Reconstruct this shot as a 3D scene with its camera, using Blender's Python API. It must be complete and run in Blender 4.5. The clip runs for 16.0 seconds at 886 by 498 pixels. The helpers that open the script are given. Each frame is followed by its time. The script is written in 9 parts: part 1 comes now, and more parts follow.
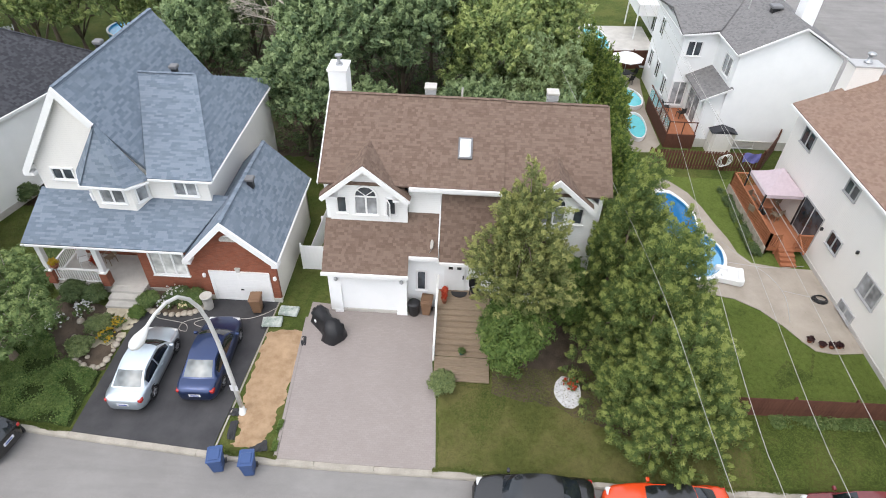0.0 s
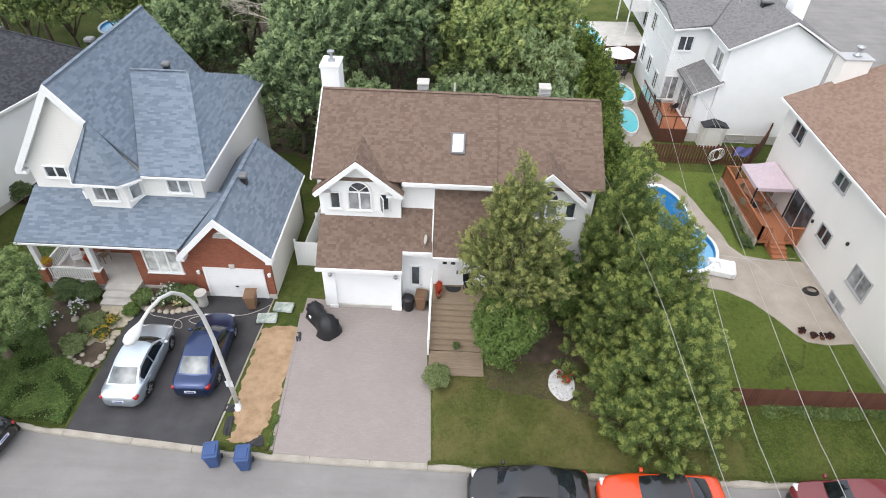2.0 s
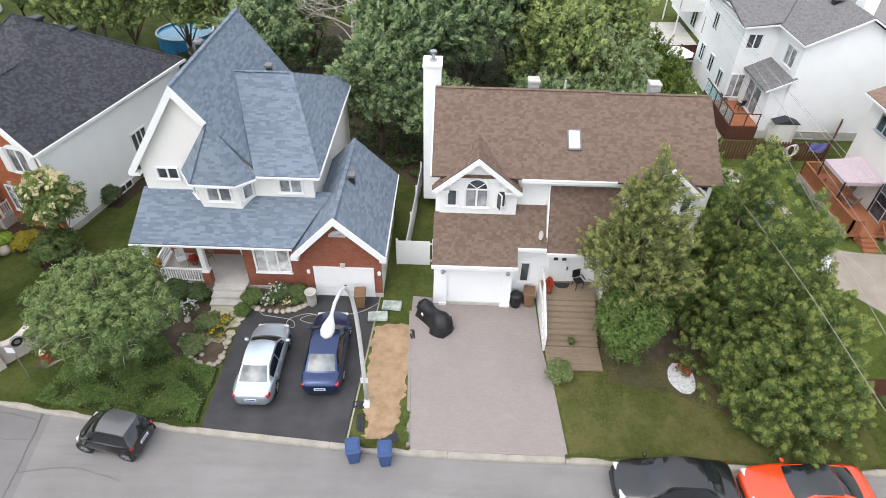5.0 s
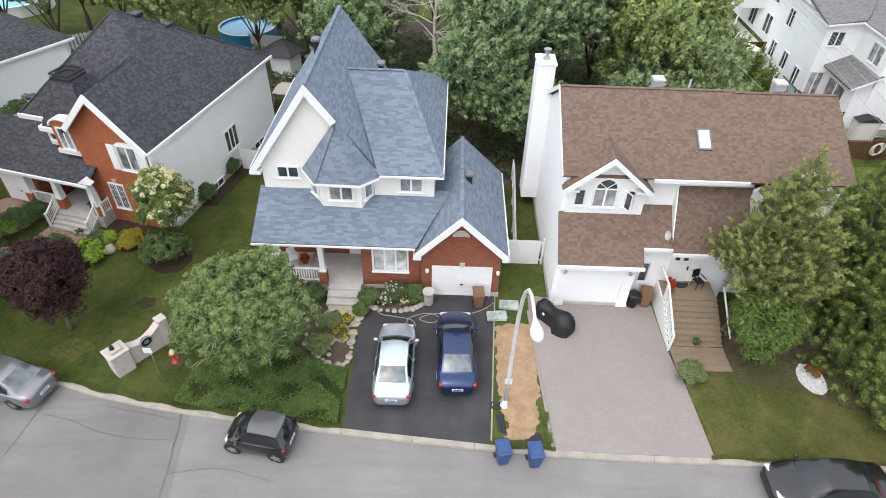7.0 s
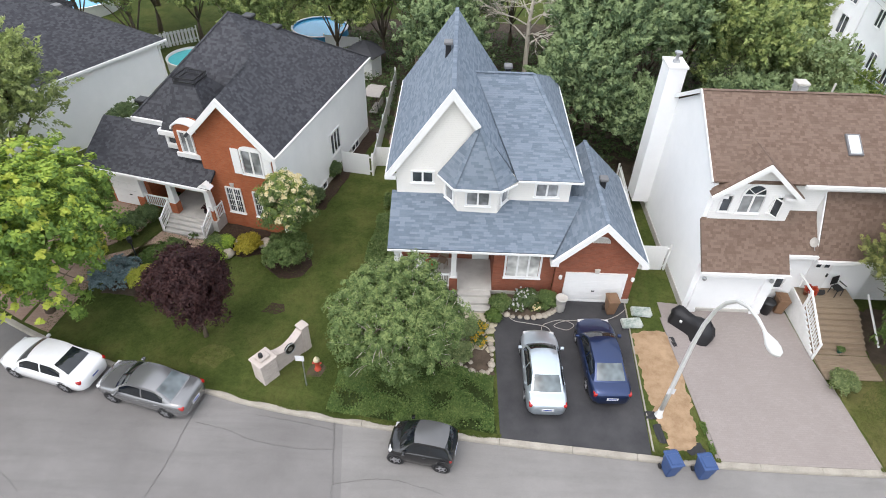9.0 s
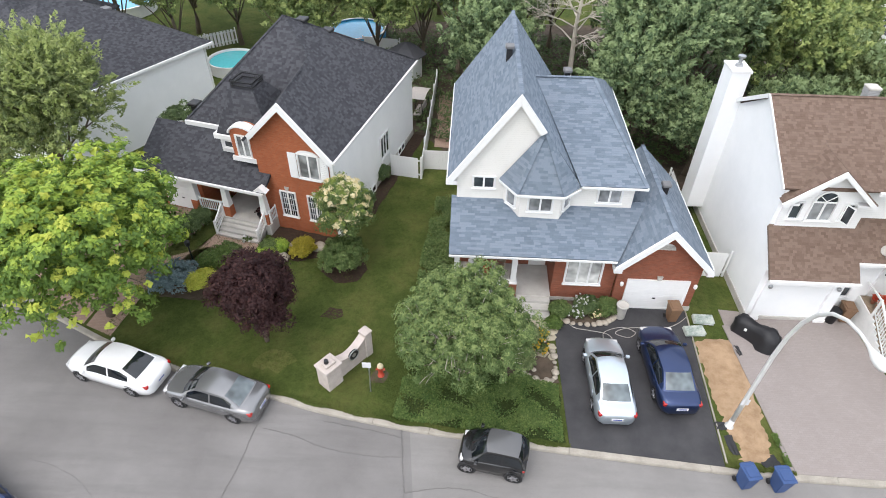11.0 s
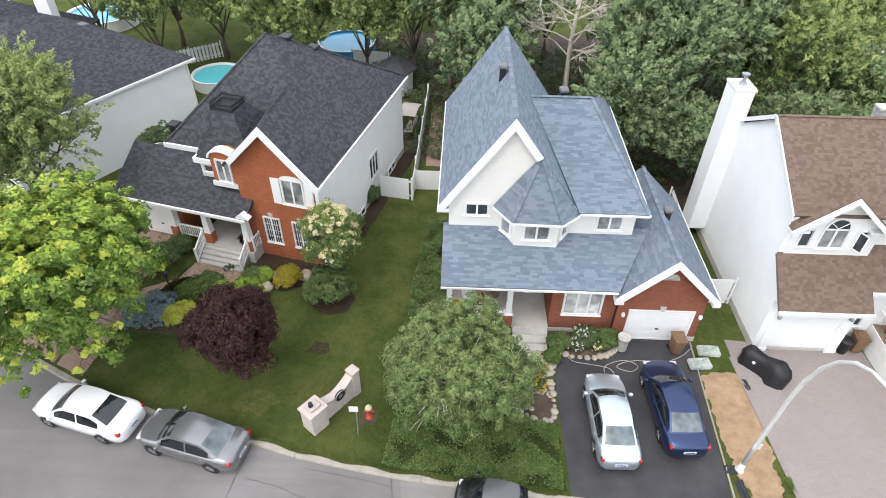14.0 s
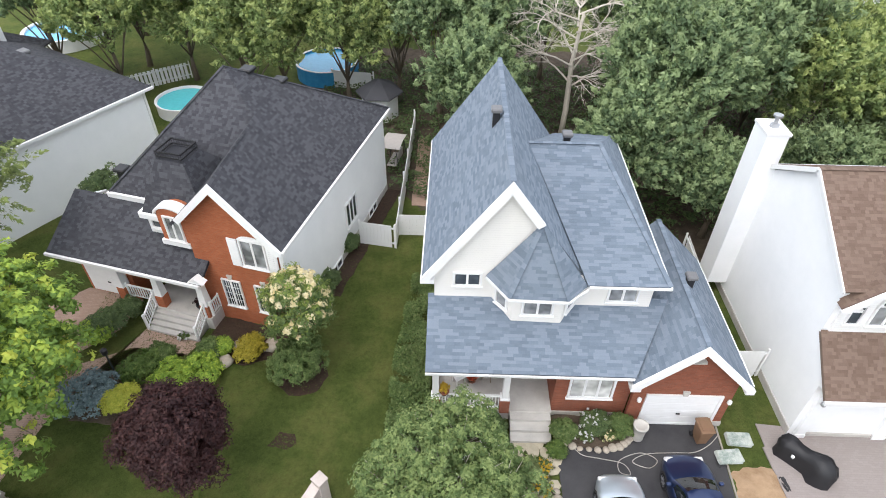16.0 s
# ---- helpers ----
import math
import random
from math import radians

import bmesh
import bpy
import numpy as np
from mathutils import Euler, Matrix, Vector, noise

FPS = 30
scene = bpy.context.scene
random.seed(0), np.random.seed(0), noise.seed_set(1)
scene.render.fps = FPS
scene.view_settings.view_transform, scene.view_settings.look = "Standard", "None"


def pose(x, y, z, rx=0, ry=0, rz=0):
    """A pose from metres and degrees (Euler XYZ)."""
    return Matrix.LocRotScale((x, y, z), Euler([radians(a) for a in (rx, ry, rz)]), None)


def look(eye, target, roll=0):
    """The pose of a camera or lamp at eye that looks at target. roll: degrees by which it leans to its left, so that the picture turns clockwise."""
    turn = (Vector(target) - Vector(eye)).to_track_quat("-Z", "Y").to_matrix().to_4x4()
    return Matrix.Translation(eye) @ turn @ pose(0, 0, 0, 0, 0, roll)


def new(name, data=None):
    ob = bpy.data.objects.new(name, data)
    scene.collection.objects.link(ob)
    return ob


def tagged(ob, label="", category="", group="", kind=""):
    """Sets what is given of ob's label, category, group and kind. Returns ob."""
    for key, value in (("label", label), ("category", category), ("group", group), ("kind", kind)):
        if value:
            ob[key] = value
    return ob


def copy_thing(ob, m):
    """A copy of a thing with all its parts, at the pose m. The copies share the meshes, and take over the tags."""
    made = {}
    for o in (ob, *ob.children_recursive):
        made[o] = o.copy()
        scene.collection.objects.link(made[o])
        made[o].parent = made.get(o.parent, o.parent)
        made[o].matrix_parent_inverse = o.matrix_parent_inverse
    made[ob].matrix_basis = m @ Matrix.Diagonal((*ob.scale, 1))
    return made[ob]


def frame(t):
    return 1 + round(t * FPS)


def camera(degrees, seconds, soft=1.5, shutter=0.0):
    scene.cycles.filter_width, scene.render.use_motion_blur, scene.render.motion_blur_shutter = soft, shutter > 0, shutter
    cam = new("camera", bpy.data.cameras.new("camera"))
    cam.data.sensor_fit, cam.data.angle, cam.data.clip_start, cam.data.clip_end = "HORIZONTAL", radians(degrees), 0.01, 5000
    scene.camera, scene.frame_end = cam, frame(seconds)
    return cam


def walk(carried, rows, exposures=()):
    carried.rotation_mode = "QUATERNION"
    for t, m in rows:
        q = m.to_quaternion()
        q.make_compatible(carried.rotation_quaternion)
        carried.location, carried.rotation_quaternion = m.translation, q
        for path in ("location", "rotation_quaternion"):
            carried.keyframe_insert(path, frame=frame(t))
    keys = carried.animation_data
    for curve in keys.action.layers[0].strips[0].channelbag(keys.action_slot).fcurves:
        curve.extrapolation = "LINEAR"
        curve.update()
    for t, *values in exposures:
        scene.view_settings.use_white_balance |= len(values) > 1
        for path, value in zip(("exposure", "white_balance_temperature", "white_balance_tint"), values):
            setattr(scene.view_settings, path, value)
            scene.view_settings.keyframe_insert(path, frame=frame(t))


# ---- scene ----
cam = camera(73.4, 16.0, 0.95)
PATH = [
    (0, (0.026, 0.856, 22.82), (-0.013, 2.378, 21.523), 2.1),
    (0.5, (0.301, 0.8, 22.864), (0.26, 2.319, 21.563), 1.8),
    (1, (0.398, 0.761, 22.889), (0.362, 2.278, 21.586), 1.7),
    (1.5, (0.351, 0.735, 22.871), (0.326, 2.252, 21.568), 2.1),
    (2, (0.113, 0.677, 22.798), (0.09, 2.194, 21.496), 2.0),
    (2.5, (-0.403, 0.652, 22.776), (-0.422, 2.168, 21.471), 2.0),
    (3, (-1.155, 0.558, 22.724), (-1.168, 2.075, 21.421), 2.1),
    (3.5, (-2.003, 0.41, 22.609), (-2.018, 1.933, 21.312), 2.0),
    (4, (-2.998, 0.262, 22.493), (-3.015, 1.789, 21.202), 1.8),
    (4.2, (-3.447, 0.195, 22.493), (-3.467, 1.727, 21.207), 1.5),
    (6.3, (-9.439, 0.054, 22.513), (-9.448, 1.573, 21.212), 1.7),
    (6.5, (-10.059, 0.083, 22.51), (-10.068, 1.602, 21.208), 1.8),
    (7, (-11.675, 0.185, 22.485), (-11.686, 1.701, 21.181), 1.7),
    (7.5, (-13.307, 0.283, 22.461), (-13.318, 1.797, 21.154), 1.8),
    (8, (-14.89, 0.383, 22.422), (-14.907, 1.897, 21.114), 1.6),
    (8.5, (-16.543, 0.452, 22.391), (-16.563, 1.965, 21.083), 1.6),
    (9, (-18.214, 0.513, 22.365), (-18.238, 2.027, 21.057), 1.5),
    (9.5, (-19.641, 0.607, 22.366), (-19.692, 2.12, 21.059), 0.8),
    (10, (-20.45, 0.709, 22.372), (-20.51, 2.218, 21.061), 0.9),
    (12.5, (-20.738, 1.037, 22.546), (-20.799, 2.548, 21.237), 0.9),
    (13, (-20.731, 1.331, 22.536), (-20.784, 2.847, 21.232), 0.9),
    (13.5, (-20.695, 1.937, 22.473), (-20.741, 3.456, 21.173), 0.9),
    (14, (-20.593, 2.778, 22.394), (-20.638, 4.297, 21.093), 0.8),
    (14.5, (-20.506, 3.868, 22.276), (-20.549, 5.385, 20.973), 0.7),
    (15, (-20.432, 5.135, 22.154), (-20.47, 6.65, 20.849), 0.7),
    (15.5, (-20.388, 6.496, 22.067), (-20.422, 8.01, 20.761), 0.8),
    (16, (-20.372, 7.937, 22.018), (-20.399, 9.455, 20.717), 0.8),
]
walk(cam, [(t, look(eye, target, roll)) for t, eye, target, roll in PATH], [(0, 0.0), (4, 0.0), (10, 0.03), (12.5, 0.08), (16, 0.14)])

# ---- light: a bright overcast afternoon ----
world = bpy.data.worlds.new("sky")
scene.world = world
world.use_nodes = True
wn = world.node_tree
sky = wn.nodes.new("ShaderNodeTexSky")
sky.sky_type, sky.sun_disc = "NISHITA", False
sky.sun_elevation, sky.sun_rotation = radians(62), radians(218)
sky.air_density, sky.dust_density, sky.ozone_density = 1.0, 3.0, 1.0
wn.nodes["Background"].inputs["Strength"].default_value = 0.53
veil = wn.nodes.new("ShaderNodeHueSaturation")      # cloud takes the colour out of the sky
veil.inputs["Saturation"].default_value = 0.5
wn.links.new(sky.outputs["Color"], veil.inputs["Color"])
cloud = wn.nodes.new("ShaderNodeMix")                # an even layer of cloud over most of it
cloud.data_type = "RGBA"
cloud.inputs["Factor"].default_value = 0.55
wn.links.new(veil.outputs["Color"], cloud.inputs[6])
cloud.inputs[7].default_value = (2.33, 2.4, 2.52, 1)
wn.links.new(cloud.outputs[2], wn.nodes["Background"].inputs["Color"])
sun_data = bpy.data.lights.new("sun", "SUN")
sun_data.energy, sun_data.angle, sun_data.color = 0.5, radians(120), (1.0, 0.985, 0.96)
sun = new("sun", sun_data)
sun.matrix_basis = look((-16, 6, 60), (-12, 22, 0))

# ---- building tools ----
def finish(name, bm, mat, smooth=False):
    me = bpy.data.meshes.new(name)
    bm.normal_update()
    bm.to_mesh(me)
    bm.free()
    if smooth:
        me.polygons.foreach_set("use_smooth", [True] * len(me.polygons))
    for m in (mat if isinstance(mat, (list, tuple)) else [mat]):
        me.materials.append(m)
    return me


def part(name, bm, mat, parent, label="", smooth=False):
    ob = new(name, finish(name, bm, mat, smooth))
    ob.parent = parent
    return tagged(ob, label)


def thing(name, label, category, group="", kind=""):
    return tagged(new(name), label, category, group, kind)


def solid(name, bm, mat, label, category, group="", kind="", smooth=False):
    return tagged(new(name, finish(name, bm, mat, smooth)), label, category, group, kind)


def settle(ob, x, y, z):
    """Move the origin of a thing that was built in place to its base."""
    done, back = set(), Matrix.Translation((-x, -y, -z))
    for o in ob.children_recursive:
        if o.location.length > 0:
            o.location = o.location - Vector((x, y, z))
        elif o.type == "MESH" and o.data.name not in done:
            done.add(o.data.name)
            o.data.transform(back)
    ob.location = (x, y, z)
    return ob


def box(bm, x0, y0, z0, x1, y1, z1, bevel=0.0, m=None, mat=0):
    vs = [bm.verts.new(p) for p in ((x0, y0, z0), (x1, y0, z0), (x1, y1, z0), (x0, y1, z0), (x0, y0, z1), (x1, y0, z1), (x1, y1, z1), (x0, y1, z1))]
    fs = [bm.faces.new([vs[i] for i in q]) for q in ((3, 2, 1, 0), (4, 5, 6, 7), (0, 1, 5, 4), (1, 2, 6, 5), (2, 3, 7, 6), (3, 0, 4, 7))]
    for f in fs:
        f.material_index = mat
    if bevel:
        es = {e for f in fs for e in f.edges}
        made = bmesh.ops.bevel(bm, geom=list(es), offset=bevel, segments=1, affect="EDGES", profile=0.5)
        vs = list({v for f in made["faces"] for v in f.verts} | {v for v in vs if v.is_valid})
    if m is not None:
        bmesh.ops.transform(bm, matrix=m, verts=vs)
    return vs


def boxes(*rows, bevel=0.0):
    bm = bmesh.new()
    for r in rows:
        box(bm, *r, bevel=bevel)
    return bm


def tube(bm, p, q, r0, r1=None, seg=10, cap=True):
    p, q = Vector(p), Vector(q)
    r1 = r0 if r1 is None else r1
    turn = (q - p).to_track_quat("Z", "Y").to_matrix()
    rings = []
    for c, r in ((p, r0), (q, r1)):
        rings.append([bm.verts.new(c + turn @ Vector((r * math.cos(a * 2 * math.pi / seg), r * math.sin(a * 2 * math.pi / seg), 0))) for a in range(seg)])
    for i in range(seg):
        bm.faces.new((rings[0][i], rings[0][(i + 1) % seg], rings[1][(i + 1) % seg], rings[1][i]))
    if cap:
        bm.faces.new(rings[0][::-1])
        bm.faces.new(rings[1])
    return rings


def pipe(bm, pts, radii, seg=10):
    """A bent, tapered round bar through the points."""
    pts = [Vector(p) for p in pts]
    rings = []
    for i, p in enumerate(pts):
        d = (pts[min(i + 1, len(pts) - 1)] - pts[max(i - 1, 0)]).normalized()
        turn = d.to_track_quat("Z", "Y").to_matrix()
        r = radii[i] if isinstance(radii, (list, tuple)) else radii
        rings.append([bm.verts.new(p + turn @ Vector((r * math.cos(a * 2 * math.pi / seg), r * math.sin(a * 2 * math.pi / seg), 0))) for a in range(seg)])
    for a, b in zip(rings, rings[1:]):
        for i in range(seg):
            bm.faces.new((a[i], a[(i + 1) % seg], b[(i + 1) % seg], b[i]))
    bm.faces.new(rings[0][::-1])
    bm.faces.new(rings[-1])


def lathe(bm, profile, seg=16, at=(0, 0, 0)):
    """A turned body from (radius, height) rows."""
    at = Vector(at)
    rings = [[bm.verts.new(at + Vector((r * math.cos(a * 2 * math.pi / seg), r * math.sin(a * 2 * math.pi / seg), z))) for a in range(seg)] for r, z in profile]
    for a, b in zip(rings, rings[1:]):
        for i in range(seg):
            bm.faces.new((a[i], a[(i + 1) % seg], b[(i + 1) % seg], b[i]))
    bm.faces.new(rings[0][::-1])
    bm.faces.new(rings[-1])


def prism(bm, pts, shift, mat=0):
    """A flat polygon of 3D points, given a depth by the vector shift."""
    shift = Vector(shift)
    a = [bm.verts.new(Vector(p)) for p in pts]
    b = [bm.verts.new(Vector(p) + shift) for p in pts]
    n = len(pts)
    fs = [bm.faces.new(a), bm.faces.new(b[::-1])]
    fs += [bm.faces.new((a[(i + 1) % n], a[i], b[i], b[(i + 1) % n])) for i in range(n)]
    for f in fs:
        f.material_index = mat
    bmesh.ops.recalc_face_normals(bm, faces=fs)


def normal_of(poly):
    n = Vector()
    p = [Vector(v) for v in poly]
    for a, b in zip(p, p[1:] + p[:1]):
        n += a.cross(b)
    n.normalize()
    return n if n.z >= 0 else -n


def slab(bm, poly, thick=0.14):
    prism(bm, poly, normal_of(poly) * -thick)


def courses(poly, exposure=0.132, wide=(0.2, 0.48), rng=None, stretch=None):
    """Lay roof shingles over a flat polygon: vertices and faces of the small tabs, and the poses of those within stretch."""
    rng = rng or random.Random(3)
    n = normal_of(poly)
    s = (Vector((0, 0, 1)) - n * n.z).normalized()
    a = s.cross(n)
    o = Vector(poly[0])
    flat = [((Vector(p) - o).dot(a), (Vector(p) - o).dot(s)) for p in poly]
    lo, hi = min(p[1] for p in flat), max(p[1] for p in flat)
    verts, faces, poses = [], [], []
    row = lo
    while row < hi - 0.03:
        mid = row + min(exposure, hi - row) * 0.5
        xs = []
        for (x0, y0), (x1, y1) in zip(flat, flat[1:] + flat[:1]):
            if (y0 - mid) * (y1 - mid) < 0:
                xs.append(x0 + (x1 - x0) * (mid - y0) / (y1 - y0))
        xs.sort()
        for x0, x1 in zip(xs[::2], xs[1::2]):
            x = x0
            while x < x1 - 0.01:
                w = min(rng.uniform(*wide), x1 - x)
                if x1 - x - w < 0.06:
                    w = x1 - x
                lift = rng.uniform(0.006, 0.012)
                top = min(row + exposure + 0.02, hi)
                c = o + a * (x + w / 2) + s * row
                if stretch and stretch(c) and len(poses) < 300 and w > 0.12:
                    m = Matrix((a, s, n)).transposed().to_4x4()
                    poses.append(Matrix.Translation(c) @ m @ Matrix.Diagonal((w - 0.002, top - row, 1, 1)))
                else:
                    i = len(verts)
                    for dx, dy, dz in ((0.001, 0, 0), (w - 0.001, 0, 0), (0.001, 0, lift), (w - 0.001, 0, lift), (w - 0.001, top - row, 0.002), (0.001, top - row, 0.002)):
                        verts.append(o + a * (x + dx) + s * (row + dy) + n * dz)
                    faces += [(i, i + 1, i + 3, i + 2), (i + 2, i + 3, i + 4, i + 5), (i + 1, i + 4, i + 3), (i, i + 2, i + 5)]
                x += w
        row += exposure
    return verts, faces, poses


def shingled(parent, polys, mat, label, stretch=None, seed=3, thick=0.14, wide=(0.12, 0.24)):
    """A roof part with its slabs, and the shingles that lie on them."""
    bm = bmesh.new()
    for p in polys:
        slab(bm, p, thick)
    roof = part("roof", bm, mat, parent, label)
    rng, verts, faces, poses = random.Random(seed), [], [], []
    for p in polys:
        v, f, q = courses([Vector(c) + normal_of(p) * 0.004 for c in p], rng=rng, stretch=stretch, wide=(0.2, 0.48) if mat is M["shingle_blue"] else wide)
        faces += [tuple(i + len(verts) for i in t) for t in f]
        verts += v
        poses += q
    me = bpy.data.meshes.new("shingles")
    me.from_pydata(verts, [], faces)
    me.materials.append(mat)
    ob = new("shingles", me)
    ob.parent = roof
    tagged(ob, "rows of small asphalt shingles", kind="stuff")
    if poses:
        LATE.append((roof, poses, mat))
    return roof


LATE = []

# ---- materials ----
def material(name, rough=0.7, metal=0.0, spec=0.4):
    m = bpy.data.materials.new(name)
    m.use_nodes = True
    b = m.node_tree.nodes["Principled BSDF"]
    b.inputs["Roughness"].default_value, b.inputs["Metallic"].default_value = rough, metal
    b.inputs["Specular IOR Level"].default_value = spec
    return m, m.node_tree, b


def nd(t, kind, **values):
    n = t.nodes.new("ShaderNode" + kind)
    for k, v in values.items():
        n.inputs[k.replace("_", " ")].default_value = v
    return n


def ramp(t, fac, stops):
    r = t.nodes.new("ShaderNodeValToRGB")
    e = r.color_ramp.elements
    while len(e) < len(stops):
        e.new(0.5)
    for el, (p, c) in zip(e, stops):
        el.position, el.color = p, (*c, 1)
    t.links.new(fac, r.inputs["Fac"])
    return r.outputs["Color"]


def mixed(t, fac, a, b, how="MIX"):
    x = t.nodes.new("ShaderNodeMix")
    x.data_type, x.blend_type = "RGBA", how
    for i, v in ((0, fac), (6, a), (7, b)):
        if isinstance(v, bpy.types.NodeSocket):
            t.links.new(v, x.inputs[i])
        else:
            x.inputs[i].default_value = v if i == 0 else (*v, 1)
    return x.outputs[2]


def where(t, space="Object"):
    return t.nodes.new("ShaderNodeTexCoord").outputs[space]


def noisy(t, vec, scale, detail=4.0, rough=0.6, squeeze=None):
    if squeeze:
        mp = t.nodes.new("ShaderNodeMapping")
        mp.inputs["Scale"].default_value = squeeze
        t.links.new(vec, mp.inputs["Vector"])
        vec = mp.outputs["Vector"]
    n = nd(t, "TexNoise", Scale=scale, Detail=detail, Roughness=rough)
    t.links.new(vec, n.inputs["Vector"])
    return n.outputs["Fac"]


def bumped(t, b, height, strength=0.3, distance=0.01):
    n = nd(t, "Bump", Strength=strength, Distance=distance)
    t.links.new(height, n.inputs["Height"])
    t.links.new(n.outputs["Normal"], b.inputs["Normal"])


def mat_mottled(name, dark, light, scale=3.0, fine=60.0, rough=0.8, bump=0.3, metal=0.0, spec=0.3, contrast=0.35, distance=0.01):
    """A plain surface with stains at one scale and grain at another."""
    m, t, b = material(name, rough, metal, spec)
    v = where(t)
    big = ramp(t, noisy(t, v, scale, 5), [(0.5 - contrast / 2, dark), (0.5 + contrast / 2, light)])
    grain = noisy(t, v, fine, 3, 0.7)
    c = mixed(t, 0.35, big, ramp(t, grain, [(0.3, dark), (0.7, light)]))
    t.links.new(c, b.inputs["Base Color"])
    bumped(t, b, grain, bump, distance)
    return m


def mat_shingle(name, tones, weather):
    m, t, b = material(name, 0.92, 0, 0.2)
    v = where(t)
    isl = t.nodes.new("ShaderNodeNewGeometry").outputs["Random Per Island"]
    rnd = t.nodes.new("ShaderNodeObjectInfo").outputs["Random"]
    add = t.nodes.new("ShaderNodeMath")
    add.operation = "ADD"
    t.links.new(isl, add.inputs[0])
    t.links.new(rnd, add.inputs[1])
    fr = t.nodes.new("ShaderNodeMath")
    fr.operation = "FRACT"
    t.links.new(add.outputs[0], fr.inputs[0])
    k = len(tones)
    c = ramp(t, fr.outputs[0], [(i / k, tone) for i, tone in enumerate(tones)])
    c = mixed(t, 0.28, c, ramp(t, noisy(t, v, 70, 3, 0.8), [(0.25, tuple(x * 0.55 for x in tones[0])), (0.75, tuple(min(1, x * 1.25) for x in tones[-1]))]))
    c = mixed(t, ramp(t, noisy(t, v, 0.55, 5), [(0.45, (0, 0, 0)), (0.8, (0.45, 0.45, 0.45))]), c, weather)
    t.links.new(c, b.inputs["Base Color"])
    bumped(t, b, noisy(t, v, 160, 2), 0.35, 0.006)
    return m


def mat_brick(name, c1, c2, mortar, wide=0.215, high=0.075, turn=(radians(90), 0, 0)):
    m, t, b = material(name, 0.88, 0, 0.25)
    mp = t.nodes.new("ShaderNodeMapping")
    mp.inputs["Rotation"].default_value = turn
    t.links.new(where(t), mp.inputs["Vector"])
    br = nd(t, "TexBrick", Scale=1.0)
    br.inputs["Color1"].default_value, br.inputs["Color2"].default_value, br.inputs["Mortar"].default_value = (*c1, 1), (*c2, 1), (*mortar, 1)
    br.inputs["Brick Width"].default_value, br.inputs["Row Height"].default_value = wide, high
    br.inputs["Mortar Size"].default_value, br.inputs["Bias"].default_value = 0.006, -0.1
    t.links.new(mp.outputs["Vector"], br.inputs["Vector"])
    v = where(t)
    c = mixed(t, ramp(t, noisy(t, v, 1.3, 5), [(0.35, (0, 0, 0)), (0.8, (0.5, 0.5, 0.5))]), br.outputs["Color"], tuple(x * 0.7 for x in c1))
    c = mixed(t, 0.25, c, ramp(t, noisy(t, v, 45, 3), [(0.3, tuple(x * 0.6 for x in c1)), (0.7, c2)]))
    t.links.new(c, b.inputs["Base Color"])
    inv = t.nodes.new("ShaderNodeMath")
    inv.operation = "SUBTRACT"
    inv.inputs[0].default_value = 1
    t.links.new(br.outputs["Fac"], inv.inputs[1])
    bumped(t, b, inv.outputs[0], 0.6, 0.008)
    return m


def mat_siding(name, colour, step=0.11, axis=2, dirt=0.06):
    """Painted boards: fine relief in steps, and faint dirt."""
    m, t, b = material(name, 0.55, 0, 0.35)
    v = where(t)
    sep = t.nodes.new("ShaderNodeSeparateXYZ")
    t.links.new(v, sep.inputs[0])
    md = t.nodes.new("ShaderNodeMath")
    md.operation = "FRACT"
    dv = t.nodes.new("ShaderNodeMath")
    dv.operation = "DIVIDE"
    dv.inputs[1].default_value = step
    t.links.new(sep.outputs[axis], dv.inputs[0])
    t.links.new(dv.outputs[0], md.inputs[0])
    seam = ramp(t, md.outputs[0], [(0.0, (0.8, 0.8, 0.8)), (0.09, (1, 1, 1))])
    c = mixed(t, ramp(t, noisy(t, v, 0.8, 6, 0.7, (1, 1, 0.25)), [(0.4, (0, 0, 0)), (0.9, (dirt * 6,) * 3)]), colour, tuple(x * 0.82 for x in colour))
    c = mixed(t, 1.0, c, seam, "MULTIPLY")
    t.links.new(c, b.inputs["Base Color"])
    bumped(t, b, md.outputs[0], 0.35, 0.012)
    return m


def mat_grass(name, lush, mid, dry, dry_at=0.62):
    m, t, b = material(name, 0.95, 0, 0.1)
    v = where(t)
    c = ramp(t, noisy(t, v, 0.45, 6, 0.65), [(0.37, lush), (0.47, mid), (dry_at - 0.02, mid), (dry_at + 0.12, dry)])
    c = mixed(t, 0.55, c, ramp(t, noisy(t, v, 5, 7, 0.85), [(0.36, tuple(x * 0.4 for x in lush)), (0.5, mid), (0.66, tuple(min(1, x * 1.6) for x in mid))]))
    c = mixed(t, 0.45, c, ramp(t, noisy(t, v, 38, 3, 0.8), [(0.3, tuple(x * 0.45 for x in lush)), (0.72, tuple(min(1, x * 1.5) for x in mid))]))
    t.links.new(c, b.inputs["Base Color"])
    bumped(t, b, noisy(t, v, 30, 4, 0.8), 0.9, 0.06)
    return m


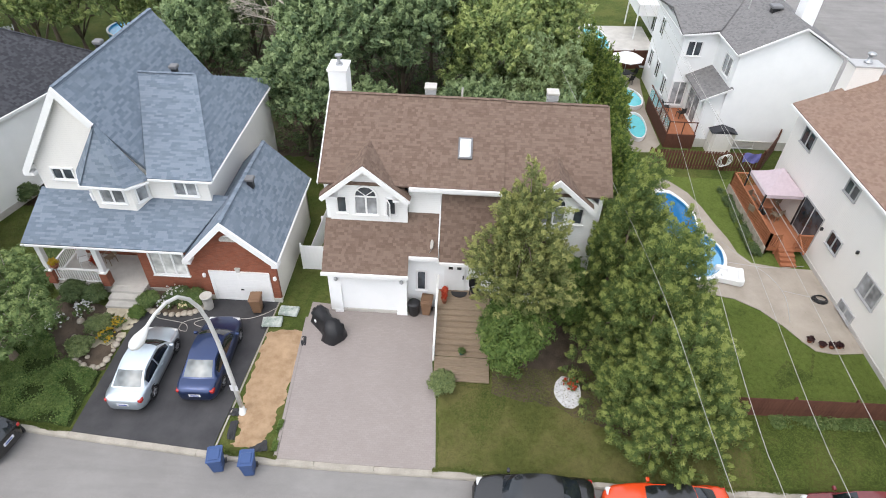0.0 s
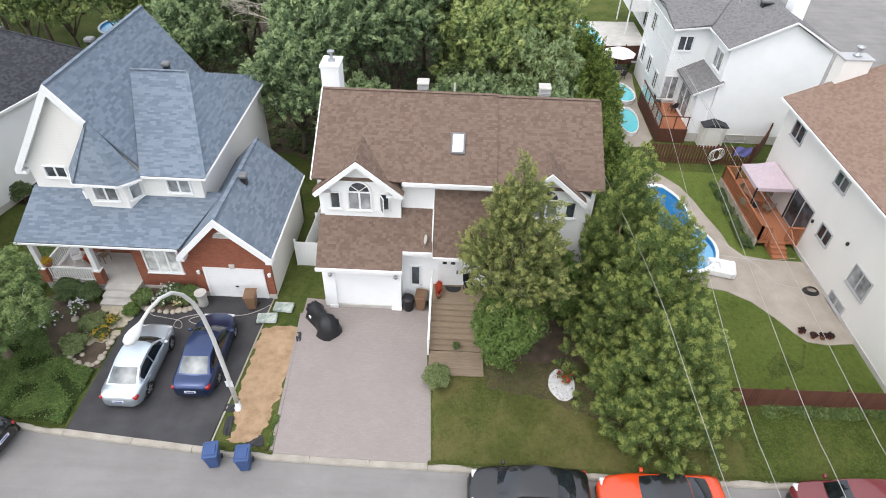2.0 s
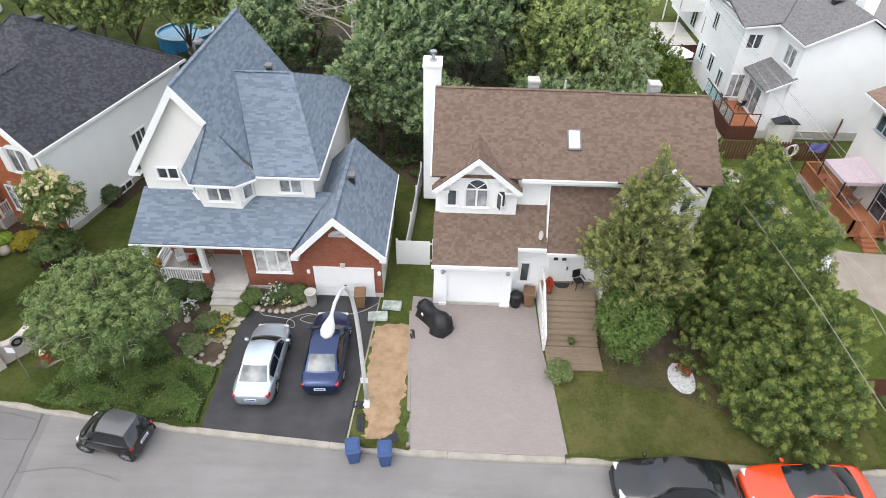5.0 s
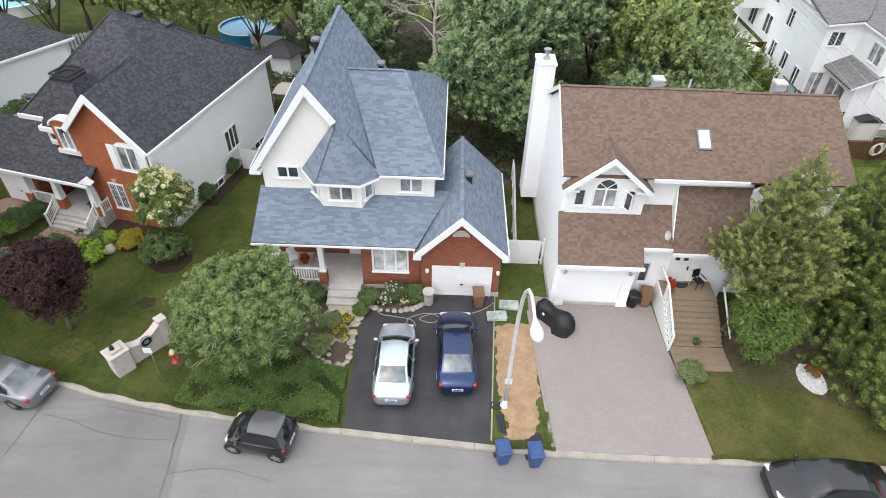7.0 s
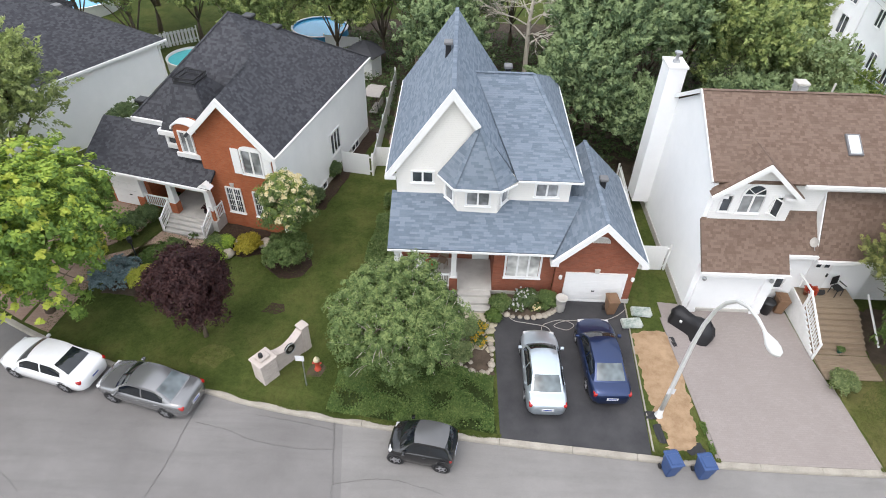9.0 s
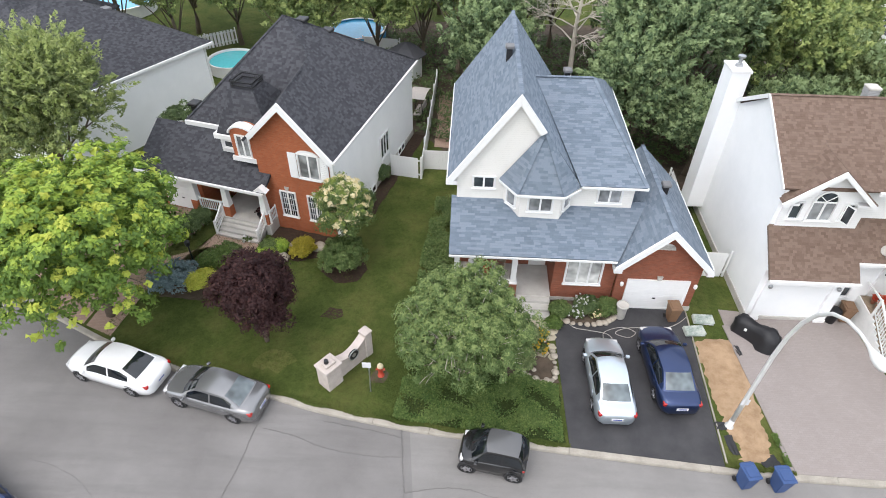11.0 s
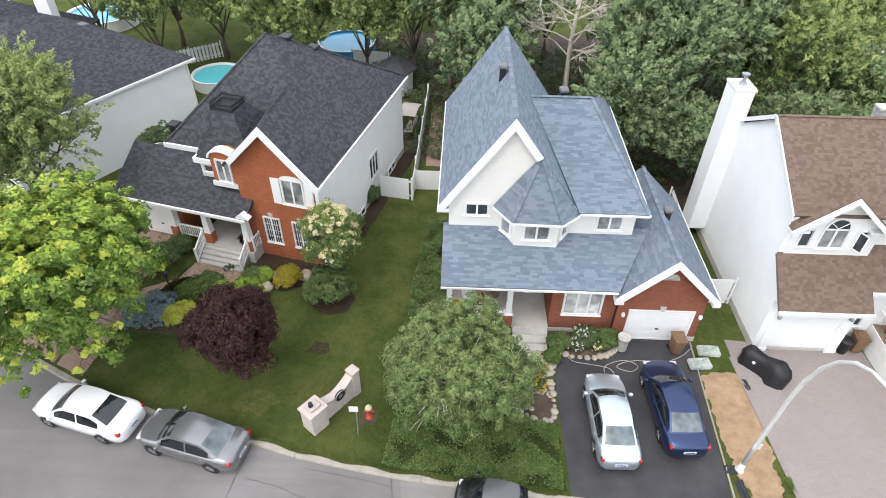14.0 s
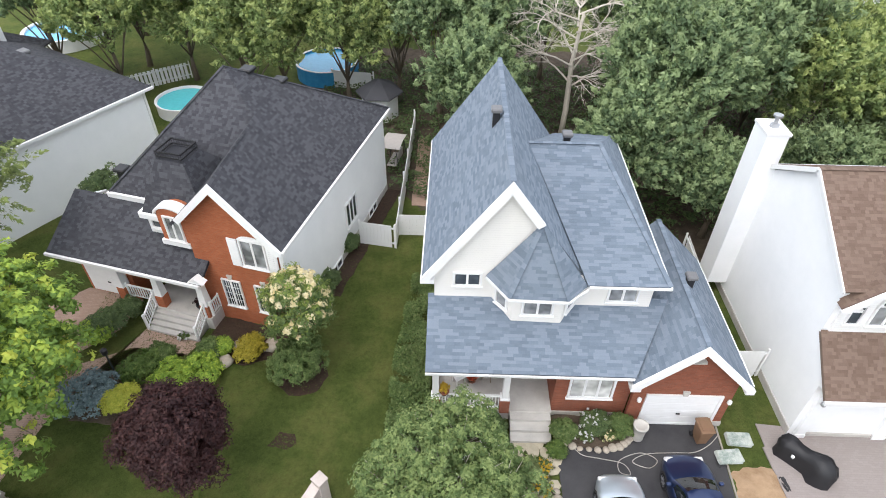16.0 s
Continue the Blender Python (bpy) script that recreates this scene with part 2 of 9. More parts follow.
def mat_leaf(name, tones, back=0.35):
    m, t, b = material(name, 0.6, 0, 0.25)
    isl = t.nodes.new("ShaderNodeNewGeometry").outputs["Random Per Island"]
    k = len(tones)
    c = ramp(t, isl, [(i / max(1, k - 1), tone) for i, tone in enumerate(tones)])
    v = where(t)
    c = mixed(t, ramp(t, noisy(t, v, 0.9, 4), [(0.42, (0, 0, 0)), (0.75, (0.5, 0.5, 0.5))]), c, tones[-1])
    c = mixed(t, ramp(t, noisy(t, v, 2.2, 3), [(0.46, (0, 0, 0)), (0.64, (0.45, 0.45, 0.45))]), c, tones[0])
    t.links.new(c, b.inputs["Base Color"])
    tr = nd(t, "BsdfTranslucent")
    t.links.new(c, tr.inputs["Color"])
    mx = t.nodes.new("ShaderNodeMixShader")
    mx.inputs[0].default_value = back
    t.links.new(b.outputs[0], mx.inputs[1])
    t.links.new(tr.outputs[0], mx.inputs[2])
    t.links.new(mx.outputs[0], t.nodes["Material Output"].inputs["Surface"])
    return m


def mat_plain(name, colour, rough=0.5, metal=0.0, spec=0.5, coat=0.0, wear=0.12):
    m, t, b = material(name, rough, metal, spec)
    v = where(t)
    c = mixed(t, ramp(t, noisy(t, v, 4, 5), [(0.4, (0, 0, 0)), (0.8, (1, 1, 1))]), colour, tuple(x * (1 - wear) for x in colour))
    t.links.new(c, b.inputs["Base Color"])
    b.inputs["Coat Weight"].default_value = coat
    b.inputs["Coat Roughness"].default_value = 0.05
    return m


def mat_wood(name, dark, light, squeeze=(1, 12, 12), scale=2.5, rough=0.75):
    m, t, b = material(name, rough, 0, 0.25)
    v = where(t)
    rnd = t.nodes.new("ShaderNodeObjectInfo").outputs["Random"]
    g = noisy(t, v, scale, 6, 0.7, squeeze)
    c = ramp(t, g, [(0.3, dark), (0.7, light)])
    c = mixed(t, 0.3, c, ramp(t, rnd, [(0.0, dark), (1.0, light)]))
    t.links.new(c, b.inputs["Base Color"])
    bumped(t, b, g, 0.3, 0.006)
    return m


def mat_glass(name, tint=(0.05, 0.06, 0.07), rough=0.03):
    """A pane before a dim room."""
    m, t, b = material(name, rough, 0, 0.8)
    v = where(t)
    c = ramp(t, noisy(t, v, 1.1, 2), [(0.35, tuple(x * 0.4 for x in tint)), (0.7, tuple(x * 1.5 for x in tint))])
    t.links.new(c, b.inputs["Base Color"])
    return m


def mat_pavers(name, c1, c2, joint, wide, high):
    m, t, b = material(name, 0.9, 0, 0.25)
    v = where(t)
    br = nd(t, "TexBrick", Scale=1.0)
    br.inputs["Color1"].default_value, br.inputs["Color2"].default_value, br.inputs["Mortar"].default_value = (*c1, 1), (*c2, 1), (*joint, 1)
    br.inputs["Brick Width"].default_value, br.inputs["Row Height"].default_value = wide, high
    br.inputs["Mortar Size"].default_value = 0.008
    t.links.new(v, br.inputs["Vector"])
    c = mixed(t, ramp(t, noisy(t, v, 0.7, 6), [(0.35, (0, 0, 0)), (0.75, (0.55, 0.55, 0.55))]), br.outputs["Color"], tuple(x * 0.8 for x in c1))
    c = mixed(t, 0.3, c, ramp(t, noisy(t, v, 25, 4, 0.8), [(0.3, tuple(x * 0.65 for x in c1)), (0.7, c2)]))
    t.links.new(c, b.inputs["Base Color"])
    bumped(t, b, noisy(t, v, 40, 3), 0.25, 0.006)
    return m


def mat_road(name, dark, light, joint):
    """Worn asphalt: broad stains, streaks along the street, oil spots and fine stone."""
    m, t, b = material(name, 0.9, 0, 0.25)
    v = where(t)
    c = ramp(t, noisy(t, v, 0.3, 6, 0.62), [(0.34, dark), (0.66, light)])
    c = mixed(t, ramp(t, noisy(t, v, 0.9, 5, 0.7, (0.16, 1.5, 1)), [(0.45, (0, 0, 0)), (0.72, (0.55, 0.55, 0.55))]), c, tuple(x * 0.8 for x in dark))
    c = mixed(t, ramp(t, noisy(t, v, 1.7, 6, 0.7), [(0.58, (0, 0, 0)), (0.78, (0.5, 0.5, 0.5))]), c, joint)
    grain = noisy(t, v, 55, 3, 0.8)
    c = mixed(t, 0.3, c, ramp(t, grain, [(0.3, tuple(x * 0.6 for x in dark)), (0.7, tuple(x * 1.2 for x in light))]))
    t.links.new(c, b.inputs["Base Color"])
    bumped(t, b, grain, 0.35, 0.01)
    return m


M = {}
M["road"] = mat_road("worn_asphalt", (0.19, 0.181, 0.173), (0.262, 0.251, 0.241), (0.155, 0.147, 0.138))
M["road_old"] = mat_road("old_asphalt", (0.158, 0.15, 0.145), (0.228, 0.218, 0.211), (0.128, 0.12, 0.114))
M["kerb"] = mat_mottled("kerb_concrete", (0.25, 0.23, 0.195), (0.42, 0.385, 0.33), 1.5, 30, 0.9, 0.4)
M["concrete"] = mat_mottled("concrete", (0.4, 0.38, 0.35), (0.56, 0.54, 0.5), 1.2, 30, 0.85, 0.3)
M["patio"] = mat_mottled("patio_concrete", (0.27, 0.235, 0.195), (0.4, 0.352, 0.298), 0.8, 25, 0.85, 0.25)
M["crack"] = mat_plain("crack_filler", (0.15, 0.145, 0.138), 0.9)
M["blacktop"] = mat_mottled("sealed_asphalt", (0.026, 0.026, 0.029), (0.07, 0.068, 0.07), 0.6, 70, 0.62, 0.3)
M["pavers"] = mat_pavers("driveway_pavers", (0.29, 0.252, 0.236), (0.325, 0.287, 0.268), (0.27, 0.235, 0.22), 0.2, 0.1)
M["lane"] = mat_pavers("terracotta_pavers", (0.38, 0.25, 0.19), (0.46, 0.33, 0.26), (0.27, 0.2, 0.16), 0.2, 0.1)
M["sand"] = mat_mottled("sand", (0.3, 0.195, 0.112), (0.48, 0.335, 0.21), 2.2, 30, 0.98, 0.9, contrast=0.28, distance=0.05)
M["soil"] = mat_mottled("soil", (0.06, 0.046, 0.034), (0.14, 0.105, 0.075), 2.0, 25, 0.98, 0.9, distance=0.05)
M["mulch"] = mat_mottled("mulch", (0.03, 0.02, 0.015), (0.075, 0.045, 0.03), 6.0, 40, 0.98, 1.0, distance=0.04)
M["grass"] = mat_grass("lawn", (0.028, 0.047, 0.011), (0.086, 0.112, 0.028), (0.21, 0.19, 0.068), 0.48)
M["grass_lush"] = mat_grass("well_kept_lawn", (0.055, 0.085, 0.018), (0.125, 0.165, 0.038), (0.2, 0.215, 0.065), 0.56)
# lawn tones darkened to stand in for shade under the planting
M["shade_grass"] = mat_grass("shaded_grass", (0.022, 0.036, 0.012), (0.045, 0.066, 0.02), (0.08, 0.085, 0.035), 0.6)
M["grass_dry"] = mat_grass("dry_lawn", (0.06, 0.08, 0.02), (0.125, 0.135, 0.04), (0.31, 0.24, 0.12), 0.47)
M["stone"] = mat_mottled("field_stone", (0.25, 0.21, 0.17), (0.5, 0.45, 0.37), 3.0, 30, 0.9, 0.5)
M["flag"] = mat_mottled("flagstone", (0.33, 0.29, 0.21), (0.55, 0.49, 0.37), 2.0, 25, 0.9, 0.4)
M["pink_stone"] = mat_mottled("rough_pink_stone", (0.42, 0.365, 0.33), (0.55, 0.49, 0.45), 2.2, 30, 0.92, 0.4)
M["shingle_blue"] = mat_shingle("blue_shingles", [(0.11, 0.14, 0.18), (0.134, 0.168, 0.212), (0.153, 0.189, 0.234), (0.196, 0.234, 0.282)], (0.185, 0.214, 0.25))
M["shingle_brown"] = mat_shingle("brown_shingles", [(0.122, 0.082, 0.063), (0.145, 0.1, 0.077), (0.162, 0.113, 0.088), (0.19, 0.136, 0.107)], (0.165, 0.12, 0.095))
M["shingle_tan"] = mat_shingle("tan_shingles", [(0.19, 0.122, 0.09), (0.212, 0.14, 0.106), (0.235, 0.16, 0.122), (0.262, 0.182, 0.142)], (0.25, 0.185, 0.15))
M["shingle_black"] = mat_shingle("charcoal_shingles", [(0.034, 0.035, 0.041), (0.045, 0.046, 0.053), (0.054, 0.055, 0.063), (0.08, 0.081, 0.09)], (0.062, 0.063, 0.069))
M["shingle_grey"] = mat_shingle("grey_shingles", [(0.13, 0.127, 0.127), (0.16, 0.156, 0.156), (0.18, 0.176, 0.175), (0.21, 0.205, 0.204)], (0.19, 0.185, 0.183))
M["brick"] = mat_brick("red_brick", (0.235, 0.078, 0.045), (0.33, 0.115, 0.068), (0.2, 0.12, 0.09))
M["brick_orange"] = mat_brick("orange_brick", (0.36, 0.105, 0.045), (0.46, 0.15, 0.07), (0.3, 0.15, 0.09))
M["white"] = mat_siding("white_siding", (0.82, 0.82, 0.81))
M["stucco"] = mat_mottled("white_stucco", (0.81, 0.82, 0.82), (0.87, 0.875, 0.875), 0.9, 60, 0.85, 0.3)
M["cream"] = mat_siding("cream_siding", (0.79, 0.765, 0.725))
M["beige"] = mat_siding("beige_siding", (0.68, 0.65, 0.6))
M["trim"] = mat_plain("white_trim", (0.78, 0.78, 0.775), 0.45, wear=0.05)
M["trim_grey"] = mat_plain("grey_trim", (0.4, 0.4, 0.4), 0.5)
M["vent_grey"] = mat_plain("weathered_vent_metal", (0.15, 0.15, 0.155), 0.5)
M["glass"] = mat_glass("window_glass")
M["glass_light"] = mat_glass("curtained_glass", (0.3, 0.31, 0.32))
M["glass_curtain"] = mat_glass("white_curtained_glass", (0.58, 0.58, 0.56))
M["curtain"] = mat_plain("curtain", (0.55, 0.55, 0.54), 0.9)
M["black"] = mat_plain("black_plastic", (0.018, 0.018, 0.02), 0.45)
M["black_metal"] = mat_plain("black_metal", (0.02, 0.02, 0.022), 0.5, 0.2)
M["steel"] = mat_plain("galvanised_steel", (0.45, 0.46, 0.47), 0.4, 0.8)
M["lamp_grey"] = mat_plain("painted_aluminium", (0.62, 0.62, 0.6), 0.45, 0.1)
M["deck_grey"] = mat_wood("weathered_deck", (0.17, 0.127, 0.088), (0.32, 0.25, 0.178))
M["deck_red"] = mat_wood("stained_deck", (0.26, 0.095, 0.045), (0.4, 0.165, 0.085))
M["fence_brown"] = mat_wood("brown_fence_wood", (0.07, 0.03, 0.02), (0.14, 0.06, 0.04), (12, 12, 1))
M["bark"] = mat_wood("bark", (0.09, 0.07, 0.05), (0.2, 0.16, 0.12), (8, 8, 1.5))
M["bare"] = mat_wood("bare_wood", (0.4, 0.36, 0.3), (0.6, 0.55, 0.48), (8, 8, 1.5))
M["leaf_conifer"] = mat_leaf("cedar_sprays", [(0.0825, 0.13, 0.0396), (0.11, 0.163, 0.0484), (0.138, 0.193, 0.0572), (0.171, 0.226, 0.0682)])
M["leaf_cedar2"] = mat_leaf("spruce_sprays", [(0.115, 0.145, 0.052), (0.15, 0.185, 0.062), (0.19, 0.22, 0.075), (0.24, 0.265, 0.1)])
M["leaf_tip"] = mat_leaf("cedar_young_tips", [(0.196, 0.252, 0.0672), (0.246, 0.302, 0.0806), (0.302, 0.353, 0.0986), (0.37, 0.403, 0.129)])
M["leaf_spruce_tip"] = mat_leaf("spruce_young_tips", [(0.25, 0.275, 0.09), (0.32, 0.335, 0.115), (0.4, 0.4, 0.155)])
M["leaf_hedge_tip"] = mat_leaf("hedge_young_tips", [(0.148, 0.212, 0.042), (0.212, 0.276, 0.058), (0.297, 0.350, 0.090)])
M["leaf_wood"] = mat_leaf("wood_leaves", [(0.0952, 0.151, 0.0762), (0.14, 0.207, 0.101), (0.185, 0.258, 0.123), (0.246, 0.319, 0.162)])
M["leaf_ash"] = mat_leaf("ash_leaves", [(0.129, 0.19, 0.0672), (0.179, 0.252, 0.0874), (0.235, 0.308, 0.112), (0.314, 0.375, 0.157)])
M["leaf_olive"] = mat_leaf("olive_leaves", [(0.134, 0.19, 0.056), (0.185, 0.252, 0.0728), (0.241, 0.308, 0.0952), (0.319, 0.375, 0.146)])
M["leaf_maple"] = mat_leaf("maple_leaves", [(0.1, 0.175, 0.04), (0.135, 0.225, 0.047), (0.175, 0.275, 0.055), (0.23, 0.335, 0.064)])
# paler maple and crab copies: young leaves, and light painted on clump tops
M["leaf_maple_tip"] = mat_leaf("maple_lit_young_leaves", [(0.25, 0.37, 0.065), (0.34, 0.455, 0.078), (0.45, 0.54, 0.095)])
M["leaf_maple_top"] = mat_leaf("maple_lit_top_leaves", [(0.4, 0.49, 0.08), (0.5, 0.56, 0.095), (0.58, 0.6, 0.12)])
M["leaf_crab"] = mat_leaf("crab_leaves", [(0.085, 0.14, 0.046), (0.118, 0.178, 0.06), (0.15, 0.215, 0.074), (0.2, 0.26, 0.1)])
M["leaf_crab_tip"] = mat_leaf("crab_lit_tips", [(0.18, 0.25, 0.085), (0.235, 0.305, 0.108), (0.31, 0.37, 0.145)])
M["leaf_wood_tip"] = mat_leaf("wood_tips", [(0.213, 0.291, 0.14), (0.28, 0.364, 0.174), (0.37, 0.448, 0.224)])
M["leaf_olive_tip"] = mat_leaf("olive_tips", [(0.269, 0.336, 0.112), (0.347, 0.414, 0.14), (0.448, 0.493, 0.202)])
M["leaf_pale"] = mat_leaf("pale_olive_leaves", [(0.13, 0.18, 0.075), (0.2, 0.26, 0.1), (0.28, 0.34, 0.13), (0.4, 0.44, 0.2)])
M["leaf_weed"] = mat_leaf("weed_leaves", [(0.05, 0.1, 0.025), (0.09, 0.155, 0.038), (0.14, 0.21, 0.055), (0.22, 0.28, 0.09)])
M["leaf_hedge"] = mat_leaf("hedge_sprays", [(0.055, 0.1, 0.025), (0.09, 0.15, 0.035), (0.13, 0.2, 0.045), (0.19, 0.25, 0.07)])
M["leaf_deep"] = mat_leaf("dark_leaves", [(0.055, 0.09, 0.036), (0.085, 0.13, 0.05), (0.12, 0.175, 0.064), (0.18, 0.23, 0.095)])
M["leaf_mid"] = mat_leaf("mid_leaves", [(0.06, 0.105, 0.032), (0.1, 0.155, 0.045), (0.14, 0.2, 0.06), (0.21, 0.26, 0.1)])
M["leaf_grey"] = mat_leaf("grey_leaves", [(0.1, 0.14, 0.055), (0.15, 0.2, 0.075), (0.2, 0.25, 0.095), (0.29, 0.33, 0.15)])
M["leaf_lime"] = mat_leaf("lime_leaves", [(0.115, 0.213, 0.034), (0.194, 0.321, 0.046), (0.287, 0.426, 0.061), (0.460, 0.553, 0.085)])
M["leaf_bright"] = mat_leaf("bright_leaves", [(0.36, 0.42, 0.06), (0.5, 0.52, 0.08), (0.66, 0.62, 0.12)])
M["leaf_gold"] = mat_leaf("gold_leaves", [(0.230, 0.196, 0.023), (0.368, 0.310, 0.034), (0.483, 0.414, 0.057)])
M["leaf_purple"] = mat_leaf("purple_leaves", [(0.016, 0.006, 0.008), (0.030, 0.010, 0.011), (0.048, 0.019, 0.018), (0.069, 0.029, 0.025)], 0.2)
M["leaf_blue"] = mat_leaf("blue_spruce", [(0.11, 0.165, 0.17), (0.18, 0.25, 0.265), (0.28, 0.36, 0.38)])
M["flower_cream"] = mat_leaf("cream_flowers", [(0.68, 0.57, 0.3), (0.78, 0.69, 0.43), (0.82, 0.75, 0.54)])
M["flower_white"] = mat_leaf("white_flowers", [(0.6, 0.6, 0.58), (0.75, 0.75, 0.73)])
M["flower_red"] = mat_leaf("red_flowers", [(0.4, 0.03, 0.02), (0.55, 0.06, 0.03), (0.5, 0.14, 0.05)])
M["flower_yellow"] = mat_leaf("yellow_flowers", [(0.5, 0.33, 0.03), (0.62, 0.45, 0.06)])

# ---- ground, road and paved places ----
KERB = [(-60, 31.5), (-50, 25.2), (-44, 21.9), (-38.6, 19.25), (-36.3, 18.33), (-33.75, 17.48), (-31.0, 16.73), (-28.9, 16.25), (-26.4, 15.6), (-23.0, 15.02), (-20.25, 14.7), (-15.85, 14.25), (-11.6, 13.9), (-9.6, 13.74), (-7.2, 13.6), (-3.3, 13.5), (-0.4, 13.48), (6.2, 13.4), (13.8, 13.42), (25, 13.5), (60, 13.9)]


def smooth_line(pts, n=6):
    out = []
    p = [Vector((*q, 0)) for q in pts]
    for i in range(len(p) - 1):
        a, b, c, d = p[max(i - 1, 0)], p[i], p[i + 1], p[min(i + 2, len(p) - 1)]
        for k in range(n):
            s = k / n
            out.append(0.5 * (2 * b + (c - a) * s + (2 * a - 5 * b + 4 * c - d) * s * s + (3 * b - a - 3 * c + d) * s ** 3))
    return out + [p[-1]]


KERB_LINE = smooth_line(KERB)


def kerb_y(x):
    for a, b in zip(KERB_LINE, KERB_LINE[1:]):
        if a.x <= x <= b.x:
            return a.y + (b.y - a.y) * (x - a.x) / (b.x - a.x)
    return KERB_LINE[-1].y


def sheet(name, pts, z, mat, label, category, thick=0.06, kind="structure", wobble=0.0):
    """A paved or planted patch with an edge, z high at its top."""
    bm = bmesh.new()
    rng = random.Random(len(pts) + int(abs(pts[0][0]) * 10))
    if wobble:
        fine = []
        for (x0, y0), (x1, y1) in zip(pts, pts[1:] + pts[:1]):
            k = max(1, int(math.hypot(x1 - x0, y1 - y0) / 0.35))
            fine += [(x0 + (x1 - x0) * i / k + rng.uniform(-wobble, wobble), y0 + (y1 - y0) * i / k + rng.uniform(-wobble, wobble)) for i in range(k)]
        pts = fine
    prism(bm, [(x, y, z) for x, y in pts], (0, 0, -thick))
    return solid(name, bm, mat, label, category, kind=kind)


# one sheet of ground to the horizon, sunk under the road
bm = bmesh.new()
edge = [(p.x, p.y) for p in KERB_LINE]
near = [bm.verts.new((x, y - 0.02, 0.13)) for x, y in edge]
rows = [near]
for d in (1.2, 3, 6, 10, 16, 24, 36, 52, 80):
    rows.append([bm.verts.new((x + (x + 12) * d * 0.006, y + d, 0.13 + 0.03 * noise.noise((x * 0.3, d * 0.4, 0)))) for x, y in edge])
rows.append([bm.verts.new((x * 30, 1800, 0.13)) for x, y in edge])
for a, b in zip(rows, rows[1:]):
    for i in range(len(a) - 1):
        bm.faces.new((a[i], a[i + 1], b[i + 1], b[i]))
low = [bm.verts.new((x, y - 0.02, -0.05)) for x, y in edge]
for i in range(len(near) - 1):
    bm.faces.new((low[i], low[i + 1], near[i + 1], near[i]))
south = [bm.verts.new((x * 30, -1800, -0.05)) for x, y in edge]
for i in range(len(near) - 1):
    bm.faces.new((south[i], south[i + 1], low[i + 1], low[i]))
solid("ground", bm, M["grass"], "short green lawn with drier patches", "lawn", kind="structure", smooth=True)

bm = bmesh.new()
top = [(p.x, p.y - 0.24) for p in KERB_LINE]
ra = [bm.verts.new((x, y, 0.0)) for x, y in top]
rb = [bm.verts.new((x + 3 * max(0, min(1, (-14 - x) / 30)), y - 5.0 - 5 * max(0, min(1, (-14 - x) / 30)), 0.03)) for x, y in top]
rc = [bm.verts.new((x + 6 * max(0, min(1, (-14 - x) / 30)), y - 14 - 24 * max(0, min(1, (-14 - x) / 30)), 0.0)) for x, y in top]
for a, b in ((rb, ra), (rc, rb)):
    for i in range(len(a) - 1):
        f = bm.faces.new((a[i], a[i + 1], b[i + 1], b[i]))
        f.material_index = 1 if top[i][0] < -22.9 else 0
solid("road", bm, [M["road"], M["road_old"]], "worn grey asphalt street with fine cracks", "road", kind="structure", smooth=True)

# kerb stones, cast in lengths
kerb = thing("kerb", "worn pale concrete kerb along the street", "kerb", kind="structure")
run, count = 0.0, 0
piece = []
for a, b in zip(KERB_LINE, KERB_LINE[1:]):
    piece.append(a)
    run += (b - a).length
    if run > 2.4 or b is KERB_LINE[-1]:
        piece.append(b)
        bm = bmesh.new()
        prof = [(-0.26, -0.05), (-0.24, 0.1), (-0.2, 0.15), (0.0, 0.16), (0.0, -0.05)]
        rings = []
        for i, p in enumerate(piece):
            d = (piece[min(i + 1, len(piece) - 1)] - piece[max(i - 1, 0)]).normalized()
            n = Vector((-d.y, d.x, 0))
            shift = d * (0.008 if i == 0 else -0.008 if i == len(piece) - 1 else 0)
            rings.append([bm.verts.new(p + shift + n * w + Vector((0, 0, h + 0.004 * math.sin(count * 1.7)))) for w, h in prof])
        for q, r in zip(rings, rings[1:]):
            for i in range(len(prof)):
                bm.faces.new((q[i], q[(i + 1) % 5], r[(i + 1) % 5], r[i]))
        bm.faces.new(rings[0])
        bm.faces.new(rings[-1][::-1])
        part("kerb_stone", bm, M["kerb"], kerb)
        piece, run, count = [], 0.0, count + 1

# driveways
def front(x):
    return kerb_y(x) + 0.005


sheet("driveway_1", [(-15.83, front(-15.83)), (-12.7, front(-12.7)), (-9.62, front(-9.62)), (-9.08, 22.45), (-12.35, 22.45), (-13.3, 21.75), (-15.9, 21.3)], 0.16, M["blacktop"], "freshly sealed black asphalt driveway", "driveway", 0.1)
sheet("driveway_2", [(-6.84, front(-6.84)), (-3.6, front(-3.6)), (-0.41, front(-0.41)), (-0.62, 17.6), (-0.8, 19.5), (-0.85, 22.7), (-2.2, 22.7), (-2.2, 22.1), (-6.15, 22.1), (-6.2, 22.5), (-7.3, 22.6), (-7.3, 21.5)], 0.165, M["pavers"], "pale worn interlocking paver driveway with weedy joints", "driveway", 0.1)

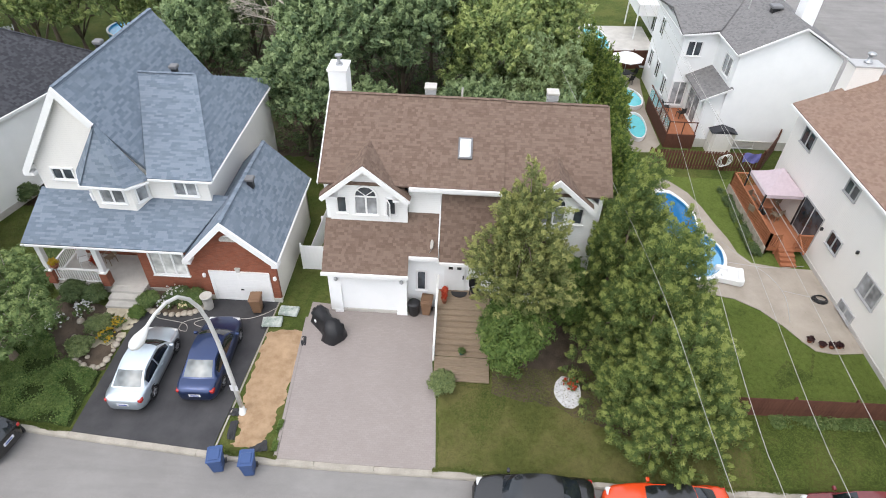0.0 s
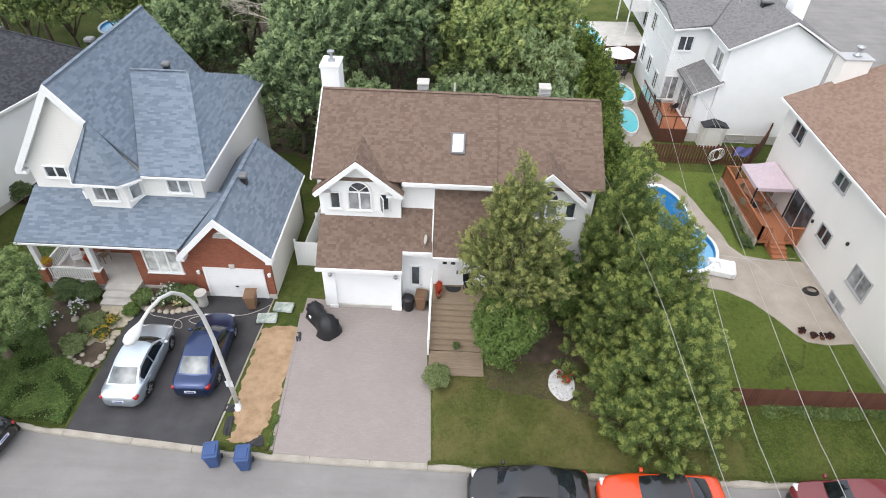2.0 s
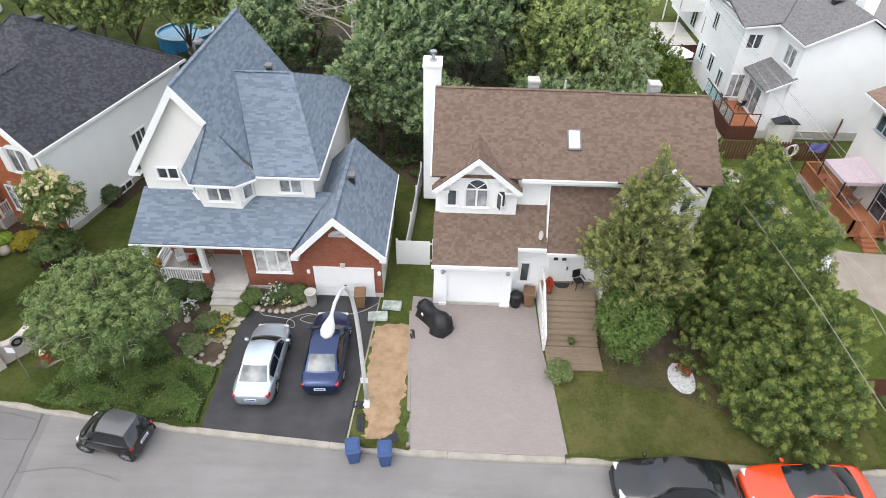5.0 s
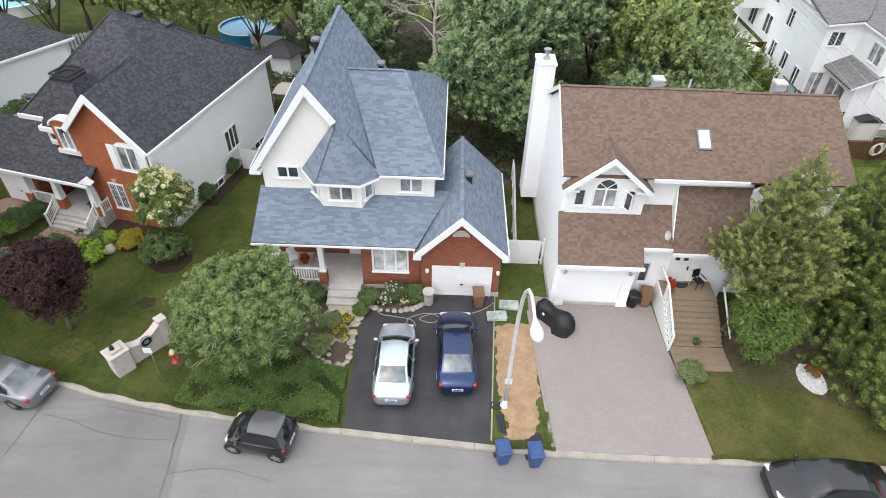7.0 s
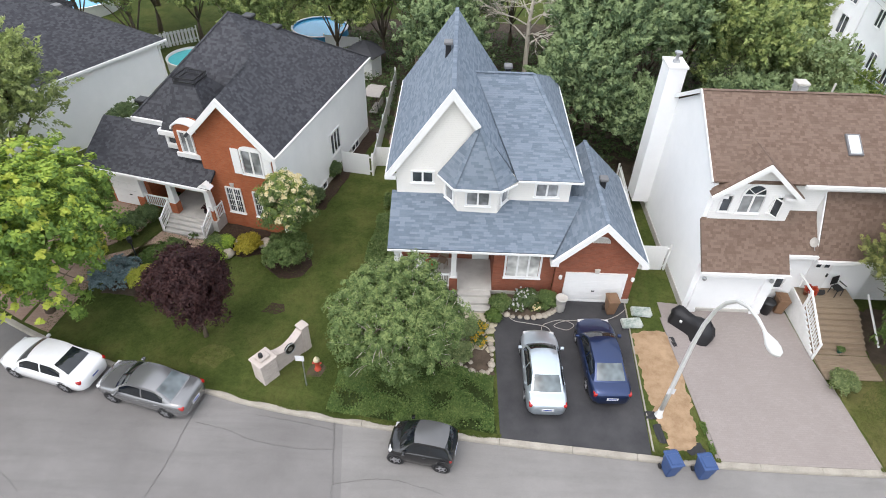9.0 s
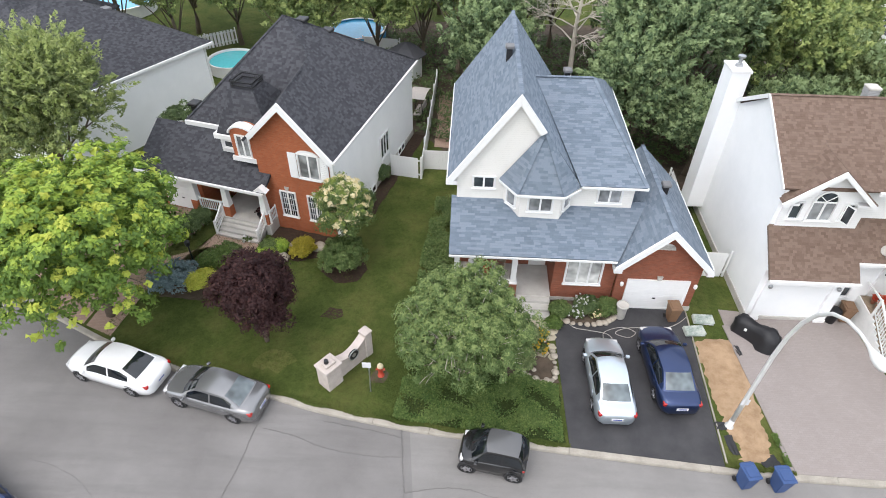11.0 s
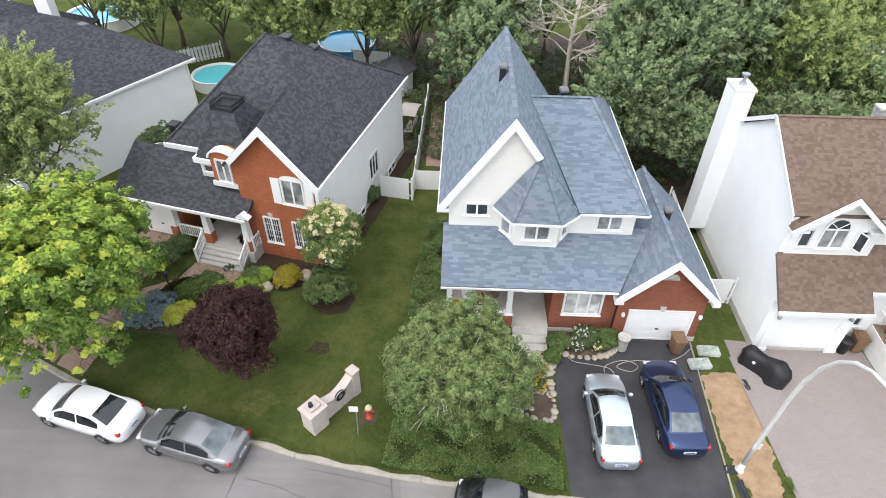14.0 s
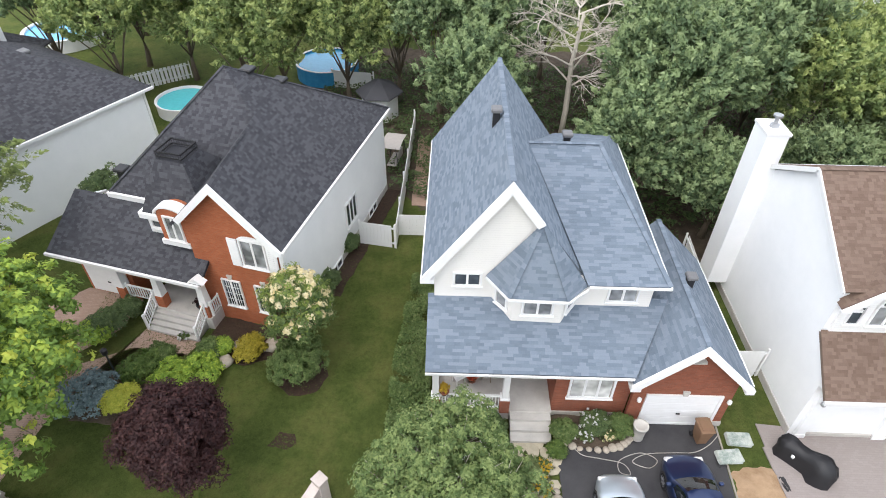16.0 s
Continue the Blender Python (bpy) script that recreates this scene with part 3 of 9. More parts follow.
# ---- houses ----
def window(parent, x0, x1, z0, z1, y, panes=2, glass="glass", frame=0.08, bars=0, name="window", trim="trim", m=None):
    """A window in a wall that faces -y: frame, sashes and panes, its sill proud of the wall."""
    bm = bmesh.new()
    f = frame
    ring = [[bm.verts.new(p) for p in ((x0 - e, yy, z0 - e), (x1 + e, yy, z0 - e), (x1 + e, yy, z1 + e), (x0 - e, yy, z1 + e))] for e, yy in ((f, y + 0.03), (f, y - 0.06), (0, y - 0.06), (0, y + 0.03))]
    for a, b in zip(ring, ring[1:]):
        for i in range(4):
            bm.faces.new((a[i], b[i], b[(i + 1) % 4], a[(i + 1) % 4]))
    bmesh.ops.recalc_face_normals(bm, faces=bm.faces)
    w = (x1 - x0) / panes
    if m is not None:
        bm.transform(m)
    win = part(name, bm, M[trim], parent)
    extra = [("mullion", (x0 + w * i - 0.045, y - 0.05, z0, x0 + w * i + 0.045, y + 0.02, z1)) for i in range(1, panes)]
    for nm, r in extra + [("sill", (x0 - f - 0.04, y - 0.1, z0 - f - 0.05, x1 + f + 0.04, y + 0.02, z0 - f))]:
        bm = boxes(r)
        if m is not None:
            bm.transform(m)
        part(nm, bm, M[trim], win)
    for i in range(panes):
        bm = bmesh.new()
        box(bm, x0 + w * i + 0.03, y - 0.015, z0, x0 + w * (i + 1) - 0.03, y + 0.0, z1)
        if m is not None:
            bm.transform(m)
        part("pane", bm, M[glass], win)
        if bars:
            bm = bmesh.new()
            a, b = x0 + w * i + 0.03, x0 + w * (i + 1) - 0.03
            cols = max(1, bars // 2)
            for k in range(1, cols + 1):
                xx = a + (b - a) * k / (cols + 1)
                box(bm, xx - 0.012, y - 0.028, z0, xx + 0.012, y - 0.012, z1)
            for k in range(1, bars):
                zz = z0 + (z1 - z0) * k / bars
                box(bm, a, y - 0.03, zz - 0.012, b, y - 0.014, zz + 0.012)
            if m is not None:
                bm.transform(m)
            part("glazing_grid", bm, M[trim], win)
    return win


def garage_door(parent, x0, x1, z0, z1, y, rows=4, cols=4, m=None):
    bm = bmesh.new()
    h = (z1 - z0) / rows
    for r in range(rows):
        box(bm, x0, y, z0 + h * r + 0.006, x1, y + 0.05, z0 + h * (r + 1) - 0.006)
        for c in range(cols):
            w = (x1 - x0) / cols
            box(bm, x0 + w * c + 0.09, y - 0.006, z0 + h * r + 0.1, x0 + w * (c + 1) - 0.09, y, z0 + h * (r + 1) - 0.1)
    box(bm, x0, y + 0.02, z0, x1, y + 0.06, z1)
    if m is not None:
        bm.transform(m)
    door = part("garage_door", bm, M["trim"], parent, "white panelled garage door")
    bm = boxes(((x0 + x1) / 2 - 0.08, y - 0.05, z0 + h * 1.5 - 0.03, (x0 + x1) / 2 + 0.08, y - 0.015, z0 + h * 1.5 + 0.03))
    if m is not None:
        bm.transform(m)
    part("handle", bm, M["black_metal"], door)
    return door


def wall(parent, pts, depth, mat, label="", name="wall"):
    bm = bmesh.new()
    prism(bm, pts, depth)
    return part(name, bm, mat, parent, label)


def bar_between(bm, p, q, w=0.12, h=0.22, down=(0, 0, 1)):
    """A straight board from p to q: fascia, gutter or rail."""
    p, q = Vector(p), Vector(q)
    d = (q - p).normalized()
    side = d.cross(Vector(down)).normalized()
    up = side.cross(d)
    prism(bm, [p + side * w / 2 + up * h / 2, p - side * w / 2 + up * h / 2, p - side * w / 2 - up * h / 2, p + side * w / 2 - up * h / 2], q - p)


def boards(parent, name, mat, rows, w=0.1, h=0.2, label="", m=None):
    for p, q in rows:
        bm = bmesh.new()
        bar_between(bm, p, q, w, h)
        if m is not None:
            bm.transform(m)
        part(name, bm, mat, parent, label)


def gable_trim(parent, left, top, right, w=0.2, deep=0.13):
    """One bargeboard that runs up to the apex and down again, its upper edge given."""
    a, t, b = Vector(left), Vector(top), Vector(right)
    down = Vector((0, 0, -1))
    kt = max(w / max(0.2, math.hypot(t.x - e.x, t.y - e.y) / (t - e).length) for e in (a, b))
    for p, q in ((a, t), (b, t)):
        bm = bmesh.new()
        d = (q - p).normalized()
        foot = (down - d * down.dot(d)).normalized() * w
        prism(bm, [p, q, q + down * kt, p + foot], (0, deep, 0))
        part("fascia", bm, M["trim"], parent)


# -- blue-roofed house --
h1 = thing("house", "two-storey brick and cream house with steep blue shingle roofs", "house")
RX, RZ = -18.3, 10.65            # the tall ridge
EZ = 6.1
# upper walls (cream siding)
wall(h1, [(-21.0, 25.0, 4.2), (-15.2, 25.0, 4.2), (-15.2, 25.0, 6.1), (-18.3, 25.0, 10.45), (-21.0, 25.0, 6.6)], (0, 0.2, 0), M["cream"], "cream lapboard gable wall")
wall(h1, [(-15.4, 24.78, 4.2), (-12.38, 24.78, 4.2), (-12.38, 24.78, 6.24), (-15.4, 24.78, 6.24)], (0, 0.2, 0), M["cream"], "cream lapboard upper wall")
wall(h1, [(-12.38, 24.98, 0.1), (-12.38, 35.5, 0.1), (-12.38, 35.5, 6.25), (-12.38, 24.98, 6.25)], (-0.2, 0, 0), M["cream"])
wall(h1, [(-21.0, 25.2, 0.1), (-21.0, 34.9, 0.1), (-21.0, 34.9, 6.5), (-21.0, 25.2, 6.5)], (0.2, 0, 0), M["beige"])
wall(h1, [(-20.8, 34.9, 0.1), (-12.58, 34.9, 0.1), (-12.58, 34.9, 6.25), (-15.3, 34.9, 6.25), (-18.3, 34.9, 10.4), (-20.8, 34.9, 6.5)], (0, -0.2, 0), M["beige"])
k = 1.41
main = [[(-21.47, 24.78, 6.18), (RX, 24.78, RZ), (RX, 35.15, RZ), (-21.47, 35.15, 6.18)]]
front_slope = [(-15.1, 24.36, 6.3), (-11.97, 24.36, 6.3), (-14.2, 30.05, 9.12), (-17.2, 30.05, 9.12)]
side_slope = [(-11.97, 24.36, 6.3), (-11.97, 35.9, 6.3), (-14.2, 30.05, 9.12)]
back_slope = [(-11.97, 35.9, 6.3), (-15.1, 35.9, 6.3), (-17.2, 30.05, 9.12), (-14.2, 30.05, 9.12)]
gable_right = [(RX, 24.78, RZ), (-17.0, 24.78, RZ - 1.3 * k), (-15.1, 25.0, RZ - 3.2 * k), (-17.2, 30.05, RZ - 1.1 * k), (-15.1, 35.15, RZ - 3.2 * k), (RX, 35.15, RZ)]
apex = (-17.05, 24.85, 8.9)
bay = [(-18.97, 24.95, 6.12), (-18.15, 23.72, 6.12), (-15.9, 23.66, 6.12), (-15.06, 24.5, 6.12)]
bay_slopes = [[bay[0], bay[1], apex], [bay[1], bay[2], apex], [bay[2], bay[3], apex]]
low = [[(-21.25, 22.2, 3.56), (-13.15, 22.2, 3.56), (-11.55, 25.1, 4.95), (-21.25, 25.1, 4.95)]]
GX, GZ = -10.98, 5.56
gar = [
    [(-13.22, 22.1, 3.26), (GX, 22.1, GZ), (GX, 29.6, GZ), (-13.22, 29.6, 3.26)],
    [(GX, 22.1, GZ), (-8.62, 22.1, 3.27), (-8.62, 29.55, 3.27), (GX, 29.6, GZ)],
]


def near_blue(c):
    return -17.6 < c.x < -13.8 and c.y < 23.6 and c.z < 4.4


shingled(h1, [main[0], gable_right, front_slope, side_slope, back_slope], M["shingle_blue"], "steep blue-grey shingle main roof", seed=5)
shingled(h1, bay_slopes, M["shingle_blue"], "faceted blue shingle roof over the bay", seed=6)
shingled(h1, low + gar, M["shingle_blue"], "low blue shingle porch and garage roof", near_blue, seed=7)
# gable trim
gable_trim(h1, (-21.5, 24.65, 6.14), (RX, 24.65, RZ + 0.04), (-17.0, 24.65, RZ - 1.27 * k + 0.04), 0.3)
gable_trim(h1, (-13.27, 21.95, 3.2), (GX, 21.95, GZ + 0.03), (-8.57, 21.95, 3.22), 0.26, 0.15)
boards(h1, "gutter", M["trim"], [((-21.25, 22.15, 3.48), (-13.2, 22.15, 3.48)), ((-15.05, 24.31, 6.23), (-11.92, 24.31, 6.23)), ((-11.92, 24.31, 6.23), (-11.92, 35.9, 6.23)), ((-21.5, 24.9, 6.12), (-21.5, 35.15, 6.12)), ((-8.57, 22.2, 3.2), (-8.57, 29.55, 3.2)), ((-18.15, 23.67, 6.06), (-15.9, 23.61, 6.06)), ((-18.97, 24.9, 6.06), (-18.15, 23.67, 6.06)), ((-15.9, 23.61, 6.06), (-15.06, 24.35, 6.06))], 0.06, 0.1)
for x0, x1, z in ((-13.3, -12.9, 2.93), (-8.9, -8.55, 2.95)):
    part("eave_return", boxes((x0, 21.98, z, x1, 22.5, z + 0.2), bevel=0.01), M["trim"], h1)
part("eave_return", boxes((-21.55, 24.68, 5.85, -21.0, 25.0, 6.05), bevel=0.01), M["trim"], h1)
# bay walls
wall(h1, [(-18.7, 25.0, 4.0), (-17.93, 24.12, 4.0), (-15.97, 24.08, 4.0), (-15.38, 24.9, 4.0)], (0, 0, 2.12), M["cream"], "cream bay wall", "bay")
# ground floor
wall(h1, [(-16.0, 22.8, 0.1), (-12.9, 22.8, 0.1), (-12.9, 22.8, 3.35), (-16.0, 22.8, 3.35)], (0, 0.2, 0), M["brick"], "red brick front wall")
wall(h1, [(-16.0, 23.0, 0.1), (-16.0, 24.9, 0.1), (-16.0, 24.9, 3.6), (-16.0, 23.0, 3.35)], (0.2, 0, 0), M["brick"])
wall(h1, [(-21.0, 24.9, 0.1), (-15.8, 24.9, 0.1), (-15.8, 24.9, 4.2), (-21.0, 24.9, 4.2)], (0, 0.2, 0), M["brick"])
wall(h1, [(-12.9, 22.5, 0.1), (-8.9, 22.5, 0.1), (-8.9, 22.5, 3.35), (GX, 22.5, 5.33), (-12.9, 22.5, 3.4)], (0, 0.2, 0), M["brick"], "red brick garage gable wall")
wall(h1, [(-8.9, 22.7, 0.1), (-8.9, 29.4, 0.1), (-8.9, 29.4, 3.3), (-8.9, 22.7, 3.3)], (-0.2, 0, 0), M["beige"])
wall(h1, [(-12.38, 29.4, 0.1), (-8.9, 29.4, 0.1), (-8.9, 29.4, 3.3), (GX, 29.4, 5.3), (-12.38, 29.4, 4.0)], (0, -0.2, 0), M["beige"])

# windows, doors and porch
up = window(h1, -20.2, -19.2, 5.62, 6.18, 24.98, 2)
window(h1, -14.08, -13.0, 5.15, 5.85, 24.76, 2, "glass_light")
window(h1, -17.5, -16.4, 4.98, 5.7, 24.07, 2, "glass_light")
for sx, p, q in ((-1, (-18.65, 24.94), (-17.98, 24.15)), (1, (-15.93, 24.1), (-15.42, 24.84))):
    a = math.atan2(q[1] - p[1], q[0] - p[0])
    w = math.hypot(q[0] - p[0], q[1] - p[1])
    window(h1, w / 2 - 0.26, w / 2 + 0.26, 4.98, 5.7, -0.02, 1, "glass_light", m=Matrix.Translation((p[0], p[1], 0)) @ Matrix.Rotation(a, 4, "Z"))
window(h1, -15.35, -13.68, 1.5, 3.0, 22.78, 3, "glass_curtain", 0.1)
garage_door(h1, -12.25, -9.4, 0.28, 2.05, 22.46)
bm = boxes((-12.37, 22.42, 0.16, -12.25, 22.6, 2.17), (-9.4, 22.42, 0.16, -9.28, 22.6, 2.17), (-12.25, 22.42, 2.05, -9.4, 22.6, 2.17), (-12.3, 22.44, 0.14, -9.35, 22.6, 0.28))
part("door_frame", bm, M["trim"], h1)
bm = bmesh.new()
prism(bm, [(-10.93, 22.4, 2.17), (-10.75, 22.4, 2.17), (-10.7, 22.4, 2.42), (-10.98, 22.4, 2.42)], (0, 0.1, 0))
part("keystone", bm, M["concrete"], h1)
bm = bmesh.new()
pts = [(-10.97 + 0.42 * math.cos(a), 22.44, 4.15 + 0.36 * math.sin(a)) for a in [math.pi * i / 10 for i in range(11)]]
prism(bm, pts, (0, 0.06, 0))
vent = part("gable_vent", bm, M["trim"], h1, "white half-round louvre")
for i in range(4):
    w = 0.4 * math.sqrt(max(0.05, 1 - (i / 4.6) ** 2))
    part("slat", boxes((-10.97 - w, 22.41, 4.18 + i * 0.075, -10.97 + w, 22.445, 4.22 + i * 0.075)), M["concrete"], vent)
for x in (-12.62, -9.0):
    bm = bmesh.new()
    lathe(bm, [(0.05, 0), (0.09, 0.05), (0.09, 0.2), (0.03, 0.26)], 10, (x, 22.4, 1.75))
    part("wall_lamp", bm, M["trim"], h1)
bm = boxes((-17.0, 24.82, 0.72, -16.1, 24.9, 2.8))
door = part("front_door", bm, M["trim"], h1, "white entry door with a small window")
part("pane", boxes((-16.85, 24.8, 1.9, -16.25, 24.82, 2.6)), M["glass_light"], door)
part("handle", boxes((-16.98, 24.77, 1.6, -16.92, 24.82, 1.8)), M["black_metal"], door)
part("porch_floor", boxes((-21.0, 22.5, 0.1, -16.0, 24.9, 0.68), bevel=0.01), M["concrete"], h1, "grey concrete porch floor")
for i in range(3):
    part("step", boxes((-17.75, 21.35 + i * 0.4, 0.1, -16.05, 22.52, 0.3 + i * 0.17), bevel=0.012), M["concrete"], h1, "weathered grey entry step")
for x in (-20.85, -18.0):
    post = part("porch_post", boxes((x - 0.2, 22.4, 0.66, x + 0.2, 22.8, 1.5), bevel=0.01), M["brick"], h1, "brick pier with a white square column")
    part("column", boxes((x - 0.13, 22.47, 1.5, x + 0.13, 22.73, 3.3), (x - 0.2, 22.4, 1.5, x + 0.2, 22.8, 1.58), (x - 0.18, 22.42, 3.18, x + 0.18, 22.78, 3.32), bevel=0.01), M["trim"], post)
rail = part("railing", boxes((-20.65, 22.55, 1.55, -18.2, 22.65, 1.62), (-20.65, 22.55, 0.78, -18.2, 22.65, 0.84)), M["trim"], h1)
for i in range(19):
    x = -20.58 + i * 0.13
    part("baluster", boxes((x - 0.02, 22.58, 0.82, x + 0.02, 22.62, 1.57)), M["trim"], rail)
rail = part("railing", boxes((-20.9, 22.8, 1.55, -20.8, 24.85, 1.62), (-20.9, 22.8, 0.78, -20.8, 24.85, 0.84)), M["trim"], h1)
for i in range(14):
    y = 22.9 + i * 0.14
    part("baluster", boxes((-20.87, y - 0.02, 0.82, -20.83, y + 0.02, 1.57)), M["trim"], rail)


def roof_vent(parent, x, y, z, s=0.34, cap="vent_grey"):
    v = part("roof_vent", boxes((x - s * 0.42, y - s * 0.42, z - 0.5, x + s * 0.42, y + s * 0.42, z + 0.26), bevel=0.02), M["black"], parent)
    part("vent_cap", boxes((x - s * 0.66, y - s * 0.66, z + 0.24, x + s * 0.66, y + s * 0.66, z + 0.44), bevel=0.05), M[cap], v)


roof_vent(h1, -18.67, 29.84, 10.4)
roof_vent(h1, -15.5, 30.65, 8.9)
roof_vent(h1, -10.6, 25.75, 5.3)
# ridge and hip caps
for p, q in (((RX, 24.8, RZ + 0.02), (RX, 35.15, RZ + 0.02)), ((-17.2, 30.05, 9.15), (-14.2, 30.05, 9.15)), ((-14.2, 30.05, 9.14), (-11.97, 24.36, 6.33)), ((GX, 22.1, GZ + 0.02), (GX, 29.6, GZ + 0.02)), (apex, (bay[1][0], bay[1][1], 6.16)), (apex, (bay[2][0], bay[2][1], 6.16))):
    bm = bmesh.new()
    p, q = Vector(p), Vector(q)
    k2 = max(2, int((q - p).length / 0.2))
    for i in range(k2):
        bar_between(bm, p.lerp(q, i / k2) + Vector((0, 0, 0.006)), p.lerp(q, (i + 1) / k2), 0.2, 0.016)
    tagged(part("ridge_cap", bm, M["shingle_blue"], h1, "overlapping ridge cap shingles"), kind="stuff")
part("foundation", boxes((-16.05, 22.75, 0.05, -12.95, 22.86, 0.4)), M["concrete"], h1)
part("foundation", boxes((-12.95, 22.45, 0.05, -12.37, 22.6, 0.4)), M["concrete"], h1)
part("foundation", boxes((-9.28, 22.45, 0.05, -8.86, 22.6, 0.4)), M["concrete"], h1)
settle(h1, -15.0, 28.0, 0.1)

# -- brown-roofed house --
h2 = thing("house", "white two-storey house with brown shingle roofs", "house")
side = [(-6.2, 22.15, 0.1), (-6.2, 31.6, 0.1), (-6.2, 31.6, 7.1), (-6.2, 27.5, 9.6), (-6.2, 23.5, 7.2), (-6.2, 23.5, 5.05), (-6.2, 21.75, 3.5), (-6.2, 22.15, 3.45)]
wall(h2, side, (0.2, 0, 0), M["stucco"], "tall plain white side wall")
wall(h2, [(6.8, 23.6, 0.1), (6.8, 31.6, 0.1), (6.8, 31.6, 7.1), (6.8, 27.5, 9.6), (6.8, 23.6, 7.2)], (-0.2, 0, 0), M["stucco"])
wall(h2, [(-6.0, 31.6, 0.1), (6.8, 31.6, 0.1), (6.8, 31.6, 7.1), (-6.0, 31.6, 7.1)], (0, -0.2, 0), M["stucco"])
wall(h2, [(-6.0, 22.15, 0.1), (-2.25, 22.15, 0.1), (-2.25, 22.15, 3.3), (-6.0, 22.15, 3.3)], (0, 0.2, 0), M["stucco"], "white garage front wall")
wall(h2, [(-2.25, 22.35, 0.1), (-2.25, 22.75, 0.1), (-2.25, 22.75, 4.2), (-2.25, 22.35, 3.8)], (-0.2, 0, 0), M["stucco"])
wall(h2, [(-2.25, 22.75, 0.1), (2.7, 22.75, 0.1), (2.7, 22.75, 3.8), (-2.25, 22.75, 3.8)], (0, 0.2, 0), M["stucco"], "white entry wall")
wall(h2, [(-6.0, 23.4, 5.0), (-2.3, 23.4, 5.0), (-2.3, 23.4, 6.7), (-4.25, 23.4, 8.3), (-6.0, 23.4, 6.9)], (0, 0.2, 0), M["white"], "white dormer wall")
wall(h2, [(-2.3, 23.8, 5.2), (2.8, 23.8, 5.2), (2.8, 23.8, 7.4), (-2.3, 23.8, 7.4)], (0, 0.2, 0), M["white"])
wall(h2, [(2.7, 23.4, 0.1), (6.6, 23.4, 0.1), (6.6, 23.4, 6.7), (4.55, 23.4, 8.1), (2.7, 23.4, 6.7)], (0, 0.2, 0), M["white"])
s = 0.583
roof_main = [[(-6.4, 23.3, 7.32), (2.14, 23.3, 7.32), (2.14, 27.5, 9.77), (-6.4, 27.5, 9.77)], [(2.14, 23.3, 7.25), (7.12, 23.3, 7.25), (7.12, 27.5, 9.7), (2.14, 27.5, 9.7)],
             [(-6.4, 27.5, 9.77), (2.14, 27.5, 9.77), (2.14, 31.8, 7.26), (-6.4, 31.8, 7.26)], [(2.14, 27.5, 9.7), (7.12, 27.5, 9.7), (7.12, 31.8, 7.2), (2.14, 31.8, 7.2)]]


def dormer(cx, az, half, fz, y0):
    yb = 23.3 + (az - 7.32) / s
    return [[(cx - half, y0, fz), (cx, y0, az), (cx, yb, az), (cx - half, 23.35, fz)], [(cx, y0, az), (cx + half, y0, fz), (cx + half, 23.35, fz), (cx, yb, az)]]


def near_brown(c):
    return -6.0 < c.x < -2.5 and c.y < 23.2 and c.z < 4.8


shingled(h2, roof_main, M["shingle_brown"], "brown shingle main roof", seed=11)
shingled(h2, dormer(-4.25, 8.5, 2.12, 6.72, 23.05), M["shingle_brown"], "small brown gable roof over the dormer", seed=12)
shingled(h2, dormer(4.55, 8.3, 1.75, 6.8, 23.05), M["shingle_brown"], "small brown gable roof over the dormer", seed=13)
shingled(h2, [[(-6.27, 21.45, 3.42), (-2.15, 21.45, 3.42), (-2.15, 22.2, 4.08), (-0.75, 22.2, 4.08), (-0.75, 23.8, 5.49), (-2.3, 23.8, 5.49), (-2.3, 23.4, 5.14), (-6.27, 23.4, 5.14)]], M["shingle_brown"], "brown shingle garage roof", near_brown, seed=14)
shingled(h2, [[(-0.7, 22.2, 3.75), (2.75, 22.2, 3.75), (2.75, 23.8, 6.65), (-0.7, 23.8, 6.65)]], M["shingle_brown"], "steep brown shingle roof over the entry", seed=15)
gable_trim(h2, (-6.36, 22.92, 6.66), (-4.25, 22.92, 8.46), (-2.14, 22.92, 6.66), 0.2)
gable_trim(h2, (2.8, 22.92, 6.74), (4.55, 22.92, 8.26), (6.3, 22.92, 6.74), 0.2)
boards(h2, "gutter", M["trim"], [((-2.2, 23.25, 7.22), (2.2, 23.25, 7.22)), ((-6.3, 21.4, 3.36), (-2.12, 21.4, 3.36)), ((-2.15, 22.15, 3.98), (-0.75, 22.15, 3.98)), ((-0.7, 22.15, 3.7), (2.75, 22.15, 3.7))], 0.12, 0.16)
boards(h2, "bargeboard", M["trim"], [((-6.43, 23.3, 7.25), (-6.43, 27.5, 9.71)), ((-6.43, 27.5, 9.71), (-6.43, 31.8, 7.19))], 0.05, 0.2)
wall(h2, [(-0.78, 22.2, 3.75), (-0.78, 23.8, 6.6), (-0.78, 23.8, 5.6)], (0.06, 0, 0), M["trim"], "", "cheek")
bm = boxes((-7.15, 30.45, 0.95, -6.2, 31.75, 9.45))
chim = part("chimney", bm, M["stucco"], h2, "white clad chimney stack")
bm = boxes((-7.2, 30.4, 9.45, -6.14, 31.8, 9.57))
part("chimney_cap", bm, M["trim"], chim)

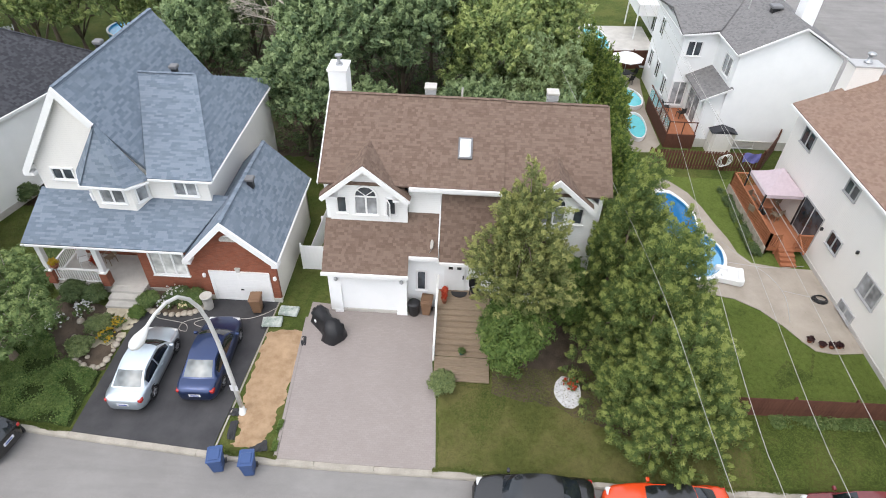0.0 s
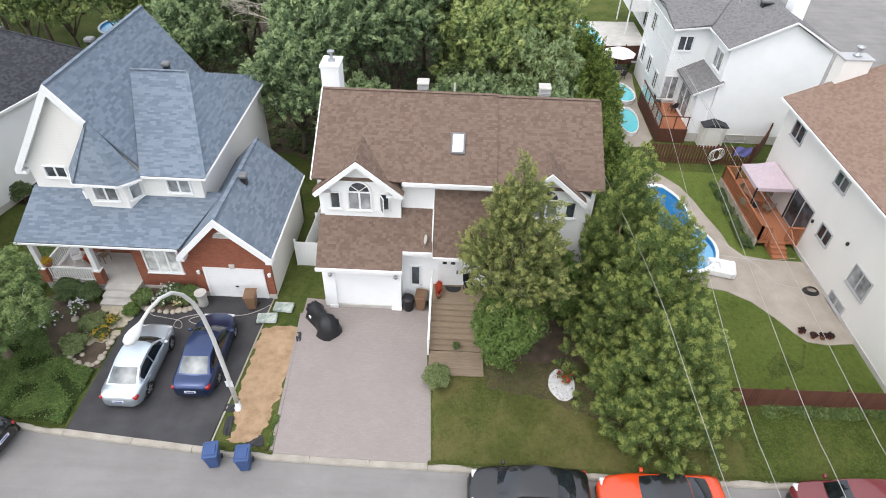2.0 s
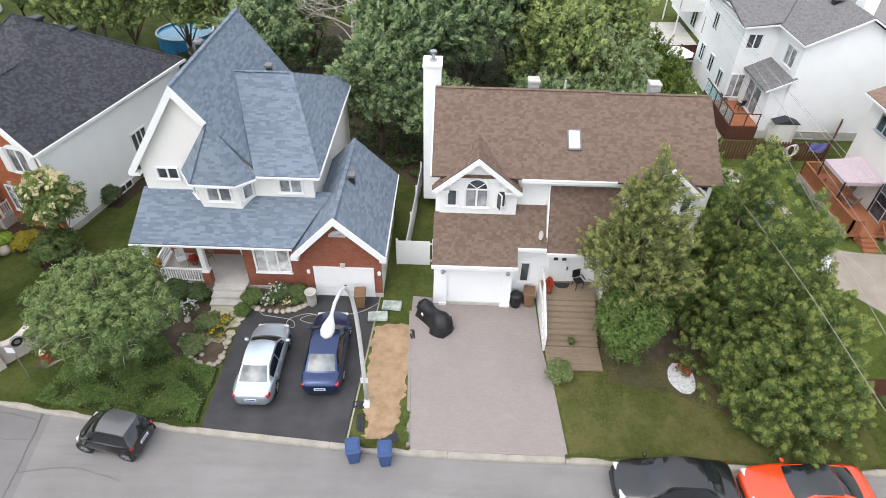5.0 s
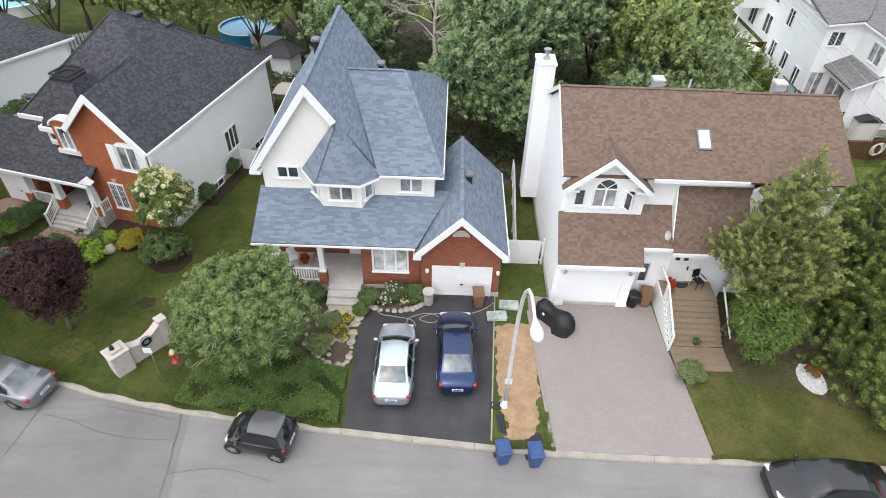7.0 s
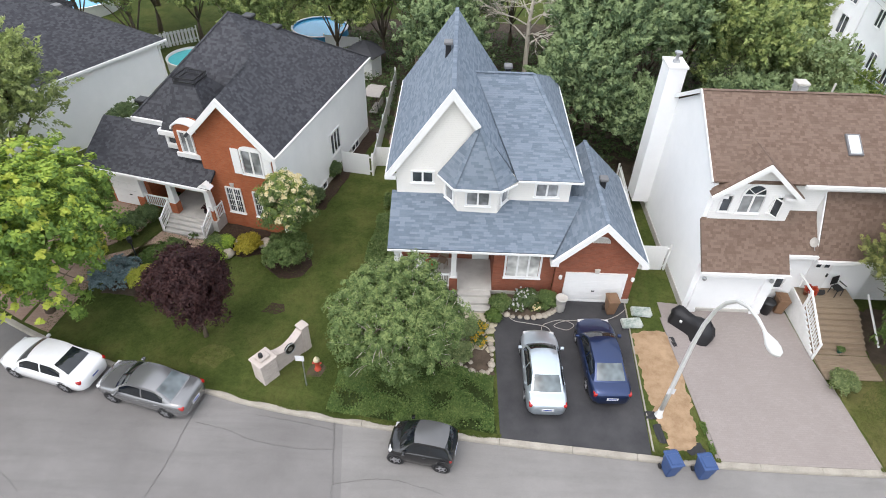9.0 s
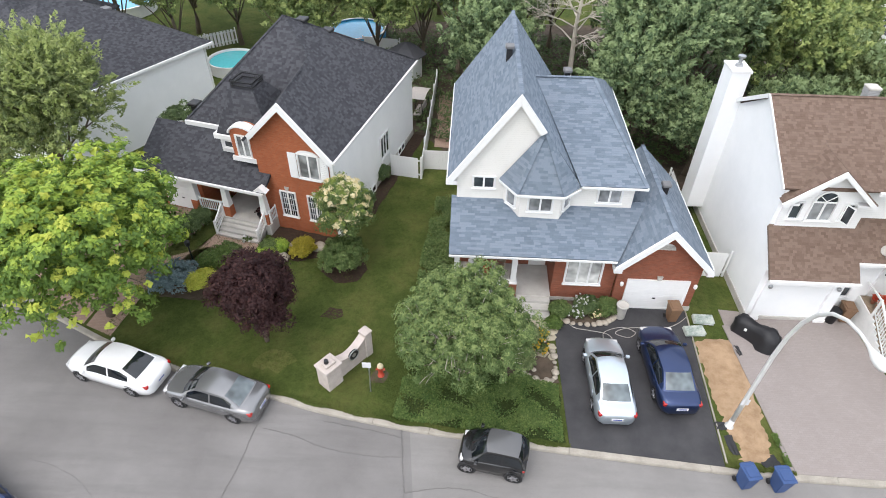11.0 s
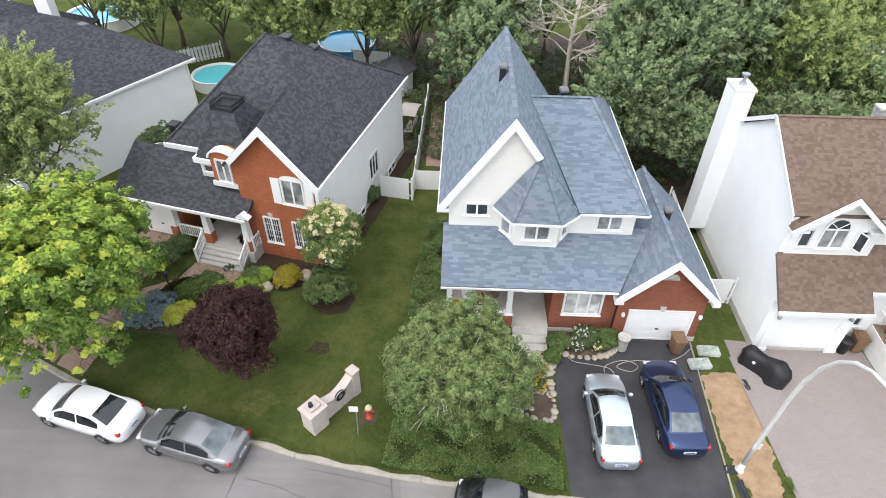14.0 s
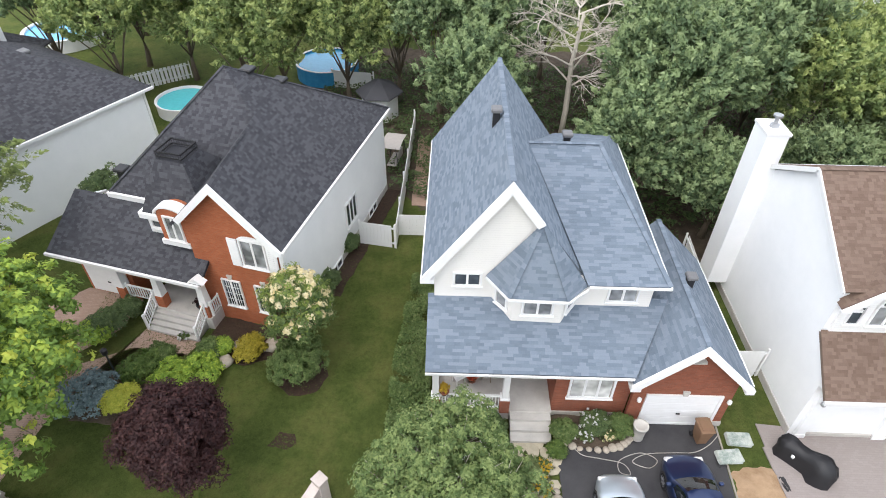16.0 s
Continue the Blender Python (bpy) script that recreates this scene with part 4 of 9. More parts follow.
# windows, doors and roof things
garage_door(h2, -5.45, -2.85, 0.4, 2.05, 22.3)
bm = boxes((-5.95, 22.02, 0.1, -5.55, 22.15, 3.1), (-2.75, 22.02, 0.1, -2.25, 22.15, 3.1), (-5.55, 22.06, 2.12, -2.75, 22.16, 3.1), (-5.97, 21.98, 0.1, -5.53, 22.02, 0.35), (-2.77, 21.98, 0.1, -2.23, 22.02, 0.35))
part("door_surround", bm, M["stucco"], h2)
part("sill", boxes((-5.55, 22.08, 0.12, -2.75, 22.3, 0.34)), M["concrete"], h2)
for x in (-5.75, -2.5):
    bm = bmesh.new()
    lathe(bm, [(0.05, 0), (0.1, 0.06), (0.1, 0.16), (0.04, 0.22)], 10, (x, 21.93, 2.45))
    part("wall_lamp", bm, M["steel"], h2)
# the arched dormer windows
for cx, zb in ((-4.25, 5.62), (4.55, 5.62)):
    win = window(h2, cx - 0.52, cx + 0.52, zb, zb + 0.95, 23.38, 2, "glass_light", 0.07)
    n = 14
    arch = [(cx + 0.52 * math.cos(math.pi * i / n), 23.36, zb + 1.02 + 0.55 * math.sin(math.pi * i / n)) for i in range(n + 1)]
    bm = bmesh.new()
    prism(bm, arch, (0, 0.03, 0))
    part("fanlight", bm, M["glass"], win)
    bm = bmesh.new()
    for a, b in zip(arch, arch[1:]):
        bar_between(bm, a, b, 0.1, 0.08)
    for i in (3, 7, 11):
        bar_between(bm, (cx, 23.345, zb + 1.03), (arch[i][0], 23.345, arch[i][2]), 0.03, 0.03)
    part("arch_frame", bm, M["trim"], win)
    window(h2, cx - 1.38, cx - 0.95, zb + 0.05, zb + 0.9, 23.38, 1, "glass", 0.06)
    window(h2, cx + 0.95, cx + 1.38, zb + 0.05, zb + 0.9, 23.38, 1, "glass", 0.06)
# the hinged-open casement
bm = boxes((0, -0.02, 0, 0.06, 0.02, 0.95), (0.4, -0.02, 0, 0.46, 0.02, 0.95), (0.06, -0.02, 0, 0.4, 0.02, 0.06), (0.06, -0.02, 0.89, 0.4, 0.02, 0.95))
bm.transform(pose(-3.28, 23.32, 5.62, 0, 0, -62))
sash = part("open_sash", bm, M["trim"], h2)
bm = boxes((0.06, -0.006, 0.06, 0.4, 0.006, 0.89))
bm.transform(pose(-3.28, 23.32, 5.62, 0, 0, -62))
part("pane", bm, M["glass"], sash)
part("dormer_return", boxes((-6.3, 23.05, 6.55, -5.55, 23.4, 6.68)), M["trim"], h2)
part("dormer_return", boxes((-2.95, 23.05, 6.55, -2.2, 23.4, 6.68)), M["trim"], h2)
window(h2, -1.78, -1.36, 1.45, 2.65, 22.73, 1, "glass", 0.07)
bm = boxes((-0.42, 22.66, 1.52, 0.62, 22.75, 3.45))
door = part("front_door", bm, M["trim"], h2, "white entry door with small square windows")
for i in range(2):
    part("pane", boxes((-0.22 + i * 0.42, 22.64, 2.95, 0.0 + i * 0.42, 22.66, 3.15)), M["glass"], door)
part("handle", boxes((0.5, 22.6, 2.35, 0.56, 22.66, 2.55)), M["black_metal"], door)
# skylight
bm = bmesh.new()
sl = Matrix.Translation((0.28, 25.1, 7.32 + (25.1 - 23.3) * s)) @ Matrix.Rotation(math.atan(s), 4, "X")
box(bm, -0.34, -0.56, 0, 0.34, 0.56, 0.12, 0.02, sl)
sky_light = part("skylight", bm, M["vent_grey"], h2, "domed roof skylight")
bm = bmesh.new()
vs = [[bm.verts.new(sl @ Vector((-0.26 + 0.52 * i / 8, -0.48 + 0.96 * j / 10, 0.12 + 0.12 * (math.sin(math.pi * i / 8) * math.sin(math.pi * j / 10)) ** 0.4))) for i in range(9)] for j in range(11)]
for a, b in zip(vs, vs[1:]):
    for i in range(8):
        bm.faces.new((a[i], a[i + 1], b[i + 1], b[i]))
M["dome"] = mat_plain("milky_dome", (0.6, 0.62, 0.64), 0.12, 0, 0.6)
part("dome", bm, M["dome"], sky_light, smooth=True)
for x in (-1.55, 4.4):
    v = part("roof_vent", boxes((x - 0.24, 27.75, 9.2, x + 0.24, 28.25, 10.0)), M["trim_grey"], h2)
    for i in range(4):
        part("louvre", boxes((x - 0.27, 27.72, 9.74 + i * 0.07, x + 0.27, 28.28, 9.77 + i * 0.07)), M["trim_grey"], v)
    part("vent_cap", boxes((x - 0.3, 27.7, 10.0, x + 0.3, 28.3, 10.12), bevel=0.03), M["concrete"], v)
bm = bmesh.new()
tube(bm, (0.0, 27.9, 9.3), (0.0, 27.9, 10.1), 0.05, 0.05, 10)
part("vent_pipe", bm, M["concrete"], h2)
bm = bmesh.new()
lathe(bm, [(0.2, 9.5), (0.19, 9.62), (0.09, 9.66), (0.09, 9.95), (0.2, 9.97), (0.2, 10.06), (0.06, 10.1)], 14, (-6.65, 31.1, 0.07))
part("flue", bm, M["steel"], chim)
# satellite dish
bm = bmesh.new()
lathe(bm, [(0.02, 0.0), (0.15, 0.02), (0.22, 0.06), (0.24, 0.085), (0.22, 0.07), (0.15, 0.035), (0.02, 0.012)], 18)
bm.transform(pose(-1.0, 22.5, 4.62, 75, 0, -78))
dish = part("satellite_dish", bm, M["concrete"], h2, smooth=True)
bm = bmesh.new()
tube(bm, (-1.0, 22.55, 4.6), (-1.0, 22.75, 4.25), 0.025)
tube(bm, (-1.0, 22.5, 4.45), (-1.15, 22.1, 4.45), 0.015)
part("mast", bm, M["steel"], dish)
# the plinth of the side wall and the chimney's step
part("plinth", boxes((-6.24, 22.15, 0.05, -6.2, 31.6, 0.55)), M["concrete"], h2)
part("fascia", boxes((-6.55, 31.78, 7.02, 7.2, 31.9, 7.24), bevel=0.01), M["trim"], h2)
# ridge caps
for p, q in (((-6.4, 27.5, 9.775), (2.14, 27.5, 9.775)), ((2.14, 27.5, 9.71), (7.05, 27.5, 9.71))):
    bm = bmesh.new()
    p, q = Vector(p), Vector(q)
    k2 = max(2, int((q - p).length / 0.2))
    for i in range(k2):
        bar_between(bm, p.lerp(q, i / k2) + Vector((0, 0, 0.006)), p.lerp(q, (i + 1) / k2), 0.2, 0.016)
    tagged(part("ridge_cap", bm, M["shingle_brown"], h2, "overlapping ridge cap shingles"), kind="stuff")
settle(h2, 0, 27, 0.1)

# -- orange brick house, turned --
TURN3 = Matrix.Translation((-27.7, 26.6, 0)) @ Matrix.Rotation(radians(-14), 4, "Z")
h3 = thing("house", "white and orange brick house with charcoal shingle roofs", "house")
wall(h3, [(0, 0.35, 0.1), (0, 13.0, 0.1), (0, 13.0, 5.75), (0, 0.35, 5.75)], (-0.2, 0, 0), M["stucco"], "long plain white side wall")
wall(h3, [(-4.6, 0.35, 0.1), (-0.2, 0.35, 0.1), (-0.2, 0.35, 5.9), (-2.43, 0.35, 8.4), (-4.6, 0.35, 6.25)], (0, 0.2, 0), M["brick_orange"], "orange brick gable wall")
wall(h3, [(-11.2, 2.2, 0.1), (-4.4, 2.2, 0.1), (-4.4, 2.2, 4.8), (-11.2, 2.2, 4.8)], (0, 0.2, 0), M["brick_orange"])
wall(h3, [(-9.9, 2.4, 0.1), (-9.9, 13.0, 0.1), (-9.9, 13.0, 5.2), (-9.9, 2.4, 5.2)], (0.2, 0, 0), M["stucco"])
wall(h3, [(-9.7, 13.0, 0.1), (-0.2, 13.0, 0.1), (-0.2, 13.0, 5.6), (-9.7, 13.0, 5.3)], (0, -0.2, 0), M["stucco"])
hz = 8.6
PEAK, FORK, VALLEY = (-5.5, 6.9, 10.2), (-3.45, 5.4, 8.6), (-5.0, 3.3, 6.37)
g3 = [
    [(-2.43, -0.05, hz), (0.25, -0.05, 5.68), (0.25, 3.2, 5.68)],
    [(-2.43, -0.05, hz), (0.25, 3.2, 5.68), FORK],
    [(0.25, 3.2, 5.68), (0.25, 13.4, 5.68), PEAK, FORK],
    [(-2.43, -0.05, hz), FORK, VALLEY, (-5.0, -0.05, 6.05)],
    [(-10.2, 2.15, 5.15), (-5.6, 2.15, 5.15), VALLEY, FORK, PEAK],
    [(-10.2, 13.4, 5.15), (-10.2, 2.15, 5.15), PEAK],
    [(0.25, 13.4, 5.68), (-10.2, 13.4, 5.15), PEAK],
]
shingled(h3, g3, M["shingle_black"], "broad charcoal shingle main roof", seed=21)
lo3 = [[(-12.2, -0.7, 3.25), (-3.9, -0.7, 3.25), (-3.9, 0.33, 3.87), (-4.62, 0.33, 3.87), (-4.62, 2.2, 5.0), (-12.2, 2.2, 5.0)]]
shingled(h3, lo3, M["shingle_black"], "charcoal shingle porch and garage roof", seed=22)
gable_trim(h3, (-4.6, -0.18, 6.44), (-2.43, -0.18, hz + 0.03), (0.3, -0.18, 5.66), 0.3)
boards(h3, "gutter", M["trim"], [((-12.25, -0.75, 3.17), (-3.9, -0.75, 3.17)), ((0.3, -0.05, 5.6), (0.3, 13.4, 5.6))], 0.12, 0.16)

# windows, doors, porch and turret
hw3 = window(h3, -1.95, -0.85, 4.15, 5.55, 0.33, 2, "glass_light", 0.09)
bm = bmesh.new()
arch = [(-1.4 + 0.6 * math.cos(math.pi * i / 10), 0.3, 5.63 + 0.2 * math.sin(math.pi * i / 10)) for i in range(11)]
prism(bm, arch, (0, 0.04, 0))
part("arch_head", bm, M["trim"], hw3)
for sx in (-1, 1):
    bm = bmesh.new()
    x0 = -1.4 + sx * 0.92
    box(bm, x0 - 0.24, 0.25, 4.02, x0 + 0.24, 0.31, 5.6, 0.01)
    shutter = part("shutter", bm, M["trim"], h3, "white louvred shutter")
    for i in range(12):
        part("slat", boxes((x0 - 0.19, 0.235, 4.1 + i * 0.12, x0 + 0.19, 0.255, 4.18 + i * 0.12)), M["trim"], shutter)
for x in (-3.45, -1.75):
    window(h3, x, x + 0.85, 1.25, 2.85, 0.33, 2, "glass", 0.07, bars=4)
    bm = bmesh.new()
    prism(bm, [(x + 0.35, 0.28, 2.95), (x + 0.5, 0.28, 2.95), (x + 0.56, 0.28, 3.2), (x + 0.29, 0.28, 3.2)], (0, 0.07, 0))
    part("keystone", bm, M["concrete"], h3)
side_m = Matrix.Translation((0.02, 0, 0)) @ Matrix.Rotation(radians(90), 4, "Z")
window(h3, 6.8, 8.1, 1.75, 3.15, 0.0, 3, "glass", 0.09, m=side_m)
for y0 in (4.4, 9.8):
    window(h3, y0, y0 + 1.2, 0.22, 0.62, 0.0, 2, "glass", 0.06, m=side_m, name="basement_window")
part("foundation", boxes((-0.02, 0.35, 0.05, 0.03, 13.0, 0.55)), M["concrete"], h3)
# turret with iron cresting and its arched brick front
a = [(-7.2, 0.85, 5.5), (-3.75, 0.85, 5.5), (-3.75, 5.2, 5.5), (-7.2, 4.6, 5.5)]
b = [(-6.35, 1.8, 7.95), (-4.95, 1.8, 7.95), (-4.95, 3.1, 7.95), (-6.35, 3.1, 7.95)]
turret_slopes = [[a[0], a[1], b[1], b[0]], [a[1], a[2], b[2], b[1]], [a[3], a[0], b[0], b[3]], [b[0], b[1], b[2], b[3]]]
shingled(h3, turret_slopes, M["shingle_black"], "steep charcoal turret roof with a flat top", seed=23)
cr = part("cresting", boxes((-6.3, 1.85, 8.3, -5.0, 1.9, 8.36), (-6.3, 3.0, 8.3, -5.0, 3.05, 8.36), (-6.3, 1.85, 8.3, -6.25, 3.05, 8.36), (-5.05, 1.85, 8.3, -5.0, 3.05, 8.36), (-6.3, 1.85, 8.08, -5.0, 1.9, 8.14), (-6.3, 3.0, 8.08, -5.0, 3.05, 8.14), (-6.3, 1.85, 8.08, -6.25, 3.05, 8.14), (-5.05, 1.85, 8.08, -5.0, 3.05, 8.14)), M["black_metal"], h3, "black iron roof cresting")
for i in range(11):
    x = -6.29 + i * 0.128
    for y in (1.865, 3.035):
        part("spike", boxes((x - 0.012, y - 0.012, 7.9, x + 0.012, y + 0.012, 8.42)), M["black_metal"], cr)
for i in range(9):
    y = 1.98 + i * 0.118
    for x in (-6.285, -5.015):
        part("spike", boxes((x - 0.012, y - 0.012, 7.9, x + 0.012, y + 0.012, 8.42)), M["black_metal"], cr)
arch = [(-6.0, 0.45, 4.55), (-4.54, 0.45, 4.55), (-4.54, 0.45, 6.0)] + [(-5.27 + 0.73 * math.cos(math.pi * i / 12), 0.45, 6.0 + 0.44 * math.sin(math.pi * i / 12)) for i in range(1, 12)] + [(-6.0, 0.45, 6.0)]
wall(h3, arch, (0, 1.2, 0), M["brick_orange"], "arched orange brick dormer front", "dormer_front")
bm = bmesh.new()
hood = [(-5.27 + r * math.cos(math.pi * i / 14), 0.35, 6.06 + (r - 0.29) * math.sin(math.pi * i / 14)) for r, steps in ((0.82, range(15)), (0.72, range(14, -1, -1))) for i in steps]
prism(bm, hood, (0, 0.55, 0))
part("arch_hood", bm, M["trim"], h3, "white curved hood moulding")
window(h3, -5.62, -4.92, 4.75, 5.95, 0.43, 2, "glass_light", 0.08)
boards(h3, "cornice", M["trim"], [((-7.3, 0.8, 5.45), (-6.1, 0.8, 5.45)), ((-10.2, 2.15, 5.1), (-7.2, 2.15, 5.1)), ((-6.1, 0.42, 4.5), (-4.64, 0.42, 4.5)), ((-7.3, 0.8, 5.45), (-7.3, 2.2, 5.45))], 0.14, 0.26)
wall(h3, [(-7.1, 0.95, 4.4), (-6.1, 0.95, 4.4), (-6.1, 0.95, 5.4), (-7.1, 0.95, 5.4)], (0, 1.2, 0), M["trim"])
window(h3, -6.85, -6.35, 4.8, 5.15, 0.93, 1, "glass", 0.06)
# porch
part("porch_floor", boxes((-7.6, -0.55, 0.1, -4.0, 2.2, 0.86), bevel=0.01), M["concrete"], h3, "grey concrete porch")
for i in range(4):
    part("step", boxes((-7.05, -1.5 + i * 0.25, 0.1, -4.35, -0.5, 0.28 + i * 0.15), bevel=0.012), M["concrete"], h3, "concrete entry step")
for x in (-8.9, -6.75, -4.3):
    pier = part("porch_post", boxes((x - 0.22, -0.5, 0.8, x + 0.22, -0.06, 1.55), bevel=0.01), M["brick_orange"], h3, "brick pier with a tapered white column")
    bm = bmesh.new()
    lo = [bm.verts.new((x + sx * 0.2, -0.28 + sy * 0.2, 1.55)) for sx, sy in ((-1, -1), (1, -1), (1, 1), (-1, 1))]
    hi = [bm.verts.new((x + sx * 0.13, -0.28 + sy * 0.13, 3.15)) for sx, sy in ((-1, -1), (1, -1), (1, 1), (-1, 1))]
    bm.faces.new(lo[::-1])
    bm.faces.new(hi)
    for i in range(4):
        bm.faces.new((lo[i], lo[(i + 1) % 4], hi[(i + 1) % 4], hi[i]))
    part("column", bm, M["trim"], pier)


def slope_rail(parent, p, q, n, h=0.85):
    p, q = Vector(p), Vector(q)
    bm = bmesh.new()
    bar_between(bm, p + Vector((0, 0, h)), q + Vector((0, 0, h)), 0.07, 0.07)
    bar_between(bm, p + Vector((0, 0, 0.12)), q + Vector((0, 0, 0.12)), 0.05, 0.05)
    r = part("railing", bm, M["trim"], parent)
    for i in range(n):
        c = p.lerp(q, (i + 0.5) / n)
        part("baluster", boxes((c.x - 0.02, c.y - 0.02, c.z + 0.1, c.x + 0.02, c.y + 0.02, c.z + h)), M["trim"], r)
    for c in (p, q):
        part("newel", boxes((c.x - 0.06, c.y - 0.06, c.z, c.x + 0.06, c.y + 0.06, c.z + h + 0.12), bevel=0.015), M["trim"], r)


for x in (-7.05, -4.3):
    slope_rail(h3, (x, -1.45, 0.2), (x, -0.5, 0.86), 8)
slope_rail(h3, (-8.7, -0.28, 0.86), (-7.0, -0.28, 0.86), 12, 0.8)
slope_rail(h3, (-4.05, -0.3, 0.86), (-4.05, 0.4, 0.86), 5, 0.8)
bm = boxes((-6.0, 2.12, 0.86, -5.0, 2.2, 2.95))
door = part("front_door", bm, M["trim"], h3, "white entry door")
part("pane", boxes((-5.8, 2.1, 1.9, -5.2, 2.12, 2.75)), M["glass_light"], door)
garage_door(h3, -11.4, -9.0, 0.25, 2.35, 0.15)
wall(h3, [(-11.6, 0.2, 0.1), (-8.7, 0.2, 0.1), (-8.7, 0.2, 3.2), (-11.6, 0.2, 3.2)], (0, 0.2, 0), M["brick_orange"])
wall(h3, [(-11.6, 0.4, 0.1), (-11.6, 6.0, 0.1), (-11.6, 6.0, 3.2), (-11.6, 2.2, 4.8), (-11.6, 0.4, 3.3)], (0.2, 0, 0), M["stucco"])
wall(h3, [(-8.7, 0.4, 0.1), (-8.7, 2.2, 0.1), (-8.7, 2.2, 3.4), (-8.7, 0.4, 3.2)], (-0.2, 0, 0), M["brick_orange"])
bm = bmesh.new()
prism(bm, [(-4.5, -0.72, 3.3), (-4.1, -0.72, 3.6), (-3.7, -0.72, 3.3)], (0, 0.4, 0))
part("small_pediment", bm, M["trim"], h3)
for x, y, z in ((-4.9, 7.9, 9.35), (-3.9, 9.0, 8.45), (-10.8, 4.0, 4.95)):
    roof_vent(h3, x, y, z, 0.5, "black")
for p, q in (((0.25, 13.4, 5.7), PEAK), (PEAK, (-10.2, 2.15, 5.17))):
    bm = bmesh.new()
    p, q = Vector(p), Vector(q)
    k2 = max(2, int((q - p).length / 0.2))
    for i in range(k2):
        bar_between(bm, p.lerp(q, i / k2) + Vector((0, 0, 0.006)), p.lerp(q, (i + 1) / k2), 0.2, 0.016)
    tagged(part("ridge_cap", bm, M["shingle_black"], h3, "overlapping ridge cap shingles"), kind="stuff")
h3.matrix_basis = TURN3

# -- cream house with the deck, tan roof --
h4 = thing("house", "cream two-storey house with a tan shingle roof", "house")
WX = 20.75
wall(h4, [(WX, 13.6, 0.1), (WX, 35.1, 0.1), (WX, 35.1, 6.45), (WX, 13.6, 6.45)], (0.2, 0, 0), M["cream"], "long cream stucco side wall")
for y, d in ((35.1, -0.2), (13.6, 0.2)):
    wall(h4, [(WX + 0.2, y, 0.1), (31, y, 0.1), (31, y, 6.6), (25.9, y, 8.95), (WX + 0.2, y, 6.6)], (0, d, 0), M["cream"], "cream gable wall")
wall(h4, [(31, 13.8, 0.1), (31, 34.9, 0.1), (31, 34.9, 6.45), (31, 13.8, 6.45)], (-0.2, 0, 0), M["cream"])
shingled(h4, [[(20.3, 13.2, 6.55), (20.3, 35.5, 6.55), (25.9, 35.5, 9.12), (25.9, 13.2, 9.12)], [(31.5, 35.5, 6.55), (31.5, 13.2, 6.55), (25.9, 13.2, 9.12), (25.9, 35.5, 9.12)]], M["shingle_tan"], "tan shingle gable roof", seed=31)
boards(h4, "gutter", M["trim"], [((20.26, 13.2, 6.45), (20.26, 35.52, 6.45))], 0.09, 0.12)
boards(h4, "bargeboard", M["trim"], [((20.3, 35.52, 6.44), (25.9, 35.52, 9.02)), ((25.9, 35.52, 9.02), (31.5, 35.52, 6.44))], 0.04, 0.1)
east = Matrix.Translation((WX - 0.02, 0, 0)) @ Matrix.Rotation(radians(-90), 4, "Z")
for y0, y1, z0, z1, n in ((32.45, 33.75, 5.0, 5.95, 2), (27.1, 28.2, 5.2, 5.9, 2), (26.3, 27.4, 2.2, 3.0, 2), (22.25, 23.75, 2.1, 3.2, 2), (22.9, 24.2, 0.4, 0.9, 2)):
    window(h4, -y1, -y0, z0, z1, 0.0, n, "glass_light" if z0 < 2.2 else "glass", 0.05, m=east, trim="trim_grey")
bm = boxes((-30.8, -0.02, 0.85, -30.76, 0.02, 2.9), (-29.66, -0.02, 0.85, -29.58, 0.02, 2.9), (-28.48, -0.02, 0.85, -28.42, 0.02, 2.9), (-30.8, -0.02, 2.9, -28.42, 0.02, 3.0), (-30.8, -0.02, 0.78, -28.42, 0.02, 0.85))
bm.transform(east)
pd = part("patio_door", bm, M["trim_grey"], h4)
for a, b in ((-30.76, -29.66), (-29.58, -28.48)):
    bm = boxes((a, -0.005, 0.85, b, 0.012, 2.9))
    bm.transform(east)
    part("pane", bm, M["glass"], pd)
part("plinth", boxes((WX - 0.03, 13.6, 0.05, WX, 35.1, 0.4)), M["concrete"], h4)
for y, z in ((28.2, 2.4), (25.0, 3.4)):
    part("wall_lamp", boxes((WX - 0.14, y - 0.06, z, WX, y + 0.06, z + 0.2), bevel=0.02), M["black"], h4)
chim = part("chimney", boxes((22.75, 35.1, 0.1, 24.35, 36.1, 9.15)), M["cream"], h4, "beige clad chimney chase")
part("chimney_cap", boxes((22.65, 35.04, 9.15, 24.45, 36.16, 9.25), bevel=0.015), M["trim_grey"], chim)
bm = bmesh.new()
lathe(bm, [(0.24, 9.07), (0.2, 9.15), (0.13, 9.17), (0.13, 9.5), (0.24, 9.52), (0.24, 9.62), (0.06, 9.7)], 14, (23.6, 35.6, 0.2))
part("flue", bm, M["steel"], chim, smooth=True)
settle(h4, 25.7, 24, 0.1)

